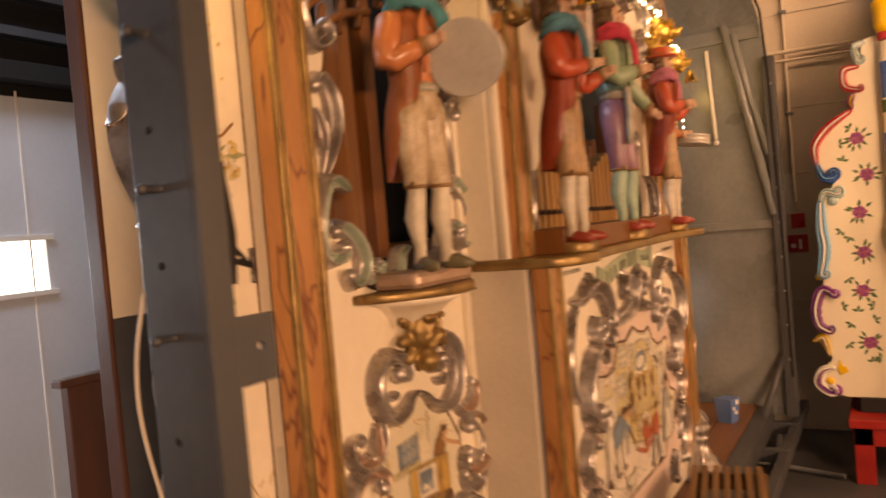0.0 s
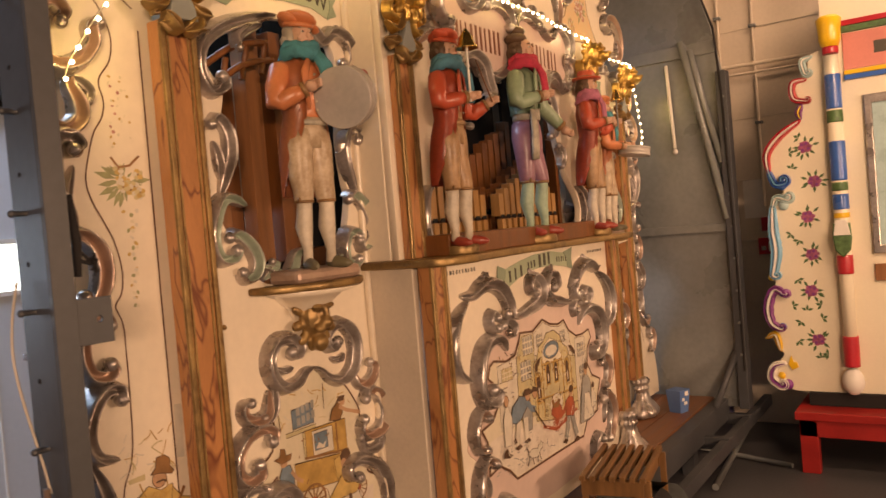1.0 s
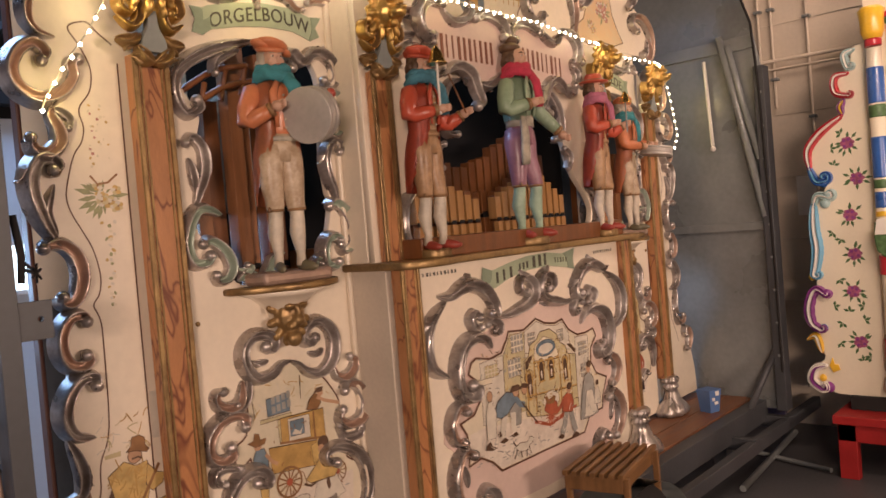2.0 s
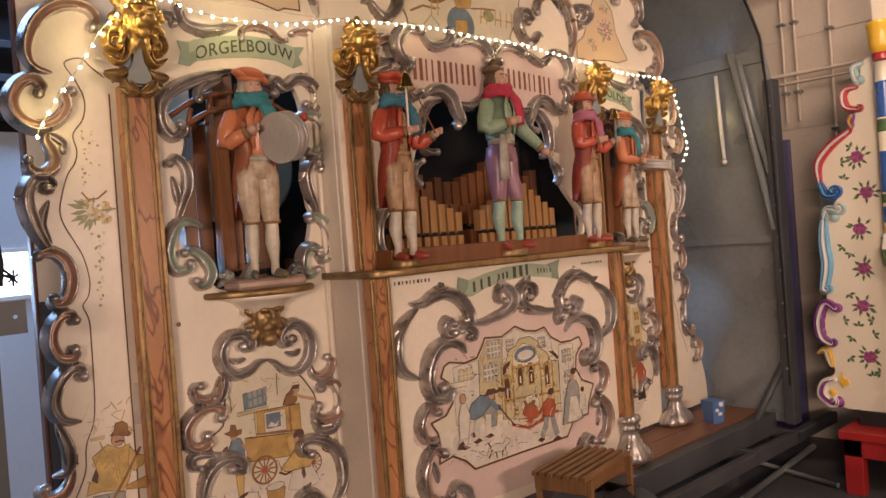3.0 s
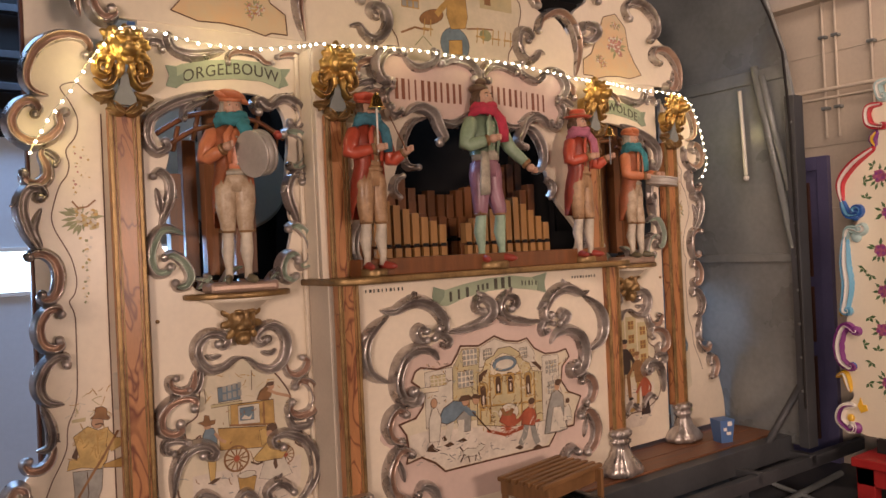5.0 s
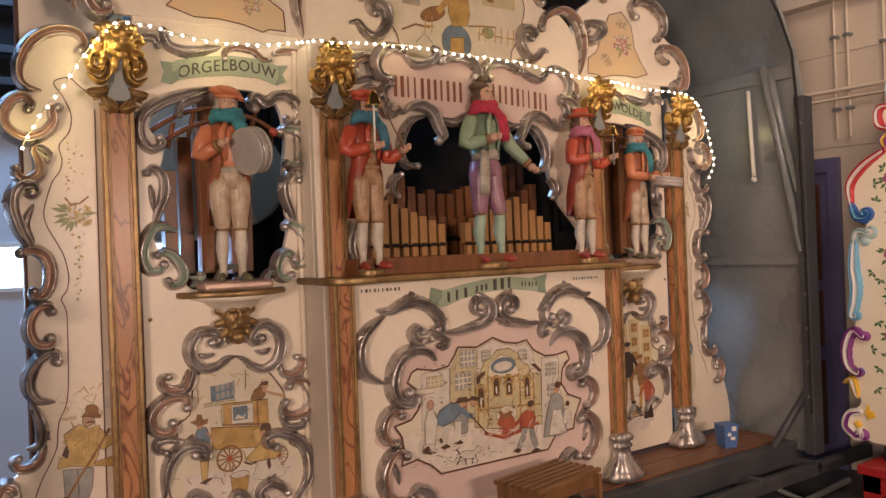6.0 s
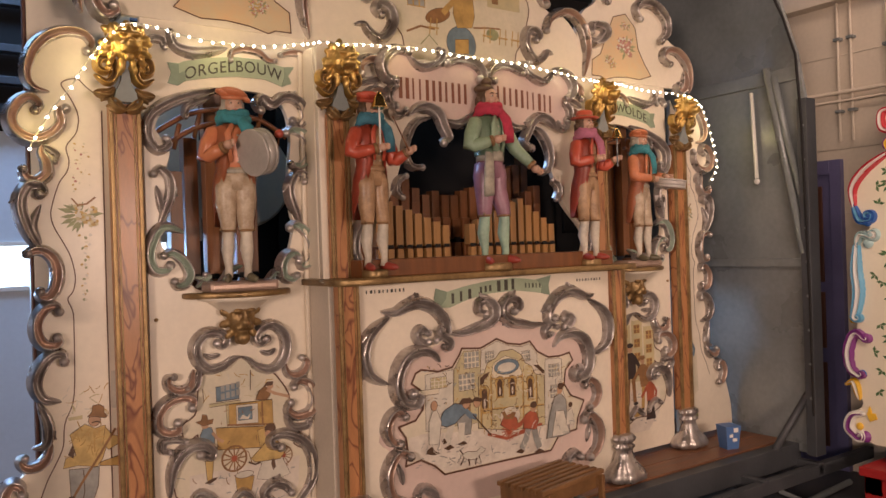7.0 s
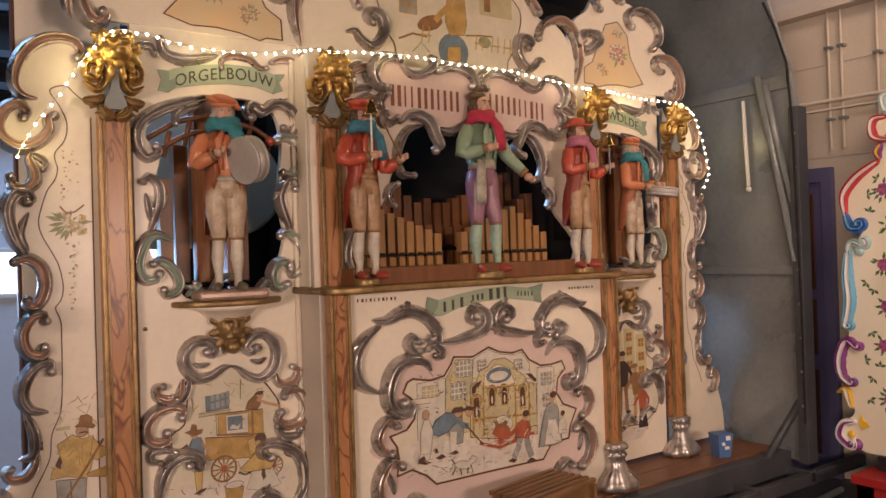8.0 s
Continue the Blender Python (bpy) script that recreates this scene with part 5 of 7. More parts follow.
class Canvas:
    """Collects flat painted shapes on a board; each colour becomes one thin layer of paint."""

    def __init__(self, front, f=None):
        self.front, self.f, self.by, self.level = front, f or (lambda p: list(p)), {}, 0

    def shape(self, colour, pts, ink=0.0):
        self.level += 1
        self.face(colour, pts)
        if ink:
            self.stroke("ink", list(pts) + [pts[0], pts[1]], ink)

    def face(self, colour, pts):
        bm = self.by.setdefault(colour, bmesh.new())
        y = self.front - 0.0006 - 0.00001 * self.level
        bm.faces.new([bm.verts.new((x, y, z)) for x, z in self.f(pts)])

    def rect(self, colour, x0, x1, z0, z1):
        self.shape(colour, [(x0, z0), (x1, z0), (x1, z1), (x0, z1)])

    def oval(self, colour, x, z, rx, rz, n=14, tilt=0.0, ink=0.0):
        c, s = math.cos(tilt), math.sin(tilt)
        self.shape(colour, [(x + rx * math.cos(a) * c - rz * math.sin(a) * s, z + rx * math.cos(a) * s + rz * math.sin(a) * c) for a in (2 * math.pi * k / n for k in range(n))], ink)

    def stroke(self, colour, pts, w):
        pts = [Vector(p) for p in pts]
        a, b = [], []
        for i, p in enumerate(pts):
            d = (pts[min(i + 1, len(pts) - 1)] - pts[max(i - 1, 0)]).normalized()
            n = Vector((-d.y, d.x)) * w / 2
            a.append(p + n)
            b.append(p - n)
        self.level += 1
        for i in range(len(pts) - 1):
            self.face(colour, [tuple(a[i]), tuple(a[i + 1]), tuple(b[i + 1]), tuple(b[i])])

    def window(self, x, z, w, h, glass="grey", frame_="pale", nx=3, nz=2):
        self.rect(frame_, x - w / 2, x + w / 2, z - h / 2, z + h / 2)
        for i in range(nx):
            for j in range(nz):
                a = x - w / 2 + w * (i + 0.12) / nx
                b = z - h / 2 + h * (j + 0.12) / nz
                self.rect(glass, a, a + w / nx * 0.76, b, b + h / nz * 0.76)

    def person_shape(self, x, z, h, coat, legs, hat="dark", lean=0.0, skirt=False):
        """A plain cut-out shape: a cloak, two strokes and a cap."""
        k = h
        if skirt:
            self.shape(legs, [(x - 0.16 * k, z), (x + 0.16 * k, z), (x + 0.08 * k, z + 0.5 * k), (x - 0.08 * k, z + 0.5 * k)])
        else:
            for s in (-1, 1):
                self.stroke(legs, [(x + s * 0.05 * k, z + 0.5 * k), (x + s * 0.08 * k, z + 0.04 * k)], 0.08 * k)
                self.oval("dark", x + s * 0.1 * k, z + 0.02 * k, 0.06 * k, 0.028 * k, 8)
        t = lean * k
        self.shape(coat, [(x - 0.12 * k, z + 0.42 * k), (x + 0.12 * k, z + 0.42 * k), (x + 0.13 * k + t, z + 0.76 * k), (x + 0.05 * k + t, z + 0.83 * k), (x - 0.05 * k + t, z + 0.83 * k), (x - 0.13 * k + t, z + 0.76 * k)])
        self.stroke(coat, [(x + 0.1 * k + t, z + 0.75 * k), (x + 0.22 * k + t, z + 0.6 * k), (x + 0.3 * k + t, z + 0.52 * k)], 0.07 * k)
        self.stroke(coat, [(x - 0.1 * k + t, z + 0.75 * k), (x - 0.2 * k + t, z + 0.6 * k), (x - 0.16 * k + t, z + 0.46 * k)], 0.07 * k)
        self.oval("skin", x + 1.2 * t, z + 0.89 * k, 0.055 * k, 0.065 * k, 10)
        self.oval(hat, x + 1.2 * t, z + 0.945 * k, 0.075 * k, 0.04 * k, 10)

    def sketch(self, hues, x0, x1, z0, z1, count, size, seed):
        """Loose curls and ticks of thin paint that fill a patch."""
        r = random.Random(seed)
        for i in range(count):
            x, z = x0 + (x1 - x0) * r.random(), z0 + (z1 - z0) * r.random()
            a, k, n = r.random() * 6.28, size * (0.5 + r.random()), 4
            bend = (r.random() - 0.5) * 2.2
            pts = [(x, z)]
            for j in range(n):
                pts.append((pts[-1][0] + k / n * math.cos(a + bend * j / n), pts[-1][1] + k / n * math.sin(a + bend * j / n)))
            self.stroke(hues[i % len(hues)], pts, 0.0022 + 0.0018 * r.random())

    def bouquet(self, x, z, k, seed=1, hues=("yellow", "pale", "ochre")):
        r = random.Random(seed)
        for i in range(26):
            a, d = r.random() * 2 * math.pi, k * (0.3 + 0.75 * r.random())
            p, q = (x + 0.25 * d * math.cos(a), z + 0.25 * d * math.sin(a)), (x + d * math.cos(a), z + 0.8 * d * math.sin(a))
            n = Vector((-(q[1] - p[1]), q[0] - p[0])) * 0.14
            self.shape("green", [p, ((p[0] + q[0]) / 2 + n.x, (p[1] + q[1]) / 2 + n.y), q, ((p[0] + q[0]) / 2 - n.x, (p[1] + q[1]) / 2 - n.y)])
        for i in range(15):
            a, d = r.random() * 2 * math.pi, k * 0.7 * r.random()
            cx, cz = x + d * math.cos(a), z + 0.7 * d * math.sin(a)
            for j in range(5):
                b = 2 * math.pi * j / 5 + a
                self.oval(hues[(i + j) % len(hues)], cx + 0.1 * k * math.cos(b), cz + 0.1 * k * math.sin(b), 0.1 * k, 0.08 * k, 7)
            self.oval("brown", cx, cz, 0.035 * k, 0.035 * k, 6)

    def finish(self, parent):
        for colour, bm in self.by.items():
            bm.normal_update()
            bmesh.ops.triangulate(bm, faces=[f for f in bm.faces if len(f.verts) > 4], ngon_method="EAR_CLIP")
            tagged(part("paint_layer", bm, PAINT[colour], parent), kind="stuff")


plate("picture_field", [picture_outline], C - 0.006, 0.003, PAINT["ground"], centre, "painted street scene field", 0.0005)
ribbon_line("painted_line", picture_outline, 0.009, C - 0.0075, OUTLINE, centre, True)


def centre_picture():
    c = Canvas(C - 0.006)
    i1, i2 = 0.0034, 0.0022
    c.shape("snow", [(2.274, 0.736), (2.341, 0.748), (2.413, 0.71), (2.471, 0.665), (2.757, 0.665), (3.071, 0.665), (3.14, 0.731), (3.247, 0.739), (3.256, 0.771), (3.04, 0.785), (2.665, 0.818), (2.365, 0.851), (2.284, 0.845)])
    r = random.Random(11)
    for i in range(70):
        c.oval("grey" if i % 2 else "pale", 2.32 + 0.90 * r.random(), 0.685 + 0.13 * r.random(), 0.012, 0.002, 6)
    # houses behind
    c.shape("pale", [(2.375, 1.104), (2.525, 1.111), (2.515, 0.857), (2.371, 0.86)], i2)
    c.shape("wall", [(2.528, 1.108), (2.584, 1.186), (2.68, 1.181), (2.666, 0.854), (2.518, 0.859)], i2)
    c.shape("pale", [(2.676, 1.091), (2.686, 1.18), (2.773, 1.213), (2.846, 1.185), (2.921, 1.173), (2.971, 1.184), (3.018, 1.125), (3.022, 1.051)], i2)
    c.shape("pale", [(3.066, 1.06), (3.068, 1.098), (3.156, 1.094), (3.176, 1.09), (3.172, 0.95), (3.19, 0.90), (3.188, 0.778), (3.054, 0.783)], i2)
    for x, z, w, h, hue in ((2.627, 1.143, 0.085, 0.075, "grey"), (2.597, 1.047, 0.09, 0.075, "grey"), (2.444, 1.061, 0.085, 0.05, "wall"), (3.124, 1.039, 0.07, 0.06, "grey"), (3.127, 0.937, 0.06, 0.06, "grey"), (2.73, 1.145, 0.05, 0.05, "grey"), (2.947, 1.127, 0.05, 0.05, "grey")):
        c.window(x, z, w, h, hue, "ground", 4, 3)
        c.stroke("ink", [(x - w / 2, z - h / 2), (x + w / 2, z - h / 2), (x + w / 2, z + h / 2), (x - w / 2, z + h / 2), (x - w / 2, z - h / 2)], i2)
    c.shape("ground", [(2.343, 1.04), (2.443, 1.037), (2.443, 1.014), (2.342, 1.016)], i2)
    c.shape("brown", [(2.569, 0.975), (2.613, 0.974), (2.61, 0.883), (2.566, 0.879)], i2)
    c.sketch(("ochre", "grey", "ink"), 2.38, 2.68, 0.86, 1.14, 80, 0.02, 22)
    c.sketch(("ochre", "grey", "ink"), 3.08, 3.22, 0.86, 1.06, 40, 0.02, 23)
    # the painted organ in the middle
    c.shape("wall", [(2.652, 0.83), (2.662, 1.06), (2.695, 1.076), (2.716, 1.12), (2.763, 1.136), (2.791, 1.164), (2.865, 1.167), (2.919, 1.135), (2.939, 1.096), (2.98, 1.075), (3.0, 1.035), (3.057, 1.023), (3.054, 0.783), (2.846, 0.789)], i1)
    c.shape("ground", [(2.733, 1.051), (2.749, 1.112), (2.817, 1.141), (2.891, 1.117), (2.922, 1.044), (2.874, 1.034), (2.799, 1.033)], i2)
    c.oval("blue", 2.828, 1.09, 0.075, 0.036, 16, 0.0, i2)
    c.oval("pale", 2.828, 1.087, 0.055, 0.022, 14)
    for x, z, w, h in ((2.692, 0.942, 0.030, 0.085), (2.783, 0.987, 0.028, 0.062), (2.858, 0.983, 0.028, 0.062), (2.968, 0.963, 0.026, 0.080)):
        c.oval("ochre", x, z + h * 0.55, w * 1.05, w * 1.05, 12, 0.0, i2)
        c.rect("ochre", x - w * 0.8, x + w * 0.8, z - h * 0.62, z + h * 0.5)
        c.rect("ink", x - w * 0.55, x + w * 0.55, z - h * 0.5, z + h * 0.5)
        c.oval("ink", x, z + h * 0.5, w * 0.55, w * 0.6, 10)
        c.oval("pale", x, z - h * 0.1, w * 0.2, h * 0.3, 8)
    for p in ([(2.674, 1.058), (2.669, 0.833)], [(2.733, 1.061), (2.727, 0.824)], [(2.923, 1.049), (2.919, 0.799)], [(3.007, 1.029), (3.004, 0.791)], [(2.662, 0.911), (3.051, 0.882)], [(2.726, 1.041), (2.936, 1.032)]):
        c.stroke("ochre", p, 0.009)
        c.stroke("ink", [(q[0] + 0.005, q[1] - 0.004) for q in p], i2)
    c.oval("pale", 2.839, 0.859, 0.062, 0.042, 16, 0.0, i2)
    c.sketch(("ochre", "pale", "brown", "ink", "wall"), 2.68, 3.03, 0.80, 1.12, 170, 0.022, 21)
    # cart with a red frame
    c.stroke("red", [(2.703, 0.796), (2.811, 0.758), (2.939, 0.774)], 0.014)
    for a in range(8):
        b = math.pi * a / 8
        c.stroke("red", [(2.83 - 0.045 * math.cos(b), 0.79 - 0.045 * math.sin(b)), (2.83 + 0.045 * math.cos(b), 0.79 + 0.045 * math.sin(b))], 0.005)
    c.shape("red", [(2.777, 0.826), (2.798, 0.86), (2.839, 0.869), (2.879, 0.842), (2.884, 0.799), (2.829, 0.792)], i2)
    c.shape("brown", [(2.804, 0.848), (2.786, 0.882), (2.806, 0.885), (2.825, 0.855), (2.853, 0.878), (2.874, 0.869), (2.852, 0.841)], 0)
    c.stroke("red", [(2.869, 0.769), (2.94, 0.785), (3.033, 0.792)], 0.012)
    # stooping pair with a pole
    c.shape("grey", [(2.529, 0.89), (2.586, 0.912), (2.616, 0.877), (2.607, 0.812), (2.575, 0.812), (2.545, 0.827)], i2)
    c.stroke("pale", [(2.504, 0.874), (2.486, 0.822), (2.476, 0.783)], 0.034)
    c.stroke("pale", [(2.559, 0.87), (2.554, 0.815), (2.562, 0.784)], 0.034)
    c.shape("blue", [(2.431, 0.88), (2.463, 0.935), (2.522, 0.961), (2.581, 0.948), (2.592, 0.916), (2.557, 0.896), (2.522, 0.871), (2.479, 0.863)], i1)
    c.stroke("blue", [(2.568, 0.935), (2.61, 0.893), (2.642, 0.883)], 0.026)
    c.oval("skin", 2.587, 0.952, 0.022, 0.024, 10, 0.0, i2)
    c.shape("ink", [(2.544, 0.953), (2.563, 0.976), (2.613, 0.971), (2.632, 0.951), (2.594, 0.951)])
    c.oval("skin", 2.647, 0.946, 0.020, 0.022, 10, 0.0, i2)
    c.shape("ink", [(2.613, 0.959), (2.639, 0.975), (2.677, 0.963), (2.67, 0.948)])
    for p in ([(2.446, 0.808), (2.465, 0.815), (2.476, 0.793), (2.458, 0.791)], [(2.457, 0.772), (2.494, 0.783), (2.515, 0.767), (2.481, 0.76)], [(2.531, 0.779), (2.568, 0.788), (2.586, 0.772), (2.552, 0.768)]):
        c.shape("ink", p)
    c.stroke("ink", [(2.623, 0.896), (2.672, 0.842), (2.722, 0.788)], 0.006)
    # pale walker and a hat on the ground
    c.shape("pale", [(2.381, 0.8), (2.384, 0.897), (2.404, 0.943), (2.428, 0.945), (2.45, 0.892), (2.434, 0.795)], i2)
    c.oval("skin", 2.414, 0.966, 0.018, 0.022, 10, 0.0, i2)
    c.shape("ink", [(2.362, 0.764), (2.374, 0.781), (2.398, 0.792), (2.409, 0.77), (2.438, 0.755), (2.408, 0.751)])
    # boy in red
    c.stroke("grey", [(2.947, 0.789), (2.931, 0.738), (2.901, 0.695)], 0.034)
    c.stroke("grey", [(2.982, 0.783), (2.994, 0.727), (3.013, 0.681)], 0.034)
    c.shape("red", [(2.912, 0.789), (2.928, 0.851), (2.964, 0.867), (2.999, 0.851), (3.012, 0.817), (2.996, 0.77)], i1)
    c.stroke("red", [(2.935, 0.839), (2.899, 0.812), (2.857, 0.798)], 0.022)
    c.oval("skin", 2.979, 0.876, 0.018, 0.020, 10)
    c.oval("ink", 2.983, 0.891, 0.022, 0.016, 10)
    for p in ([(2.866, 0.685), (2.894, 0.696), (2.921, 0.681), (2.9, 0.671)], [(2.977, 0.665), (3.013, 0.678), (3.041, 0.66), (3.012, 0.651)]):
        c.shape("ink", p)
    # woman with an apron and a child
    c.shape("grey", [(3.058, 0.717), (3.086, 0.838), (3.118, 0.911), (3.156, 0.922), (3.192, 0.889), (3.197, 0.822), (3.215, 0.719), (3.154, 0.712)], i1)
    c.shape("pale", [(3.095, 0.722), (3.123, 0.838), (3.175, 0.836), (3.208, 0.725), (3.155, 0.717)], i2)
    c.oval("skin", 3.153, 0.939, 0.018, 0.022, 10)
    c.oval("ink", 3.161, 0.957, 0.022, 0.016, 10)
    c.shape("pale", [(3.187, 0.762), (3.197, 0.827), (3.228, 0.84), (3.242, 0.804), (3.24, 0.759)], i2)
    c.oval("ink", 3.222, 0.858, 0.014, 0.014, 8)
    c.shape("ink", [(2.667, 1.023), (2.668, 1.054), (2.694, 1.071), (2.727, 1.078), (2.714, 1.064), (2.693, 1.045), (2.686, 1.026)])
    c.shape("ink", [(2.987, 1.08), (3.023, 1.076), (3.058, 1.044), (3.05, 1.029), (3.022, 1.054)])
    # the dog
    c.shape("pale", [(2.553, 0.725), (2.585, 0.737), (2.635, 0.728), (2.662, 0.747), (2.687, 0.732), (2.674, 0.719), (2.654, 0.712), (2.647, 0.693), (2.583, 0.699)], i2)
    for p in ([(2.565, 0.713), (2.545, 0.681)], [(2.59, 0.703), (2.595, 0.672)], [(2.634, 0.7), (2.627, 0.671)], [(2.647, 0.708), (2.659, 0.675)], [(2.56, 0.729), (2.542, 0.752)]):
        c.stroke("ink", p, 0.006)
    c.sketch(("pale", "grey"), 2.34, 3.22, 0.68, 0.80, 60, 0.03, 24)
    c.finish(centre)


centre_picture()
CART_FIELD = [(1.643, 1.239), (1.706, 1.186), (1.766, 1.165), (1.801, 1.128), (1.841, 1.057), (1.829, 0.988), (1.837, 0.935), (1.882, 0.897), (1.855, 0.854), (1.917, 0.808), (1.927, 0.71), (1.898, 0.632), (1.746, 0.594), (1.628, 0.643), (1.513, 0.645), (1.383, 0.706), (1.36, 0.797), (1.389, 0.879), (1.444, 0.909), (1.456, 0.955), (1.412, 0.929), (1.397, 0.997), (1.448, 1.033), (1.461, 1.108), (1.477, 1.184), (1.565, 1.196)]


def cartouche_picture(f, board, seed):
    plate("picture_field", [f([tuple(p) for p in spline(CART_FIELD, 3, True)])], S - 0.003, 0.003, PAINT["ground"], board, "painted cartouche scene", 0.0005)
    ribbon_line("painted_line", f([tuple(p) for p in spline(CART_FIELD, 3, True)]), 0.006, S - 0.0045, OUTLINE, board, True)
    c = Canvas(S - 0.003, f)
    r = random.Random(seed)
    c.shape("snow", [(1.42, 0.66), (1.52, 0.56), (1.76, 0.56), (1.87, 0.68), (1.88, 0.80), (1.42, 0.80)])
    for i in range(30):
        c.oval("grey", 1.45 + 0.4 * r.random(), 0.60 + 0.18 * r.random(), 0.012, 0.003, 6)
    if seed == 1:
        i1, i2 = 0.003, 0.002
        c.sketch(("wall", "pale", "ochre"), 1.47, 1.82, 1.06, 1.18, 36, 0.03, 32)
        c.sketch(("grey", "pale", "brown"), 1.40, 1.85, 0.64, 0.80, 46, 0.025, 33)
        c.shape("blue", [(1.533, 1.13), (1.626, 1.136), (1.626, 1.073), (1.534, 1.072)], i1)
        for k in range(4):
            for m in (0, 1):
                x, z = 1.553 + 0.021 * k, 1.078 + 0.031 * m + 0.003 * k
                c.rect("grey", x, x + 0.015, z, z + 0.024)
        c.shape("wall", [(1.504, 1.067), (1.633, 1.067), (1.632, 1.056), (1.504, 1.054)], i2)
        c.stroke("ink", [(1.48, 1.132), (1.485, 1.079)], 0.003)
        c.stroke("ink", [(1.677, 1.183), (1.674, 1.103)], 0.003)
        # the barrel organ cart
        c.shape("wall", [(1.572, 1.053), (1.613, 1.052), (1.611, 0.975), (1.574, 0.976)], i2)
        c.shape("ochre", [(1.583, 1.056), (1.766, 1.051), (1.768, 0.946), (1.581, 0.971)], i1)
        c.shape("pale", [(1.613, 1.047), (1.703, 1.044), (1.703, 0.965), (1.613, 0.972)], i2)
        c.shape("blue", [(1.62, 1.037), (1.679, 1.036), (1.679, 0.983), (1.62, 0.985)], i2)
        c.shape("pale", [(1.625, 0.991), (1.64, 1.007), (1.658, 0.995), (1.673, 1.007), (1.663, 0.985)])
        for p in ([(1.722, 1.048), (1.722, 0.953)], [(1.574, 0.974), (1.773, 0.948)], [(1.53, 0.889), (1.721, 0.865)]):
            c.stroke("brown", p, 0.008)
        c.shape("ochre", [(1.528, 0.97), (1.729, 0.947), (1.716, 0.862), (1.534, 0.882)], i1)
        c.shape("yellow", [(1.699, 0.934), (1.748, 0.944), (1.751, 0.884), (1.707, 0.868)], i2)
        for x, z, r_, w_ in ((1.599, 0.837, 0.05, 0.008), (1.808, 0.813, 0.038, 0.005)):
            for a in range(6):
                b = math.pi * a / 6
                c.stroke("brown", [(x - r_ * math.cos(b), z - r_ * math.sin(b)), (x + r_ * math.cos(b), z + r_ * math.sin(b))], w_ * 0.7)
            c.stroke("brown", [(x + r_ * math.cos(2 * math.pi * a / 20), z + r_ * math.sin(2 * math.pi * a / 20)) for a in range(21)], w_)
            c.oval("red", x, z, r_ * 0.25, r_ * 0.25, 10)
        c.sketch(("brown", "ochre"), 1.54, 1.74, 0.87, 1.05, 20, 0.014, 31)
        # leaning man with a pole
        c.shape("brown", [(1.694, 1.059), (1.71, 1.093), (1.734, 1.109), (1.758, 1.096), (1.757, 1.069), (1.742, 1.052)], i1)
        c.stroke("skin", [(1.743, 1.094), (1.777, 1.075), (1.841, 1.053)], 0.012)
        c.oval("skin", 1.759, 1.108, 0.014, 0.015, 10)
        c.shape("ink", [(1.729, 1.109), (1.745, 1.126), (1.774, 1.125), (1.768, 1.109)])
        # man in blue
        c.shape("yellow", [(1.477, 0.903), (1.517, 0.9), (1.514, 0.83), (1.508, 0.773), (1.488, 0.768), (1.483, 0.835)], i2)
        c.shape("blue", [(1.465, 0.949), (1.479, 0.978), (1.51, 0.975), (1.523, 0.94), (1.521, 0.891), (1.472, 0.895)], i1)
        c.stroke("skin", [(1.514, 0.954), (1.536, 0.924), (1.558, 0.911)], 0.012)
        c.oval("skin", 1.486, 0.99, 0.016, 0.017, 10)
        c.shape("ink", [(1.476, 0.761), (1.504, 0.774), (1.531, 0.777), (1.521, 0.766), (1.498, 0.755)])
        c.shape("brown", [(1.449, 1.004), (1.471, 1.008), (1.477, 1.031), (1.494, 1.026), (1.498, 1.006), (1.52, 1.007), (1.515, 0.99), (1.479, 0.986)], i2)
        # woman in yellow
        c.shape("pale", [(1.719, 0.815), (1.798, 0.815), (1.835, 0.733), (1.765, 0.718), (1.688, 0.738)], i2)
        c.shape("yellow", [(1.716, 0.866), (1.746, 0.898), (1.785, 0.878), (1.813, 0.826), (1.792, 0.802), (1.724, 0.805), (1.685, 0.807), (1.667, 0.824)], i1)
        c.shape("ink", [(1.756, 0.808), (1.768, 0.806), (1.772, 0.773), (1.761, 0.761), (1.752, 0.786)])
        c.oval("ink", 1.753, 0.932, 0.025, 0.024, 12)
        c.oval("skin", 1.742, 0.913, 0.014, 0.015, 10)
        c.stroke("ink", [(1.657, 0.812), (1.685, 0.798), (1.709, 0.803)], 0.008)
        # bucket
        c.shape("ochre", [(1.599, 0.769), (1.679, 0.753), (1.665, 0.697), (1.606, 0.708)], i1)
        c.oval("pale", 1.639, 0.766, 0.038, 0.014, 14, 0.0, i2)
        c.stroke("brown", [(1.609, 0.776), (1.615, 0.829), (1.64, 0.866), (1.658, 0.853), (1.671, 0.805)], 0.003)
    else:
        for x, z1 in ((1.50, 1.16), (1.60, 1.2), (1.70, 1.18), (1.78, 1.16)):
            c.rect("wall", x - 0.045, x + 0.045, 0.85, z1)
            for j in range(3):
                c.window(x, z1 - 0.05 - 0.08 * j, 0.05, 0.05, "brown", "ochre", 2, 2)
        c.person_shape(1.66, 0.72, 0.36, "dark", "brown", "dark", 0.0)
        c.person_shape(1.54, 0.68, 0.32, "brown", "ochre", "brown", 0.05)
        c.oval("yellow", 1.77, 0.86, 0.06, 0.09, 16)
        c.person_shape(1.50, 0.62, 0.26, "red", "dark", "brown", 0.0, True)
        c.oval("ochre", 1.62, 0.68, 0.05, 0.03, 12)
    c.finish(board)


cartouche_picture(lambda p: list(p), boards[0], 1)
cartouche_picture(mirror, boards[1], 2)
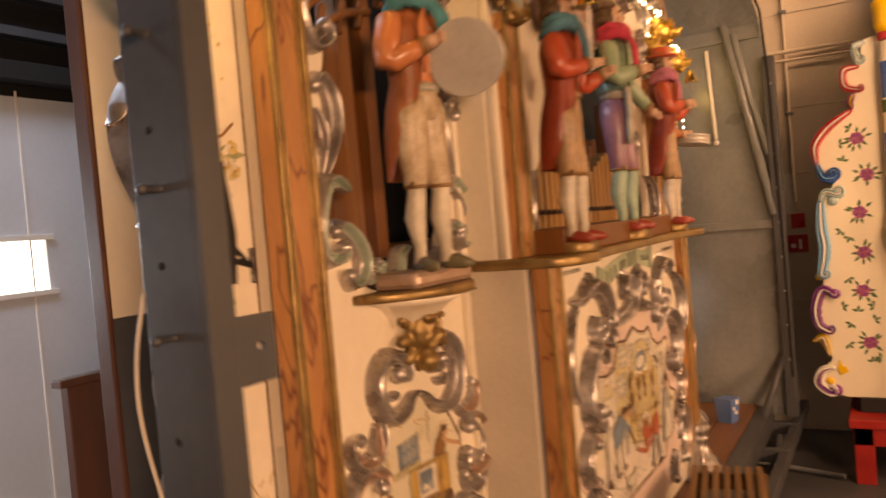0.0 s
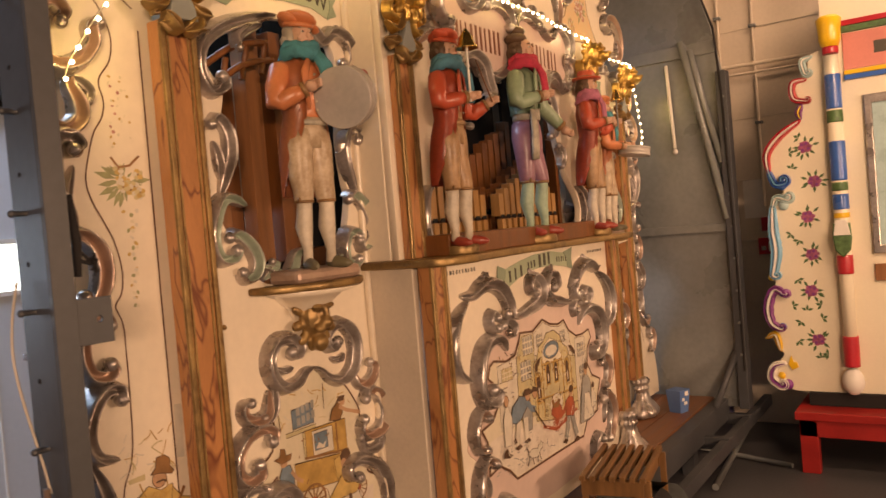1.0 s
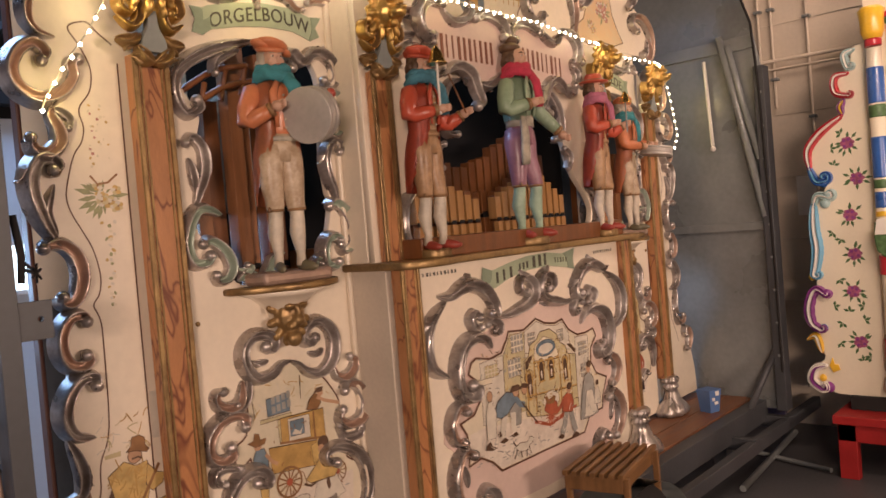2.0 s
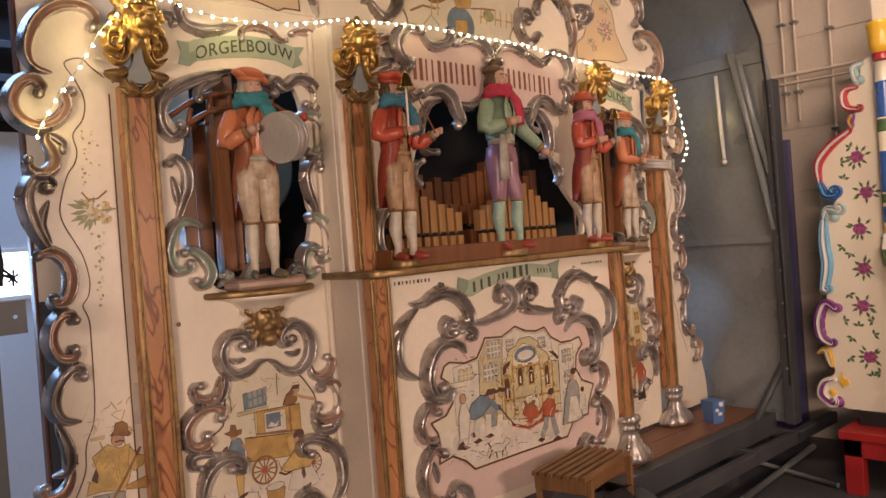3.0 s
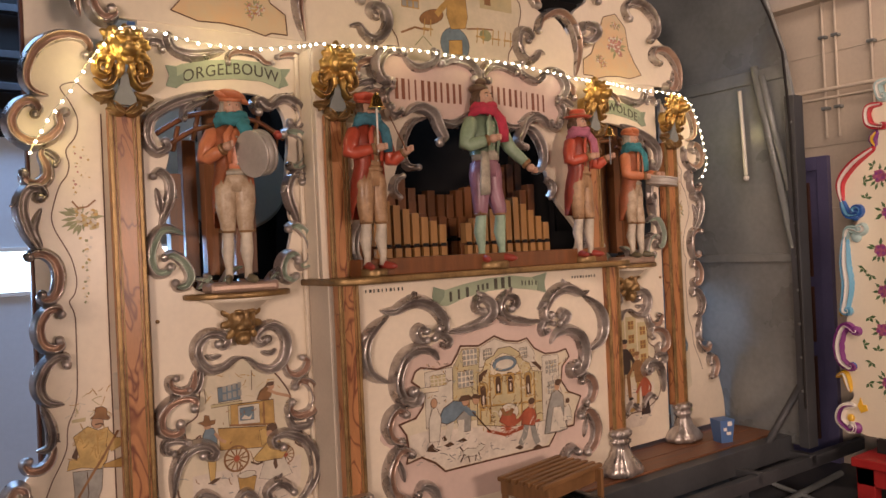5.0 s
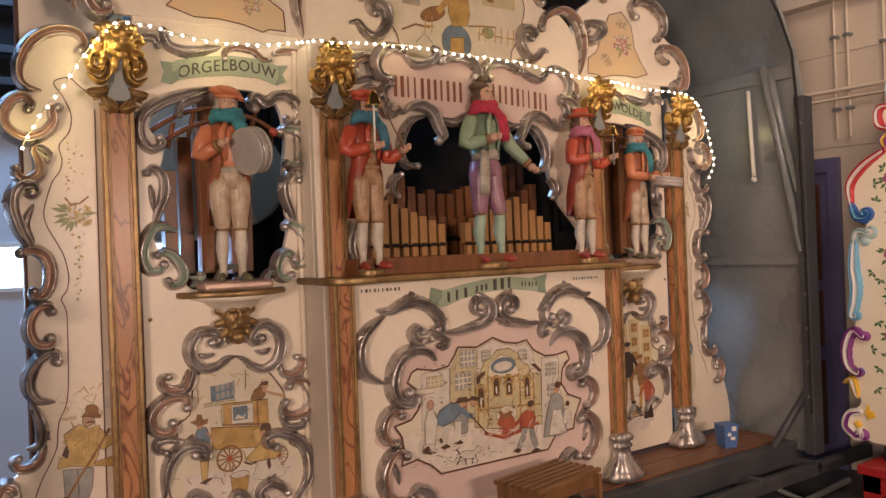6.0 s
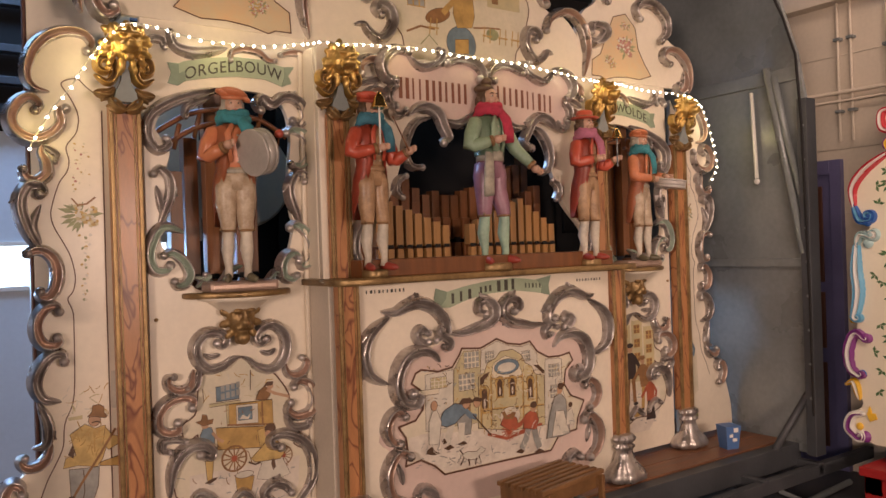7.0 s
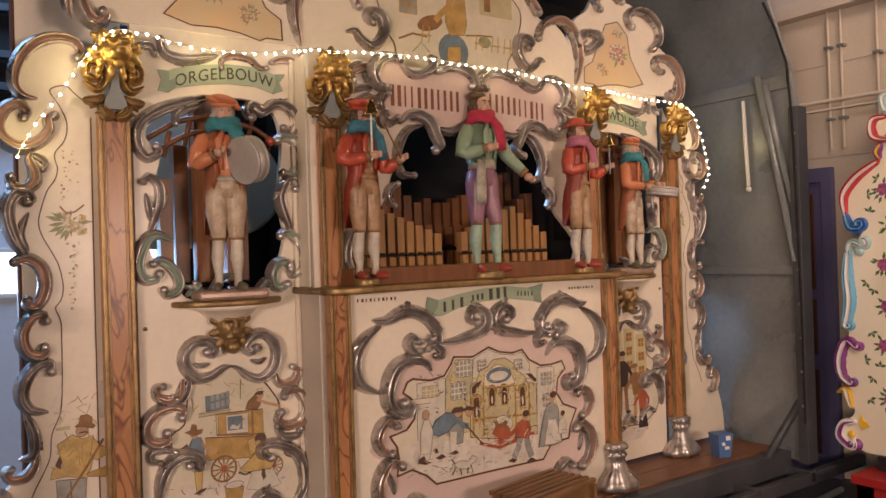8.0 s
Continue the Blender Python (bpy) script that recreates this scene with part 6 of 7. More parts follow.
wings = [o for o in organ.children if o.name.startswith("wing_panel")]


def wing_picture(f, wing, seed):
    c = Canvas(W, f)
    c.bouquet(1.072, 1.815, 0.085, seed, ("yellow", "pale", "wall"))
    r = random.Random(seed)
    for i in range(14):
        for j in range(2):
            c.oval(("yellow", "green", "pale", "ground")[(i + 2 * j) % 4], 1.075 + 0.05 * (r.random() - 0.5) * (1 - i / 16), 1.75 - (i + r.random()) * 0.018, 0.003 + 0.004 * r.random(), 0.004 + 0.004 * r.random(), 6, r.random() * 3)
            c.oval(("ground", "yellow", "ground", "rose")[(i + j) % 4], 1.075 + 0.06 * (r.random() - 0.5), 1.90 + (i + r.random()) * 0.013, 0.002 + 0.003 * r.random(), 0.003 + 0.003 * r.random(), 6, r.random() * 3)
    c.stroke("brown", [(1.04, 1.875), (1.06, 1.85), (1.09, 1.855), (1.12, 1.88)], 0.006)
    if seed == 3:
        i1 = 0.0022
        c.shape("pale", [(1.154, 1.237), (1.177, 1.235), (1.173, 1.096), (1.149, 1.1)])
        c.sketch(("ochre", "wall", "pale"), 1.0, 1.13, 1.10, 1.18, 22, 0.03, 40)
        c.shape("wall", [(1.004, 1.084), (1.053, 1.087), (1.052, 1.072), (1.007, 1.073)])
        c.shape("grey", [(1.002, 0.897), (1.104, 0.89), (1.098, 0.821), (1.077, 0.763), (1.04, 0.688), (0.992, 0.699), (1.006, 0.798)], i1)
        c.stroke("ink", [(1.05, 0.888), (1.052, 0.809), (1.034, 0.731)], 0.003)
        c.shape("yellow", [(1.009, 1.022), (1.059, 1.053), (1.093, 1.033), (1.128, 1.04), (1.138, 0.984), (1.116, 0.917), (1.096, 0.891), (1.032, 0.907), (0.983, 0.904), (0.992, 0.939), (1.026, 0.945)], i1)
        c.shape("yellow", [(1.128, 1.032), (1.154, 0.998), (1.178, 0.99), (1.169, 0.962), (1.137, 0.947), (1.118, 0.971)], i1)
        c.shape("ochre", [(1.108, 0.906), (1.184, 0.922), (1.182, 0.88), (1.104, 0.894)], i1)
        c.stroke("ochre", [(1.089, 1.025), (1.09, 0.946)], 0.005)
        c.sketch(("ochre",), 1.02, 1.13, 0.92, 1.04, 26, 0.03, 41)
        c.oval("skin", 1.092, 1.062, 0.021, 0.022, 12, 0.0, i1)
        c.stroke("ink", [(1.082, 1.055), (1.101, 1.057), (1.113, 1.051)], 0.005)
        c.shape("brown", [(1.068, 1.078), (1.083, 1.092), (1.088, 1.117), (1.111, 1.118), (1.126, 1.107), (1.126, 1.086), (1.137, 1.072), (1.129, 1.065), (1.094, 1.076)], i1)
        c.shape("ink", [(1.0, 0.95), (1.016, 0.984), (1.022, 0.958), (1.018, 0.935)])
        c.stroke("brown", [(1.163, 1.022), (1.105, 0.931), (1.049, 0.851), (1.01, 0.789)], 0.009)
        c.shape("ink", [(0.999, 0.8), (1.017, 0.8), (1.024, 0.774), (0.998, 0.767)])
    else:
        c.shape("ground", [(1.02, 0.72), (1.15, 0.66), (1.17, 1.0), (1.12, 1.28), (1.08, 1.1), (1.03, 0.95)])
        c.person_shape(1.11, 0.80, 0.30, "blue", "yellow", "brown", 0.0)
        c.rect("green", 1.03, 1.14, 0.56, 0.61)
    c.finish(wing)


wing_picture(lambda p: list(p), wings[0], 3)
wing_picture(mirror, wings[1], 4)


def crest_pictures():
    sides = [o for o in organ.children if o.name.startswith("crest_panel")][1:]
    for f, side, sd in ((lambda p: list(p), sides[0], 5), (mirror, sides[1], 6)):
        c = Canvas(S - 0.010, f)
        c.bouquet(1.62, 2.76, 0.10, sd, ("rose", "pale", "rose"))
        c.bouquet(1.76, 2.66, 0.06, sd + 3, ("rose", "pale", "yellow"))
        c.bouquet(1.62, 2.88, 0.05, sd + 5, ("pale", "rose", "yellow"))
        c.finish(side)
    fld = [(2.46, 2.50), (2.45, 2.62), (2.42, 2.67), (2.38, 2.76), (2.36, 2.90), (2.52, 3.02), (2.66, 3.1), (XC, 3.12)]
    fl = [tuple(p) for p in spline(fld, 4)]
    out = fl + mirror(fl)[::-1][1:]
    plate("picture_field", [out], S - 0.017, 0.003, PAINT["ground"], crest_mid, "painted studio scene field", 0.0005)
    ribbon_line("painted_line", out, 0.006, S - 0.0185, OUTLINE, crest_mid, True)
    c = Canvas(S - 0.017)
    c.window(2.53, 2.86, 0.10, 0.16, "grey", "ochre", 3, 4)
    i2 = 0.0024
    c.oval("brown", 2.65, 2.754, 0.075, 0.034, 16, 0.35, i2)
    c.oval("blue", 2.784, 2.636, 0.088, 0.085, 20, 0.0, i2)
    c.shape("ochre", [(2.748, 2.653), (2.829, 2.664), (2.827, 2.592), (2.745, 2.582)], i2)
    c.shape("ochre", [(2.75, 2.877), (2.859, 2.894), (2.869, 2.779), (2.852, 2.722), (2.763, 2.71), (2.739, 2.777)], i2)
    c.stroke("ochre", [(2.755, 2.845), (2.707, 2.8), (2.68, 2.769)], 0.03)
    c.stroke("brown", [(2.472, 2.658), (2.551, 2.692), (2.631, 2.687)], 0.010)
    c.stroke("brown", [(2.859, 2.723), (2.955, 2.735), (3.027, 2.739)], 0.008)
    c.stroke("green", [(2.548, 2.607), (2.597, 2.656), (2.644, 2.614)], 0.006)
    c.oval("green", 2.978, 2.705, 0.04, 0.03, 10)
    c.oval("skin", 2.76, 2.985, 0.035, 0.04, 12)
    c.oval("brown", 2.76, 3.015, 0.05, 0.018, 12)
    for x in (2.60, 2.92, 3.02, 3.1):
        c.stroke("ochre", [(x, 2.66), (x + 0.01, 2.74)], 0.006)
        c.stroke("ochre", [(x + 0.04, 2.66), (x + 0.045, 2.74)], 0.006)
        c.rect("ochre", x - 0.005, x + 0.055, 2.69, 2.698)
    c.rect("wall", 2.95, 3.16, 2.84, 2.96)
    c.rect("brown", 2.98, 3.02, 2.86, 2.93)
    c.finish(crest_mid)


crest_pictures()

# ---- the carved figures ----
COL = {
    "orange": mat("orange_coat_paint", (0.58, 0.20, 0.09), 0.38, var=0.25, scale=10, bump=0.08, coat=0.2),
    "red": mat("red_coat_paint", (0.50, 0.085, 0.045), 0.38, var=0.3, scale=10, bump=0.08, coat=0.2),
    "green": mat("sage_green_jacket_paint", (0.27, 0.36, 0.24), 0.4, var=0.25, scale=10, bump=0.08, coat=0.2),
    "purple": mat("mauve_breeches_paint", (0.30, 0.145, 0.19), 0.4, var=0.3, scale=12, bump=0.08, coat=0.2),
    "cream": mat("cream_breeches_paint", (0.58, 0.46, 0.33), 0.42, second=(0.34, 0.23, 0.14), scale=26, fine=120, bump=0.2, coat=0.1),
    "tan": mat("tan_breeches_paint", (0.46, 0.28, 0.15), 0.42, second=(0.25, 0.14, 0.07), scale=26, fine=120, bump=0.2, coat=0.1),
    "stocking": mat("white_stocking_paint", (0.62, 0.54, 0.43), 0.4, var=0.3, scale=14, bump=0.08),
    "mint": mat("mint_stocking_paint", (0.32, 0.44, 0.32), 0.4, var=0.3, scale=14, bump=0.08),
    "shoe": mat("red_shoe_paint", (0.36, 0.06, 0.04), 0.35, var=0.2, bump=0.03),
    "darkshoe": mat("olive_shoe_paint", (0.14, 0.12, 0.07), 0.4, var=0.2, bump=0.03),
    "teal": mat("teal_knit_scarf", (0.05, 0.25, 0.29), 0.85, var=0.35, scale=30, fine=260, bump=0.8),
    "blue": mat("blue_knit_scarf", (0.06, 0.20, 0.27), 0.85, var=0.35, scale=30, fine=260, bump=0.8),
    "crimson": mat("crimson_wool_scarf", (0.52, 0.04, 0.08), 0.85, var=0.3, scale=30, fine=260, bump=0.7),
    "pink": mat("pink_wool_scarf", (0.48, 0.16, 0.24), 0.85, var=0.3, scale=30, fine=260, bump=0.7),
    "skin": mat("flesh_paint", (0.56, 0.34, 0.24), 0.45, var=0.15, bump=0.03),
    "hair": mat("brown_hair_paint", (0.10, 0.055, 0.03), 0.5, var=0.3, scale=25, bump=0.3),
    "greyhair": mat("grey_hair_paint", (0.42, 0.37, 0.30), 0.5, var=0.3, scale=25, bump=0.3),
    "ink": mat("dark_eye_paint", (0.03, 0.02, 0.018), 0.4, bump=0),
    "lip": mat("red_lip_paint", (0.38, 0.12, 0.09), 0.45, bump=0),
    "sash": mat("plaid_sash_paint", (0.50, 0.44, 0.34), 0.5, second=(0.26, 0.24, 0.20), scale=24, bump=0.05),
    "vest": mat("brown_waistcoat_paint", (0.26, 0.14, 0.06), 0.4, var=0.3, scale=14, bump=0.08),
}
SLOTS = list(COL)


def statue(label, base, H, yaw, coat, breeches, stocking, shoe, scarf, hat, hair, arms, legs=(0.045, 0.045), tails=True, vest="vest", sash=False, step=0.0, scarf_end=1):
    """A carved figure H high, built round the origin facing -y, as one mesh."""
    bm = bmesh.new()
    ix = SLOTS.index
    for s, d in ((-1, legs[0]), (1, legs[1])):
        fx, fy = s * d + step * s, -0.03 * (s > 0)
        tube(bm, [(fx, 0.005 + fy, 0.02), (fx, fy, 0.07), (fx * 0.98, 0.012 + fy, 0.16), (fx * 0.95, fy, 0.235), (fx * 0.9, fy, 0.27)], [0.021, 0.019, 0.034, 0.03, 0.03], 12, ix(stocking))
        tube(bm, [(fx * 0.93, fy, 0.25), (fx * 0.93, fy, 0.265), (fx * 0.92, fy * 0.8, 0.30), (s * 0.05, 0, 0.39), (s * 0.046, 0.005, 0.47), (s * 0.036, 0.005, 0.53)], [0.032, 0.038, 0.041, 0.053, 0.060, 0.058], 14, ix(breeches))
        tube(bm, [(fx * 0.93, fy, 0.252), (fx * 0.93, fy, 0.262)], [0.038, 0.038], 12, ix("vest"))
        tube(bm, [(fx, 0.02 + fy, 0.018), (fx + s * 0.008, -0.02 + fy, 0.018), (fx + s * 0.02, -0.06 + fy, 0.012), (fx + s * 0.025, -0.085 + fy, 0.010)], [0.020, 0.024, 0.019, 0.008], 10, ix(shoe), 0.8)
    tube(bm, [(0, 0.005, 0.46), (0, 0.005, 0.52), (0, 0, 0.58)], [0.080, 0.087, 0.078], 18, ix(breeches), 0.72)
    tube(bm, [(0, 0, 0.555), (0, 0, 0.60), (0, 0, 0.66), (0, 0.002, 0.71), (0, 0.004, 0.76), (0, 0.004, 0.79), (0, 0.002, 0.815)], [0.078, 0.075, 0.086, 0.096, 0.092, 0.066, 0.036], 20, ix(vest), 0.70)
    # open coat: a shell round back and sides
    rows = []
    prof = [(0.80, 0.058, 0.0), (0.775, 0.098, 0.0), (0.72, 0.108, 0.0), (0.65, 0.100, 0.0), (0.58, 0.093, 0.0)]
    if tails:
        prof += [(0.50, 0.108, 0.01), (0.42, 0.112, 0.02), (0.34, 0.105, 0.03), (0.28, 0.100, 0.035)]
    for i, (z, r, back) in enumerate(prof):
        gap = 0.42 if z > 0.57 else 0.30 + (0.58 - z) * 4.4
        a0, a1 = -math.pi / 2 + gap, 1.5 * math.pi - gap
        rows.append([bm.verts.new((r * math.cos(a), r * 0.72 * math.sin(a) + 0.004 + back, z)) for a in (a0 + (a1 - a0) * k / 24 for k in range(25))])
    faces = []
    for i in range(len(rows) - 1):
        for k in range(24):
            f = bm.faces.new((rows[i][k], rows[i + 1][k], rows[i + 1][k + 1], rows[i][k + 1]))
            f.material_index, f.smooth = ix(coat), True
            faces.append(f)
    r = bmesh.ops.solidify(bm, geom=faces, thickness=0.006)
    for s, elbow, hand in arms:
        sh = Vector((s * 0.098, 0.005, 0.755))
        e, hnd = Vector(elbow), Vector(hand)
        tube(bm, [sh + Vector((-s * 0.02, 0, 0.012)), sh, (sh + e) / 2 + Vector((s * 0.008, 0, 0)), e, e + (hnd - e) * 0.12, e + (hnd - e) * 0.5, e + (hnd - e) * 0.78], [0.03, 0.042, 0.042, 0.038, 0.036, 0.033, 0.027], 12, ix(coat))
        tube(bm, [e + (hnd - e) * 0.74, e + (hnd - e) * 0.86], [0.031, 0.029], 12, ix("vest"))
        ball(bm, hnd, 0.026, (1, 1, 0.9), ix("skin"), 10)
        d = (hnd - e).normalized()
        for k in (-1, 0, 1):
            tube(bm, [hnd + Vector((0, 0, 0.011 * k)), hnd + d * 0.024 + Vector((0, -0.012, 0.011 * k)), hnd + d * 0.02 + Vector((0, -0.03, 0.009 * k))], [0.009, 0.008, 0.006], 6, ix("skin"))
    tube(bm, [(0, 0.002, 0.80), (0, -0.004, 0.86)], [0.033, 0.03], 10, ix("skin"))
    ball(bm, (0, -0.006, 0.892), 0.052, (0.86, 0.98, 1.16), ix("skin"), 16)
    ball(bm, (0, -0.056, 0.888), 0.010, (0.8, 1.1, 1.4), ix("skin"), 8)
    ball(bm, (0, -0.040, 0.856), 0.018, (1, 0.9, 0.8), ix("skin"), 10)
    ball(bm, (0, -0.052, 0.866), 0.008, (1.5, 0.7, 0.55), ix("lip"), 8)
    for s in (-1, 1):
        ball(bm, (s * 0.018, -0.048, 0.900), 0.0075, (1.1, 0.7, 0.8), ix("stocking"), 8)
        ball(bm, (s * 0.018, -0.0525, 0.900), 0.0042, (1, 0.6, 1), ix("ink"), 8)
        tube(bm, [(s * 0.008, -0.051, 0.914), (s * 0.019, -0.051, 0.918), (s * 0.030, -0.043, 0.913)], [0.003, 0.0035, 0.002], 6, ix(hair))
        ball(bm, (s * 0.026, -0.040, 0.880), 0.014, (1, 0.7, 1), ix("skin"), 8)
        ball(bm, (s * 0.046, 0.004, 0.893), 0.012, (0.5, 0.8, 1.2), ix("skin"), 8)
        # lapels, buttons and knee ties
        tube(bm, [(s * 0.018, -0.068, 0.79), (s * 0.045, -0.076, 0.74), (s * 0.040, -0.074, 0.68), (s * 0.030, -0.066, 0.60)], [0.012, 0.020, 0.017, 0.008], 8, ix(coat), 0.4)
        ball(bm, (s * 0.085, -0.025, 0.262), 0.009, (0.7, 1, 1.2), ix("vest"), 8)
    for k in range(5):
        ball(bm, (0.008, -0.064 - 0.003 * (k in (2, 3)), 0.60 + 0.034 * k), 0.006, (1, 0.7, 1), ix("sash"), 8)
    ball(bm, (0, 0.016, 0.910), 0.054, (1.02, 0.92, 1.0), ix(hair), 14)
    rr = random.Random(int(H * 1000) + int(base[0] * 10))
    for k in range(9):
        a = math.pi * (0.05 + 0.9 * k / 8)
        ball(bm, (0.05 * math.cos(a), 0.012 + 0.045 * math.sin(a), 0.868 + 0.02 * rr.random()), 0.017, (1, 1, 1.3), ix(hair), 8)
    for s in (-1, 1):
        ball(bm, (s * 0.042, 0.002, 0.885), 0.024, (0.7, 1, 1.5), ix(hair), 10)
    if hat == "beret":
        ball(bm, (0.004, 0.004, 0.952), 0.068, (1.12, 1.05, 0.40), ix(coat), 16, Euler((radians(-10), radians(14), 0)).to_quaternion())
        ball(bm, (-0.045, 0.0, 0.955), 0.036, (1.2, 1.1, 0.5), ix(coat), 12, Euler((0, radians(24), 0)).to_quaternion())
        ball(bm, (0.058, -0.008, 0.932), 0.030, (1.2, 1.1, 0.5), ix(coat), 12, Euler((0, radians(30), 0)).to_quaternion())
        tube(bm, [(0, 0, 0.925), (0, -0.003, 0.942)], [0.058, 0.062], 16, ix(coat))
    elif hat == "brim":
        lathe(bm, [(0.040, 0.0), (0.092, 0.004), (0.094, 0.012), (0.058, 0.014), (0.056, 0.04), (0.048, 0.058), (0.02, 0.064)], (0, 0, 0.928), seg=20, mi=ix(coat))
        tube(bm, [(0, 0, 0.938), (0, 0, 0.952)], [0.06, 0.059], 16, ix("vest"))
    elif hat == "bun":
        ball(bm, (-0.01, 0.02, 0.948), 0.05, (1.15, 1.1, 0.6), ix(hair), 14)
        ball(bm, (0.0, 0.01, 0.985), 0.032, (1, 1, 0.8), ix(hair), 12)
    # scarf: two lapped rings and a hanging end
    for zz, rr, th in ((0.812, 0.056, 0.027), (0.838, 0.050, 0.024)):
        ring = [(rr * 1.15 * math.cos(a), rr * math.sin(a) - 0.004, zz + 0.010 * math.sin(a * 2 + zz * 40) - 0.012 * math.sin(a)) for a in (2 * math.pi * k / 18 for k in range(19))]
        tube(bm, ring, [th * (1 + 0.12 * math.sin(3 * k)) for k in range(19)], 10, ix(scarf), 1.0, False)
    s = scarf_end
    tube(bm, [(s * 0.02, -0.07, 0.815), (s * 0.05, -0.085, 0.77), (s * 0.065, -0.085, 0.71), (s * 0.075, -0.08, 0.65)], [0.026, 0.034, 0.036, 0.032], 12, ix(scarf), 0.45)
    if sash:
        tube(bm, [(0, 0, 0.55), (0, 0, 0.60)], [0.087, 0.086], 18, ix("sash"), 0.75)
        tube(bm, [(-0.06, -0.055, 0.59), (-0.075, -0.065, 0.50), (-0.075, -0.06, 0.40), (-0.07, -0.055, 0.36)], [0.03, 0.036, 0.04, 0.036], 12, ix("sash"), 0.4)
    else:
        tube(bm, [(0, 0, 0.545), (0, 0, 0.565)], [0.088, 0.087], 18, ix("sash" if breeches == "cream" else breeches), 0.75)
    bmesh.ops.recalc_face_normals(bm, faces=bm.faces)
    bmesh.ops.transform(bm, matrix=Matrix.Translation(base) @ Matrix.Rotation(radians(yaw), 4, "Z") @ Matrix.Scale(H, 4), verts=bm.verts)
    ob = part("statue", bm, [COL[k] for k in SLOTS])
    return tagged(ob, label, "statue", "carved organ figures")


def plinth(x, y, z0, z1, r):
    ob = part("plinth", lathe(bmesh.new(), [(r, 0), (r * 1.04, 0.006), (r * 1.02, z1 - z0 - 0.006), (r * 0.97, z1 - z0)], (x, y, z0), seg=6 if r < 0.065 else 24), OLDGOLD)
    return tagged(ob, "small gilt plinth under a carved figure", "plinth", "figure plinths")


plinth(2.115, 0.775, 1.54, 1.572, 0.06)
plinth(2.765, 0.82, 1.54, 1.575, 0.085)
plinth(3.35, 0.79, 1.54, 1.572, 0.06)
statue("carved drummer in orange coat, teal knitted scarf and beret", (1.605, 0.955, 1.548), 0.765, -8, "orange", "cream", "stocking", "darkshoe", "teal", "beret", "greyhair", [(-1, (-0.15, -0.02, 0.62), (-0.05, -0.11, 0.68)), (1, (0.15, -0.05, 0.64), (0.15, -0.15, 0.60))], vest="orange")
statue("carved bell ringer in red coat with a blue scarf", (2.115, 0.775, 1.572), 0.735, 10, "red", "tan", "stocking", "shoe", "blue", "beret", "hair", [(-1, (-0.155, -0.02, 0.635), (-0.02, -0.12, 0.665)), (1, (0.12, -0.05, 0.60), (0.16, -0.14, 0.655))], vest="tan")
statue("carved bandmaster in green jacket with a crimson scarf", (2.765, 0.82, 1.575), 0.845, 8, "green", "purple", "mint", "shoe", "crimson", "bun", "hair", [(-1, (-0.17, -0.02, 0.62), (-0.06, -0.12, 0.655)), (1, (0.17, -0.03, 0.63), (0.24, -0.12, 0.51))], (0.05, 0.06), False, "green", True, 0.01)
statue("carved bell ringer in red coat with a pink scarf", (3.35, 0.79, 1.572), 0.75, 12, "red", "tan", "stocking", "shoe", "pink", "brim", "hair", [(-1, (-0.15, -0.02, 0.63), (-0.03, -0.12, 0.66)), (1, (0.12, -0.05, 0.61), (0.16, -0.13, 0.66))], vest="tan")
statue("carved drummer in orange coat with a bright blue scarf", (3.935, 0.955, 1.548), 0.74, 15, "orange", "cream", "stocking", "darkshoe", "teal", "beret", "greyhair", [(-1, (-0.15, -0.03, 0.62), (-0.02, -0.14, 0.60)), (1, (0.13, -0.05, 0.63), (0.12, -0.16, 0.62))], vest="tan")

BRASS = mat("polished_brass", (0.70, 0.44, 0.14), 0.22, 0.95, var=0.3, scale=10, bump=0.05)
DRUMSHELL = mat("pale_grey_drum_shell", (0.50, 0.46, 0.42), 0.35, 0.2, var=0.2, scale=8, bump=0.05)


def hand_drum(c, r, depth, direction, label):
    d = thing("drum", c, label, "drum")
    q = Vector(direction).to_track_quat("Z", "Y").to_matrix().to_4x4()
    for nm, prof, m in (("shell", [(r * 0.985, -depth / 2), (r * 0.985, depth / 2)], DRUMSHELL), ("drum_head", [(r * 0.97, depth / 2), (r * 0.97, depth / 2 + 0.002)], DRUMSKIN), ("drum_head", [(r * 0.97, -depth / 2 - 0.002), (r * 0.97, -depth / 2)], DRUMSKIN), ("hoop", [(r * 0.98, depth / 2 - 0.008), (r, depth / 2 - 0.008), (r, depth / 2 + 0.004), (r * 0.97, depth / 2 + 0.004)], DRUMSHELL), ("hoop", [(r * 0.98, -depth / 2 - 0.004), (r, -depth / 2 - 0.004), (r, -depth / 2 + 0.008), (r * 0.97, -depth / 2 + 0.008)], DRUMSHELL)):
        bm = lathe(bmesh.new(), prof, (0, 0, 0), seg=40)
        for f in bm.faces:
            if len(f.verts) > 4:
                f.smooth = False
        bmesh.ops.transform(bm, matrix=Matrix.Translation(c) @ q, verts=bm.verts)
        part(nm, bm, m, d)


hand_drum((1.655, 0.84, 2.04), 0.090, 0.048, (-0.93, -0.30, -0.20), "round pale hand drum held by a carved drummer")
hand_drum((4.03, 0.825, 1.965), 0.085, 0.04, (0.08, -0.1, 1), "small flat snare drum held by a carved drummer")


def stick(name, p, q, r, head, label, hue):
    st = thing(name, p, label, "drumstick" if head else "rod")
    part("rod", tube(bmesh.new(), [p, q], [r, r * 0.8], 8), PIPEDARK, st)
    if head:
        part("beater_head", ball(bmesh.new(), q, head), hue, st)


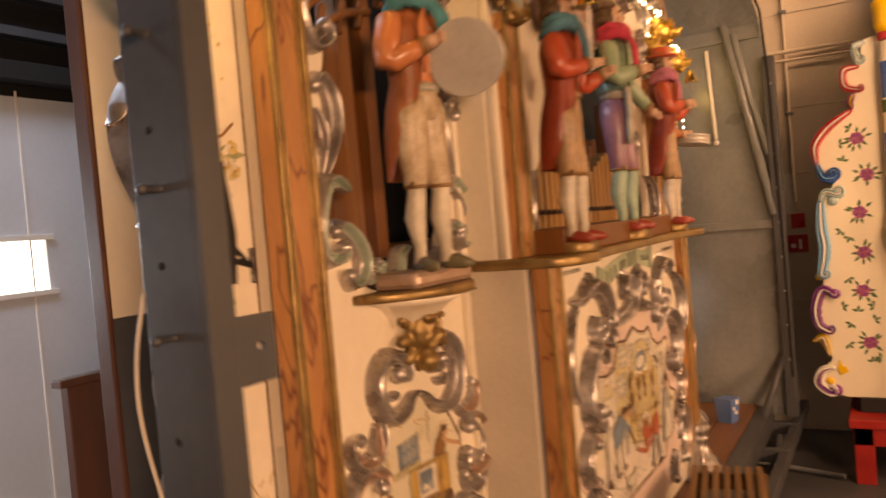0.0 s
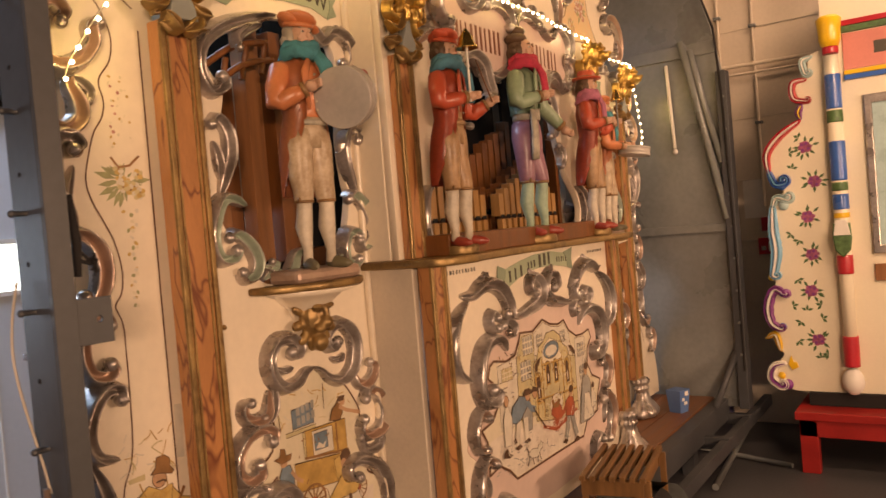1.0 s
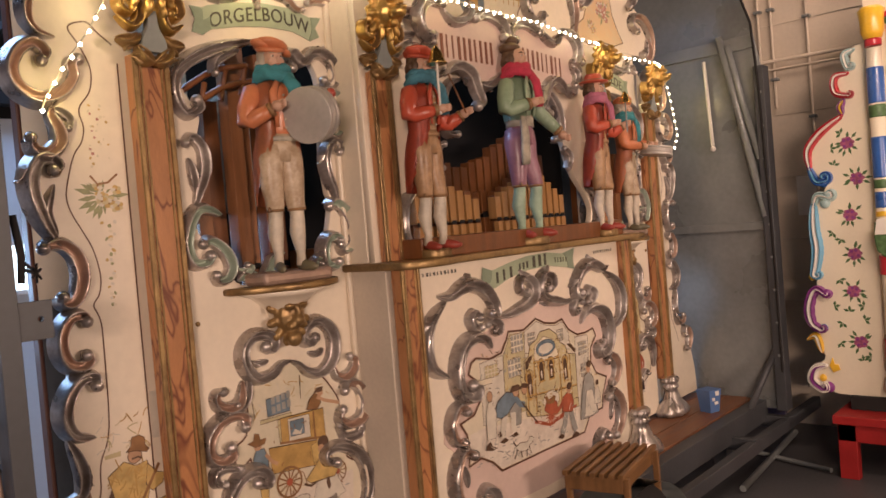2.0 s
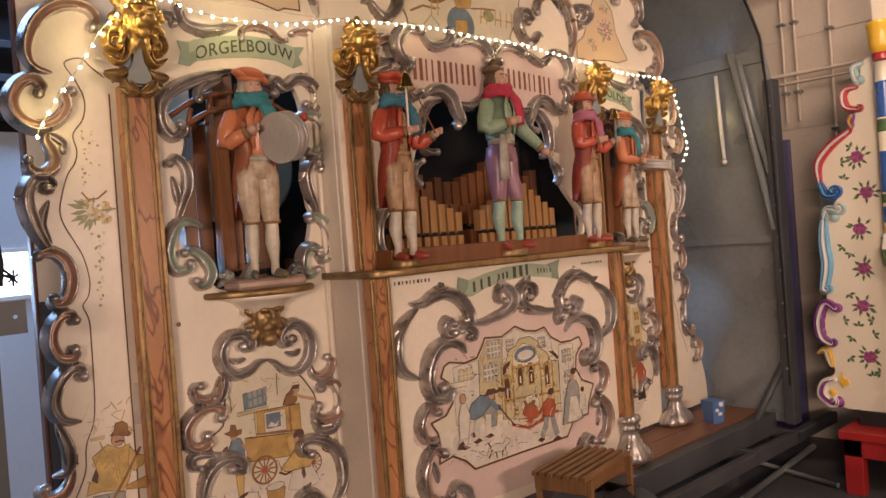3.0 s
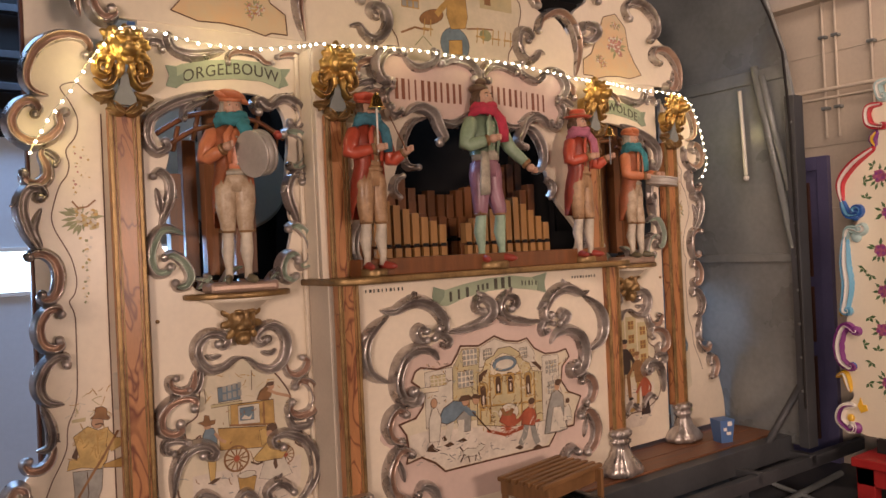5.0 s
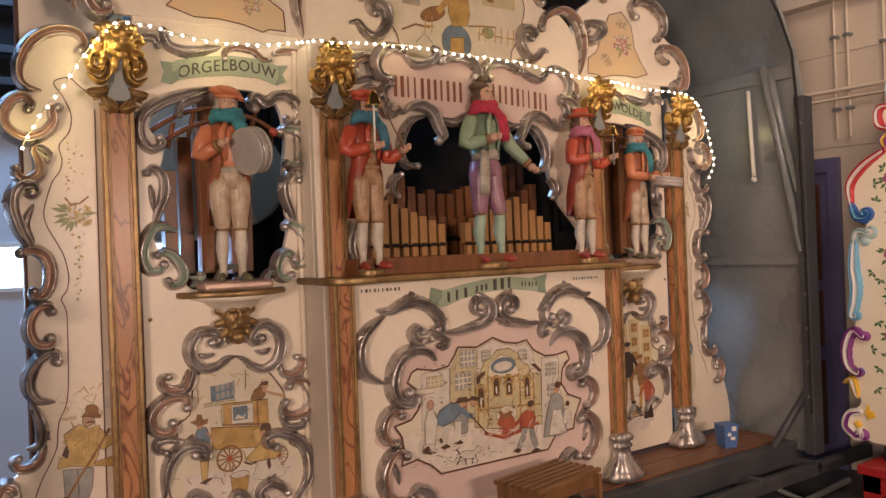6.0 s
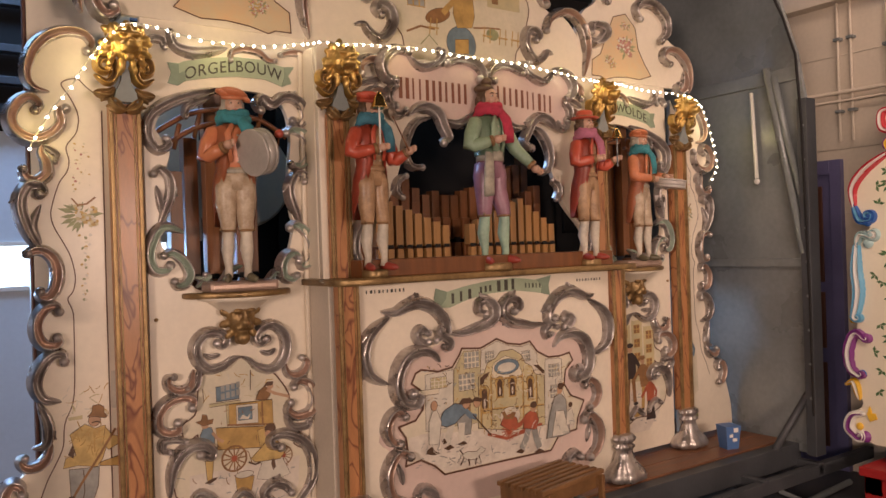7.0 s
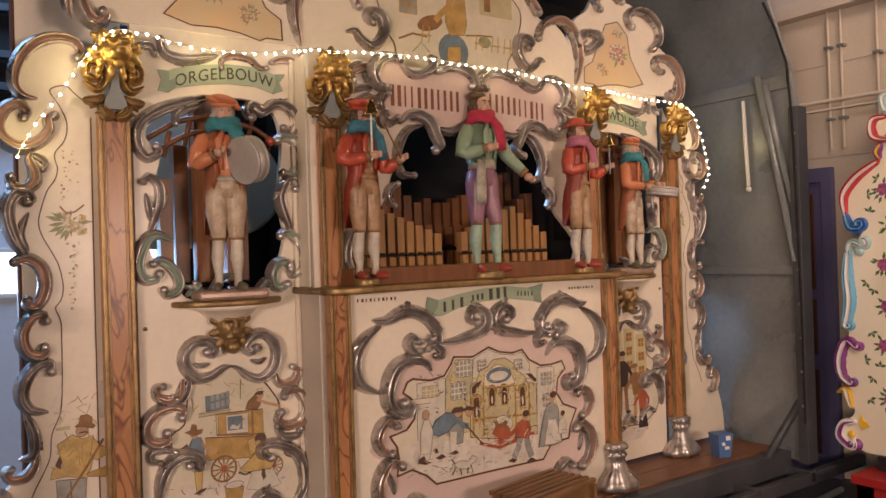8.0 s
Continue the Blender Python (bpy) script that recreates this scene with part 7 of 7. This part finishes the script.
stick("drumstick", (1.73, 0.845, 1.98), (1.745, 0.84, 2.115), 0.004, 0.018, "drumstick with a red ball head in a carved hand", COL["shoe"])
stick("baton", (2.235, 0.675, 2.05), (2.17, 0.69, 2.19), 0.003, 0, "thin dark beater rod in a carved hand", None)


def bell(x, y, z, low, k=1.0):
    b = thing("hand_bell", (x, y, low), "brass bell on a slim pale rod held by a figure", "bell", "brass bells")
    part("cup", lathe(bmesh.new(), [(0.038 * k, 0), (0.034 * k, 0.006), (0.026 * k, 0.022 * k), (0.021 * k, 0.042 * k), (0.012 * k, 0.054 * k), (0.004 * k, 0.066 * k)], (x, y, z), seg=20), BRASS, b, "polished brass cup")
    part("rod", tube(bmesh.new(), [(x, y, low), (x, y, z + 0.03)], [0.004, 0.004], 8), STEEL if k < 0.9 else WHITEP, b)


bell(2.105, 0.682, 2.215, 2.04)
bell(3.48, 0.70, 2.17, 2.03, 0.85)

# ---- string of lights over the front ----
string = thing("string_lights", (XC, C - 0.06, 2.55), "lit warm-white string lights draped along the organ cornice", "string lights")


def lights():
    path = [(0.903, 1.02, 2.044), (0.917, 1.02, 2.078), (0.939, 1.02, 2.113), (0.973, 1.0, 2.177), (1.035, 1.0, 2.261), (1.084, 1.0, 2.346), (1.114, 1.0, 2.39), (1.133, 0.95, 2.417), (1.157, 0.95, 2.454), (1.196, 0.95, 2.488), (1.23, 0.93, 2.498), (1.281, 0.93, 2.498), (1.343, 0.96, 2.5), (1.448, 1.0, 2.495), (1.553, 1.0, 2.487), (1.672, 1.0, 2.488), (1.791, 1.0, 2.5), (1.904, 1.0, 2.523), (1.921, 0.9, 2.506), (1.94, 0.81, 2.49), (2.002, 0.81, 2.49), (2.117, 0.83, 2.507), (2.282, 0.83, 2.517), (2.396, 0.83, 2.524), (2.546, 0.83, 2.521), (2.735, 0.83, 2.517), (2.972, 0.83, 2.519), (3.115, 0.83, 2.507), (3.265, 0.83, 2.495), (3.411, 0.8, 2.475), (3.618, 0.9, 2.502), (3.847, 0.99, 2.528), (4.081, 0.99, 2.517), (4.254, 0.95, 2.505), (4.379, 0.94, 2.494), (4.564, 1.01, 2.46), (4.625, 1.01, 2.36), (4.674, 1.01, 2.223), (4.702, 1.01, 2.119), (4.665, 1.01, 2.048), (4.618, 1.01, 2.005)]
    pts = spline(path, 12)
    part("cable", tube(bmesh.new(), pts, [0.0025] * len(pts), 5), CABLE, string)
    me = bpy.data.meshes.new("bulb")
    bm = bmesh.new()
    bmesh.ops.create_icosphere(bm, subdivisions=1, radius=0.0058)
    bm.to_mesh(me)
    bm.free()
    me.polygons.foreach_set("use_smooth", [True] * len(me.polygons))
    me.materials.append(BULB)
    r = random.Random(3)
    gap, acc = 0.044, 0.0
    for a, b in zip(pts, pts[1:]):
        seg = (b - a).length
        while acc < seg:
            p = a + (b - a) * (acc / seg)
            ob = new("bulb", me)
            ob.parent = string
            ob.matrix_parent_inverse = Matrix.Translation(-string.location)
            ob.location = p + Vector((0.004 * (r.random() - 0.5), -0.006, -0.006 + 0.008 * (r.random() - 0.5)))
            acc += gap * (0.9 + 0.2 * r.random())
        acc -= seg
    for q in ((0.93, 0.97, 2.08), (1.10, 0.93, 2.38), (1.60, 0.92, 2.45), (2.30, 0.75, 2.54), (2.82, 0.75, 2.54), (3.40, 0.75, 2.52), (3.95, 0.92, 2.49), (4.68, 0.96, 2.3)):
        lamp("string_lamp", "POINT", q, (q[0], q[1] - 1, q[2]), 0.5, (1.0, 0.78, 0.32), 0.03)


lights()

# ---- in front of the trailer ----
stool = thing("slatted_step", (2.8, 0.54, 0.0), "varnished wooden slatted step beside the trailer wheel", "step")
for i in range(7):
    bm = bmesh.new()
    y = 0.42 + i * 0.038
    box(bm, 2.62, 3.06, y, y + 0.022, 0.625, 0.645, 0.003)
    part("slat", bm, STOOLWOOD, stool)
for x in (2.64, 3.02):
    boxpart("apron", (x, x + 0.025, 0.43, 0.67, 0.565, 0.625), STOOLWOOD, stool)
boxpart("apron", (2.665, 3.02, 0.435, 0.452, 0.565, 0.625), STOOLWOOD, stool)
for x in (2.642, 3.02):
    boxpart("leg", (x, x + 0.022, 0.405, 0.43, 0.0, 0.625), STOOLWOOD, stool)
    boxpart("leg", (x, x + 0.022, 0.645, 0.668, 0.0, 0.565), STOOLWOOD, stool)
stool.matrix_world = Matrix.Translation(stool.location) @ Matrix.Rotation(radians(10), 4, "Z")
carton = thing("collecting_box", (4.5, 0.84, DZ), "blue and white card collecting box on the deck", "box")


def collecting_box():
    bm = bmesh.new()
    vs = []
    for z, k in ((DZ, 0.038), (DZ + 0.135, 0.05)):
        vs.append([bm.verts.new((4.50 + sx * k, 0.84 + sy * k, z)) for sx, sy in ((-1, -1), (1, -1), (1, 1), (-1, 1))])
    for i in range(4):
        bm.faces.new((vs[0][i], vs[0][(i + 1) % 4], vs[1][(i + 1) % 4], vs[1][i]))
    bm.faces.new(vs[0][::-1])
    bm.faces.new(vs[1])
    bmesh.ops.rotate(bm, cent=(4.5, 0.84, 0), matrix=Matrix.Rotation(radians(-18), 3, "Z"), verts=bm.verts)
    part("body", bm, BLUEBOX, carton)
    for z, w, h, sh in ((0.535, 0.03, 0.03, 0.015), (0.50, 0.022, 0.018, -0.015), (0.475, 0.03, 0.018, 0.01)):
        bm = bmesh.new()
        box(bm, sh - w / 2, sh + w / 2, -0.001, 0.001, -h / 2, h / 2)
        lean = 0.0395 + (z - DZ) / 0.135 * 0.0115
        bmesh.ops.transform(bm, matrix=Matrix.Translation((4.5, 0.84, 0)) @ Matrix.Rotation(radians(-18), 4, "Z") @ Matrix.Translation((0, -lean, z)) @ Matrix.Rotation(radians(-6), 4, "X"), verts=bm.verts)
        part("printed_patch", bm, WHITEP, carton, "white printed patch")


collecting_box()

# ---- the second organ ----
OX = 5.05
second = thing("painted_organ", (OX + 0.2, -0.4, 0.36), "ivory organ front with painted roses and coloured scrolls", "organ")
TURN2 = Matrix.Translation((OX, 0, 0)) @ Matrix.Rotation(radians(-90), 4, "Z")


def turned(ob):
    ob.data.transform(TURN2)
    return ob


def second_organ():
    edge = [(-0.27, 0.45), (-0.38, 0.50), (-0.39, 0.60), (-0.33, 0.68), (-0.40, 0.78), (-0.36, 0.84), (-0.40, 0.92), (-0.36, 1.05), (-0.35, 1.16), (-0.34, 1.34), (-0.33, 1.60), (-0.26, 1.70), (-0.33, 1.80), (-0.33, 1.92), (-0.27, 2.02), (-0.15, 2.12), (-0.13, 2.20), (-0.16, 2.30), (-0.09, 2.38), (-0.07, 2.48), (0.0, 2.5)]
    o = [tuple(p) for p in spline(edge, 4)] + [(0.0, 3.2), (1.9, 3.2), (1.9, 0.45)]
    board = turned(plate("front_board", [o], 0, 0.03, ROCREAM, second))
    def carve(pts, w, a, b, mats, lob):
        turned(scroll(pts, w, 0.002, board, 0.04, a, b, mats, lob))

    carve([(-0.06, 2.47), (-0.11, 2.45), (-0.10, 2.38)], 0.035, None, (0.016, 0.7, 1), [ROPALE, WHITEP], 0)
    carve([(-0.10, 2.34), (-0.17, 2.33), (-0.17, 2.24), (-0.10, 2.21)], 0.035, None, (0.012, 0.6, 1), [RORED, WHITEP], 0)
    carve([(-0.13, 2.19), (-0.15, 2.15), (-0.14, 2.11)], 0.035, None, None, [ROPURPLE, ROYELLOW], 0)
    carve([(-0.15, 2.10), (-0.27, 2.02), (-0.345, 1.92), (-0.34, 1.80)], 0.045, None, None, [RORED, WHITEP], 0)
    carve([(-0.345, 1.82), (-0.31, 1.735), (-0.26, 1.73)], 0.042, None, (0.022, 0.8, 1), [ROBLUE, ROSKY], 0)
    carve([(-0.25, 1.63), (-0.31, 1.645), (-0.335, 1.58)], 0.045, (0.02, 0.7, 1), None, [ROPALE, WHITEP], 0)
    carve([(-0.335, 1.60), (-0.34, 1.45), (-0.33, 1.32), (-0.355, 1.18)], 0.055, None, (0.016, 0.7, 1), [ROSKY, WHITEP], 12)
    carve([(-0.30, 1.05), (-0.36, 1.08), (-0.40, 0.98), (-0.39, 0.88), (-0.34, 0.84)], 0.05, (0.012, 0.5, 1), (0.014, 0.5, 1), [ROPURPLE, WHITEP], 8)
    carve([(-0.42, 0.78), (-0.37, 0.80), (-0.345, 0.70)], 0.035, None, None, [ROYELLOW, WHITEP], 0)
    carve([(-0.33, 0.62), (-0.39, 0.60), (-0.41, 0.53), (-0.36, 0.48)], 0.05, None, (0.02, 0.7, 1), [WHITEP, ROPURPLE], 0)
    for x, z, r_, m in ((-0.27, 1.72, 0.026, ROBLUE), (-0.31, 1.06, 0.025, ROBLUE), (-0.325, 0.85, 0.024, ROBLUE), (-0.32, 0.49, 0.034, ROPURPLE), (-0.37, 1.16, 0.022, ROYELLOW), (-0.27, 1.60, 0.03, ROPALE), (-0.35, 0.545, 0.022, ROYELLOW)):
        turned(part("boss", ball(bmesh.new(), (x, -0.008, z), r_, (1, 0.7, 1)), m, board))
    leaf = [(-0.29, 0.58), (-0.25, 0.60), (-0.26, 0.63), (-0.28, 0.63), (-0.29, 0.67), (-0.31, 0.62)]
    turned(plate("gilt_leaf", [leaf], -0.01, 0.01, ROYELLOW, board, "yellow leaf"))
    r = random.Random(8)
    for x, z in ((-0.13, 1.94), (-0.09, 1.73), (-0.14, 1.52), (-0.13, 1.29), (-0.15, 1.07), (-0.13, 0.77)):
        bm = bmesh.new()
        for i in range(9):
            a = 2 * math.pi * i / 9 + r.random()
            d = 0.042 + 0.02 * r.random()
            p = Vector((x, z)) + Vector((math.cos(a), math.sin(a))) * d
            t, n = Vector((math.cos(a), math.sin(a))), Vector((-math.sin(a), math.cos(a)))
            y = -0.0008 - 0.0001 * i
            q = [p - t * 0.02, p + n * 0.009, p + t * 0.024, p - n * 0.009]
            bm.faces.new([bm.verts.new((v.x, y, v.y)) for v in q])
        tagged(turned(part("painted_sprig", bm, LEAF, board)), kind="stuff")
        bm = bmesh.new()
        for i in range(7):
            a = 2 * math.pi * i / 6 + r.random() * 0.3
            d = 0.022 if i < 6 else 0
            cx, cz, y = x + d * math.cos(a), z + d * math.sin(a), -0.0022 - 0.0002 * i
            bm.faces.new([bm.verts.new((cx + (0.018 + 0.004 * math.cos(3 * b)) * math.cos(b), y, cz + 0.016 * math.sin(b))) for b in (2 * math.pi * k / 12 for k in range(12))])
        tagged(turned(part("painted_rose", bm, [ROSE], board)), kind="stuff")
        bm = bmesh.new()
        for i in range(4):
            a = i * 1.7 + x * 30
            bm.faces.new([bm.verts.new((x + 0.022 * math.cos(a) + 0.009 * math.cos(b), -0.0042 - 0.0002 * i, z + 0.022 * math.sin(a) + 0.009 * math.sin(b))) for b in (2 * math.pi * k / 8 for k in range(8))])
        tagged(turned(part("painted_rose_heart", bm, ROPURPLE, board)), kind="stuff")
    for i, (x, z) in enumerate(((-0.22, 1.92), (-0.21, 1.82), (-0.16, 2.0), (-0.24, 1.42), (-0.22, 1.14), (-0.26, 0.98), (-0.18, 0.95), (-0.10, 0.98), (-0.22, 0.88), (-0.24, 0.76), (-0.10, 0.90), (-0.12, 0.66), (-0.08, 0.68), (-0.2, 1.38))):
        bm = bmesh.new()
        for j in range(3):
            a = i * 1.3 + (j - 1) * 1.2
            t, n = Vector((math.cos(a), math.sin(a))), Vector((-math.sin(a), math.cos(a)))
            p = Vector((x, z))
            bm.faces.new([bm.verts.new((v.x, -0.001 - 0.0002 * j, v.y)) for v in (p, p + t * 0.018 + n * 0.009, p + t * 0.036, p + t * 0.018 - n * 0.009)])
        tagged(turned(part("painted_sprig", bm, LEAF, board)), kind="stuff")
    # the turned column, white with blue, green and red bands
    x = 0.05
    col = turned(part("column", lathe(bmesh.new(), [(0.035, 0.62), (0.037, 1.3), (0.042, 1.5), (0.04, 2.45)], (x, -0.045, 0), seg=20), ROCREAM, second))
    for z0, z1, m in ((2.14, 2.34, ROBLUE), (1.72, 1.95, ROBLUE), (1.55, 1.64, ROBLUE), (2.06, 2.13, LEAF), (1.66, 1.71, LEAF), (1.50, 1.53, ROYELLOW), (0.62, 0.80, RORED), (1.17, 1.28, RORED), (2.46, 2.50, RORED)):
        turned(part("painted_band", lathe(bmesh.new(), [(0.044, z0), (0.0445, z0 + 0.01), (0.0445, z1 - 0.01), (0.044, z1)], (x, -0.045, 0), seg=20), m, col))
    turned(part("column_cap", lathe(bmesh.new(), [(0.045, 2.50), (0.06, 2.54), (0.062, 2.60), (0.07, 2.66), (0.05, 2.68)], (x, -0.045, 0), seg=20), ROYELLOW, col, "yellow carved cap"))
    turned(plate("shield", [[(x - 0.045, 1.47), (x + 0.045, 1.47), (x + 0.05, 1.38), (x + 0.04, 1.31), (x, 1.27), (x - 0.04, 1.31), (x - 0.05, 1.38)]], -0.105, 0.03, LEAF, col, "green shield with white rim", 0.008))
    turned(plate("shield_top", [[(x - 0.045, 1.40), (x + 0.045, 1.40), (x + 0.03, 1.49), (x - 0.03, 1.49)]], -0.112, 0.01, WHITEP, col, "white shield top", 0.003))
    turned(part("column_foot", ball(bmesh.new(), (x, -0.045, 0.53), 0.055, (1.1, 0.9, 1.5)), WHITEP, col))
    # frieze
    for z0, z1, m, d in ((2.36, 2.57, ROPINK, -0.01), (2.575, 2.61, LEAF, -0.03), (2.61, 2.64, RORED, -0.045), (2.33, 2.355, ROYELLOW, -0.02), (2.30, 2.328, ROBLUE, -0.025)):
        turned(boxpart("frieze_band", (0.11, 1.85, d, 0, z0, z1), m, second, "", 0.003))
    for k in range(5):
        turned(boxpart("writing_bar", (0.27 + k * 0.12, 0.335 + k * 0.12, -0.0115, -0.0101, 2.43, 2.50), LETTER, second, "", 0))
    # framed window niche
    fr = turned(plate("window_frame", [rect(0.20, 1.0, 1.28, 2.20), rect(0.24, 0.96, 1.33, 2.15)], -0.03, 0.03, SILVER, second, "silvered frame", 0.006))
    turned(boxpart("window_back", (0.24, 0.96, -0.004, -0.001, 1.33, 2.15), ROPALE, fr, "", 0))
    turned(boxpart("plaque", (0.20, 0.34, -0.02, 0, 1.12, 1.22), PIPEMID, second, "brown framed plaque", 0.004))
    boxpart("case", (OX + 0.03, WALLX - 0.02, -1.9, 0.0, 0.45, 3.1), ROCREAM, second, "plain ivory case")


ROPINK = mat("salmon_pink_paint", (0.66, 0.24, 0.20), 0.35, var=0.12, bump=0.03, coat=0.2)
second_organ()
bench = thing("red_trestle", (5.2, -0.6, 0.0), "glossy dark red trestle carrying the ivory organ", "trestle")
boxpart("top", (4.84, 5.85, -1.9, 0.26, 0.32, 0.37), REDPAINT, bench, "", 0.006)
boxpart("rail", (4.86, 4.90, -1.9, 0.24, 0.22, 0.32), REDPAINT, bench, "", 0.004)
boxpart("packing", (5.02, 5.8, -1.85, 0.20, 0.37, 0.45), BLACK, bench, "dark packing beam")
for y in (0.14, -1.8):
    for x in (4.86, 5.7):
        boxpart("leg", (x, x + 0.07, y, y + 0.10, 0.0, 0.32), REDPAINT, bench, "", 0.004)

# ---- on the far wall ----
pipes = thing("wall_pipes", (WALLX - 0.04, 0.9, 0.0), "beige painted conduit pipes fixed to the hall wall", "pipes", kind="structure")
for y in (0.88, 0.79, 0.55):
    part("conduit", tube(bmesh.new(), [(WALLX - 0.03, y, 2.3 if y > 0.6 else 1.6), (WALLX - 0.03, y, 4.2)], [0.009, 0.009], 8), BEIGE, pipes)
for z, r_ in ((2.64, 0.014), (2.58, 0.009)):
    part("conduit", tube(bmesh.new(), [(WALLX - 0.04, 2.2, z + 0.02), (WALLX - 0.04, -1.9, z - 0.04)], [r_, r_], 8), BEIGE, pipes)
for y, z in ((0.88, 3.0), (0.79, 3.0), (0.88, 2.5), (0.79, 2.5), (0.55, 2.9), (0.55, 2.2)):
    boxpart("clip", (WALLX - 0.05, WALLX, y - 0.025, y + 0.025, z, z + 0.02), STEEL, pipes)
boxpart("beam", (WALLX - 0.12, WALLX, -1.9, 2.5, 3.26, 3.36), BEIGE, pipes, "beige wall beam")
for z in (0.9, 1.35, 1.8, 2.25, 2.9, 3.6):
    boxpart("wall_joint", (WALLX - 0.006, WALLX - 0.001, -1.9, 2.4, z, z + 0.008), RETURN, pipes)
door = thing("door_1", (WALLX, 1.4, 0.0), "violet-blue door frame with a brown panelled door", "door", kind="structure")
for d in ((0.88, 0.96), (1.80, 1.88)):
    boxpart("door_frame", (WALLX - 0.05, WALLX, d[0], d[1], 0, 2.18), DOORBLUE, door)
boxpart("door_frame", (WALLX - 0.05, WALLX, 0.96, 1.80, 2.08, 2.18), DOORBLUE, door)
boxpart("door_leaf", (WALLX - 0.03, WALLX, 0.96, 1.80, 0.0, 2.08), DOORBLUE, door)
for z0, z1 in ((0.15, 0.75), (0.85, 1.25), (1.32, 2.0)):
    boxpart("door_panel", (WALLX - 0.045, WALLX - 0.03, 1.02, 1.74, z0, z1), DOORWOOD, door, "brown wooden panel", 0.006)
notice = tagged(boxpart("notice_sheet", (WALLX - 0.006, WALLX - 0.001, 0.55, 0.70, 1.52, 1.80), WHITEP, None, "", 0), "white printed notice sheet on the wall", "notice")
sign = thing("fire_sign", (WALLX, 0.55, 1.25), "red fire equipment sign on the wall", "sign")
boxpart("plate", (WALLX - 0.008, WALLX - 0.002, 0.49, 0.62, 1.25, 1.37), RORED, sign, "", 0.001)
boxpart("pictogram", (WALLX - 0.011, WALLX - 0.0085, 0.53, 0.55, 1.27, 1.34), WHITEP, sign, "", 0)
boxpart("pictogram", (WALLX - 0.011, WALLX - 0.0085, 0.57, 0.60, 1.28, 1.31), WHITEP, sign, "", 0)
boxpart("plate", (WALLX - 0.008, WALLX - 0.002, 0.50, 0.59, 1.42, 1.52), RORED, sign, "", 0.001)
floor_track = thing("floor_rail", (5.4, 0.7, 0.0), "pale steel tow bar lying on the floor", "rail")
part("bar", tube(bmesh.new(), [(4.36, 0.62, 0.03), (5.6, 0.72, 0.03)], [0.02, 0.02], 8), STEEL, floor_track)
part("bar", tube(bmesh.new(), [(4.9, 0.3, 0.025), (5.1, 0.9, 0.025)], [0.015, 0.015], 8), STEEL, floor_track)
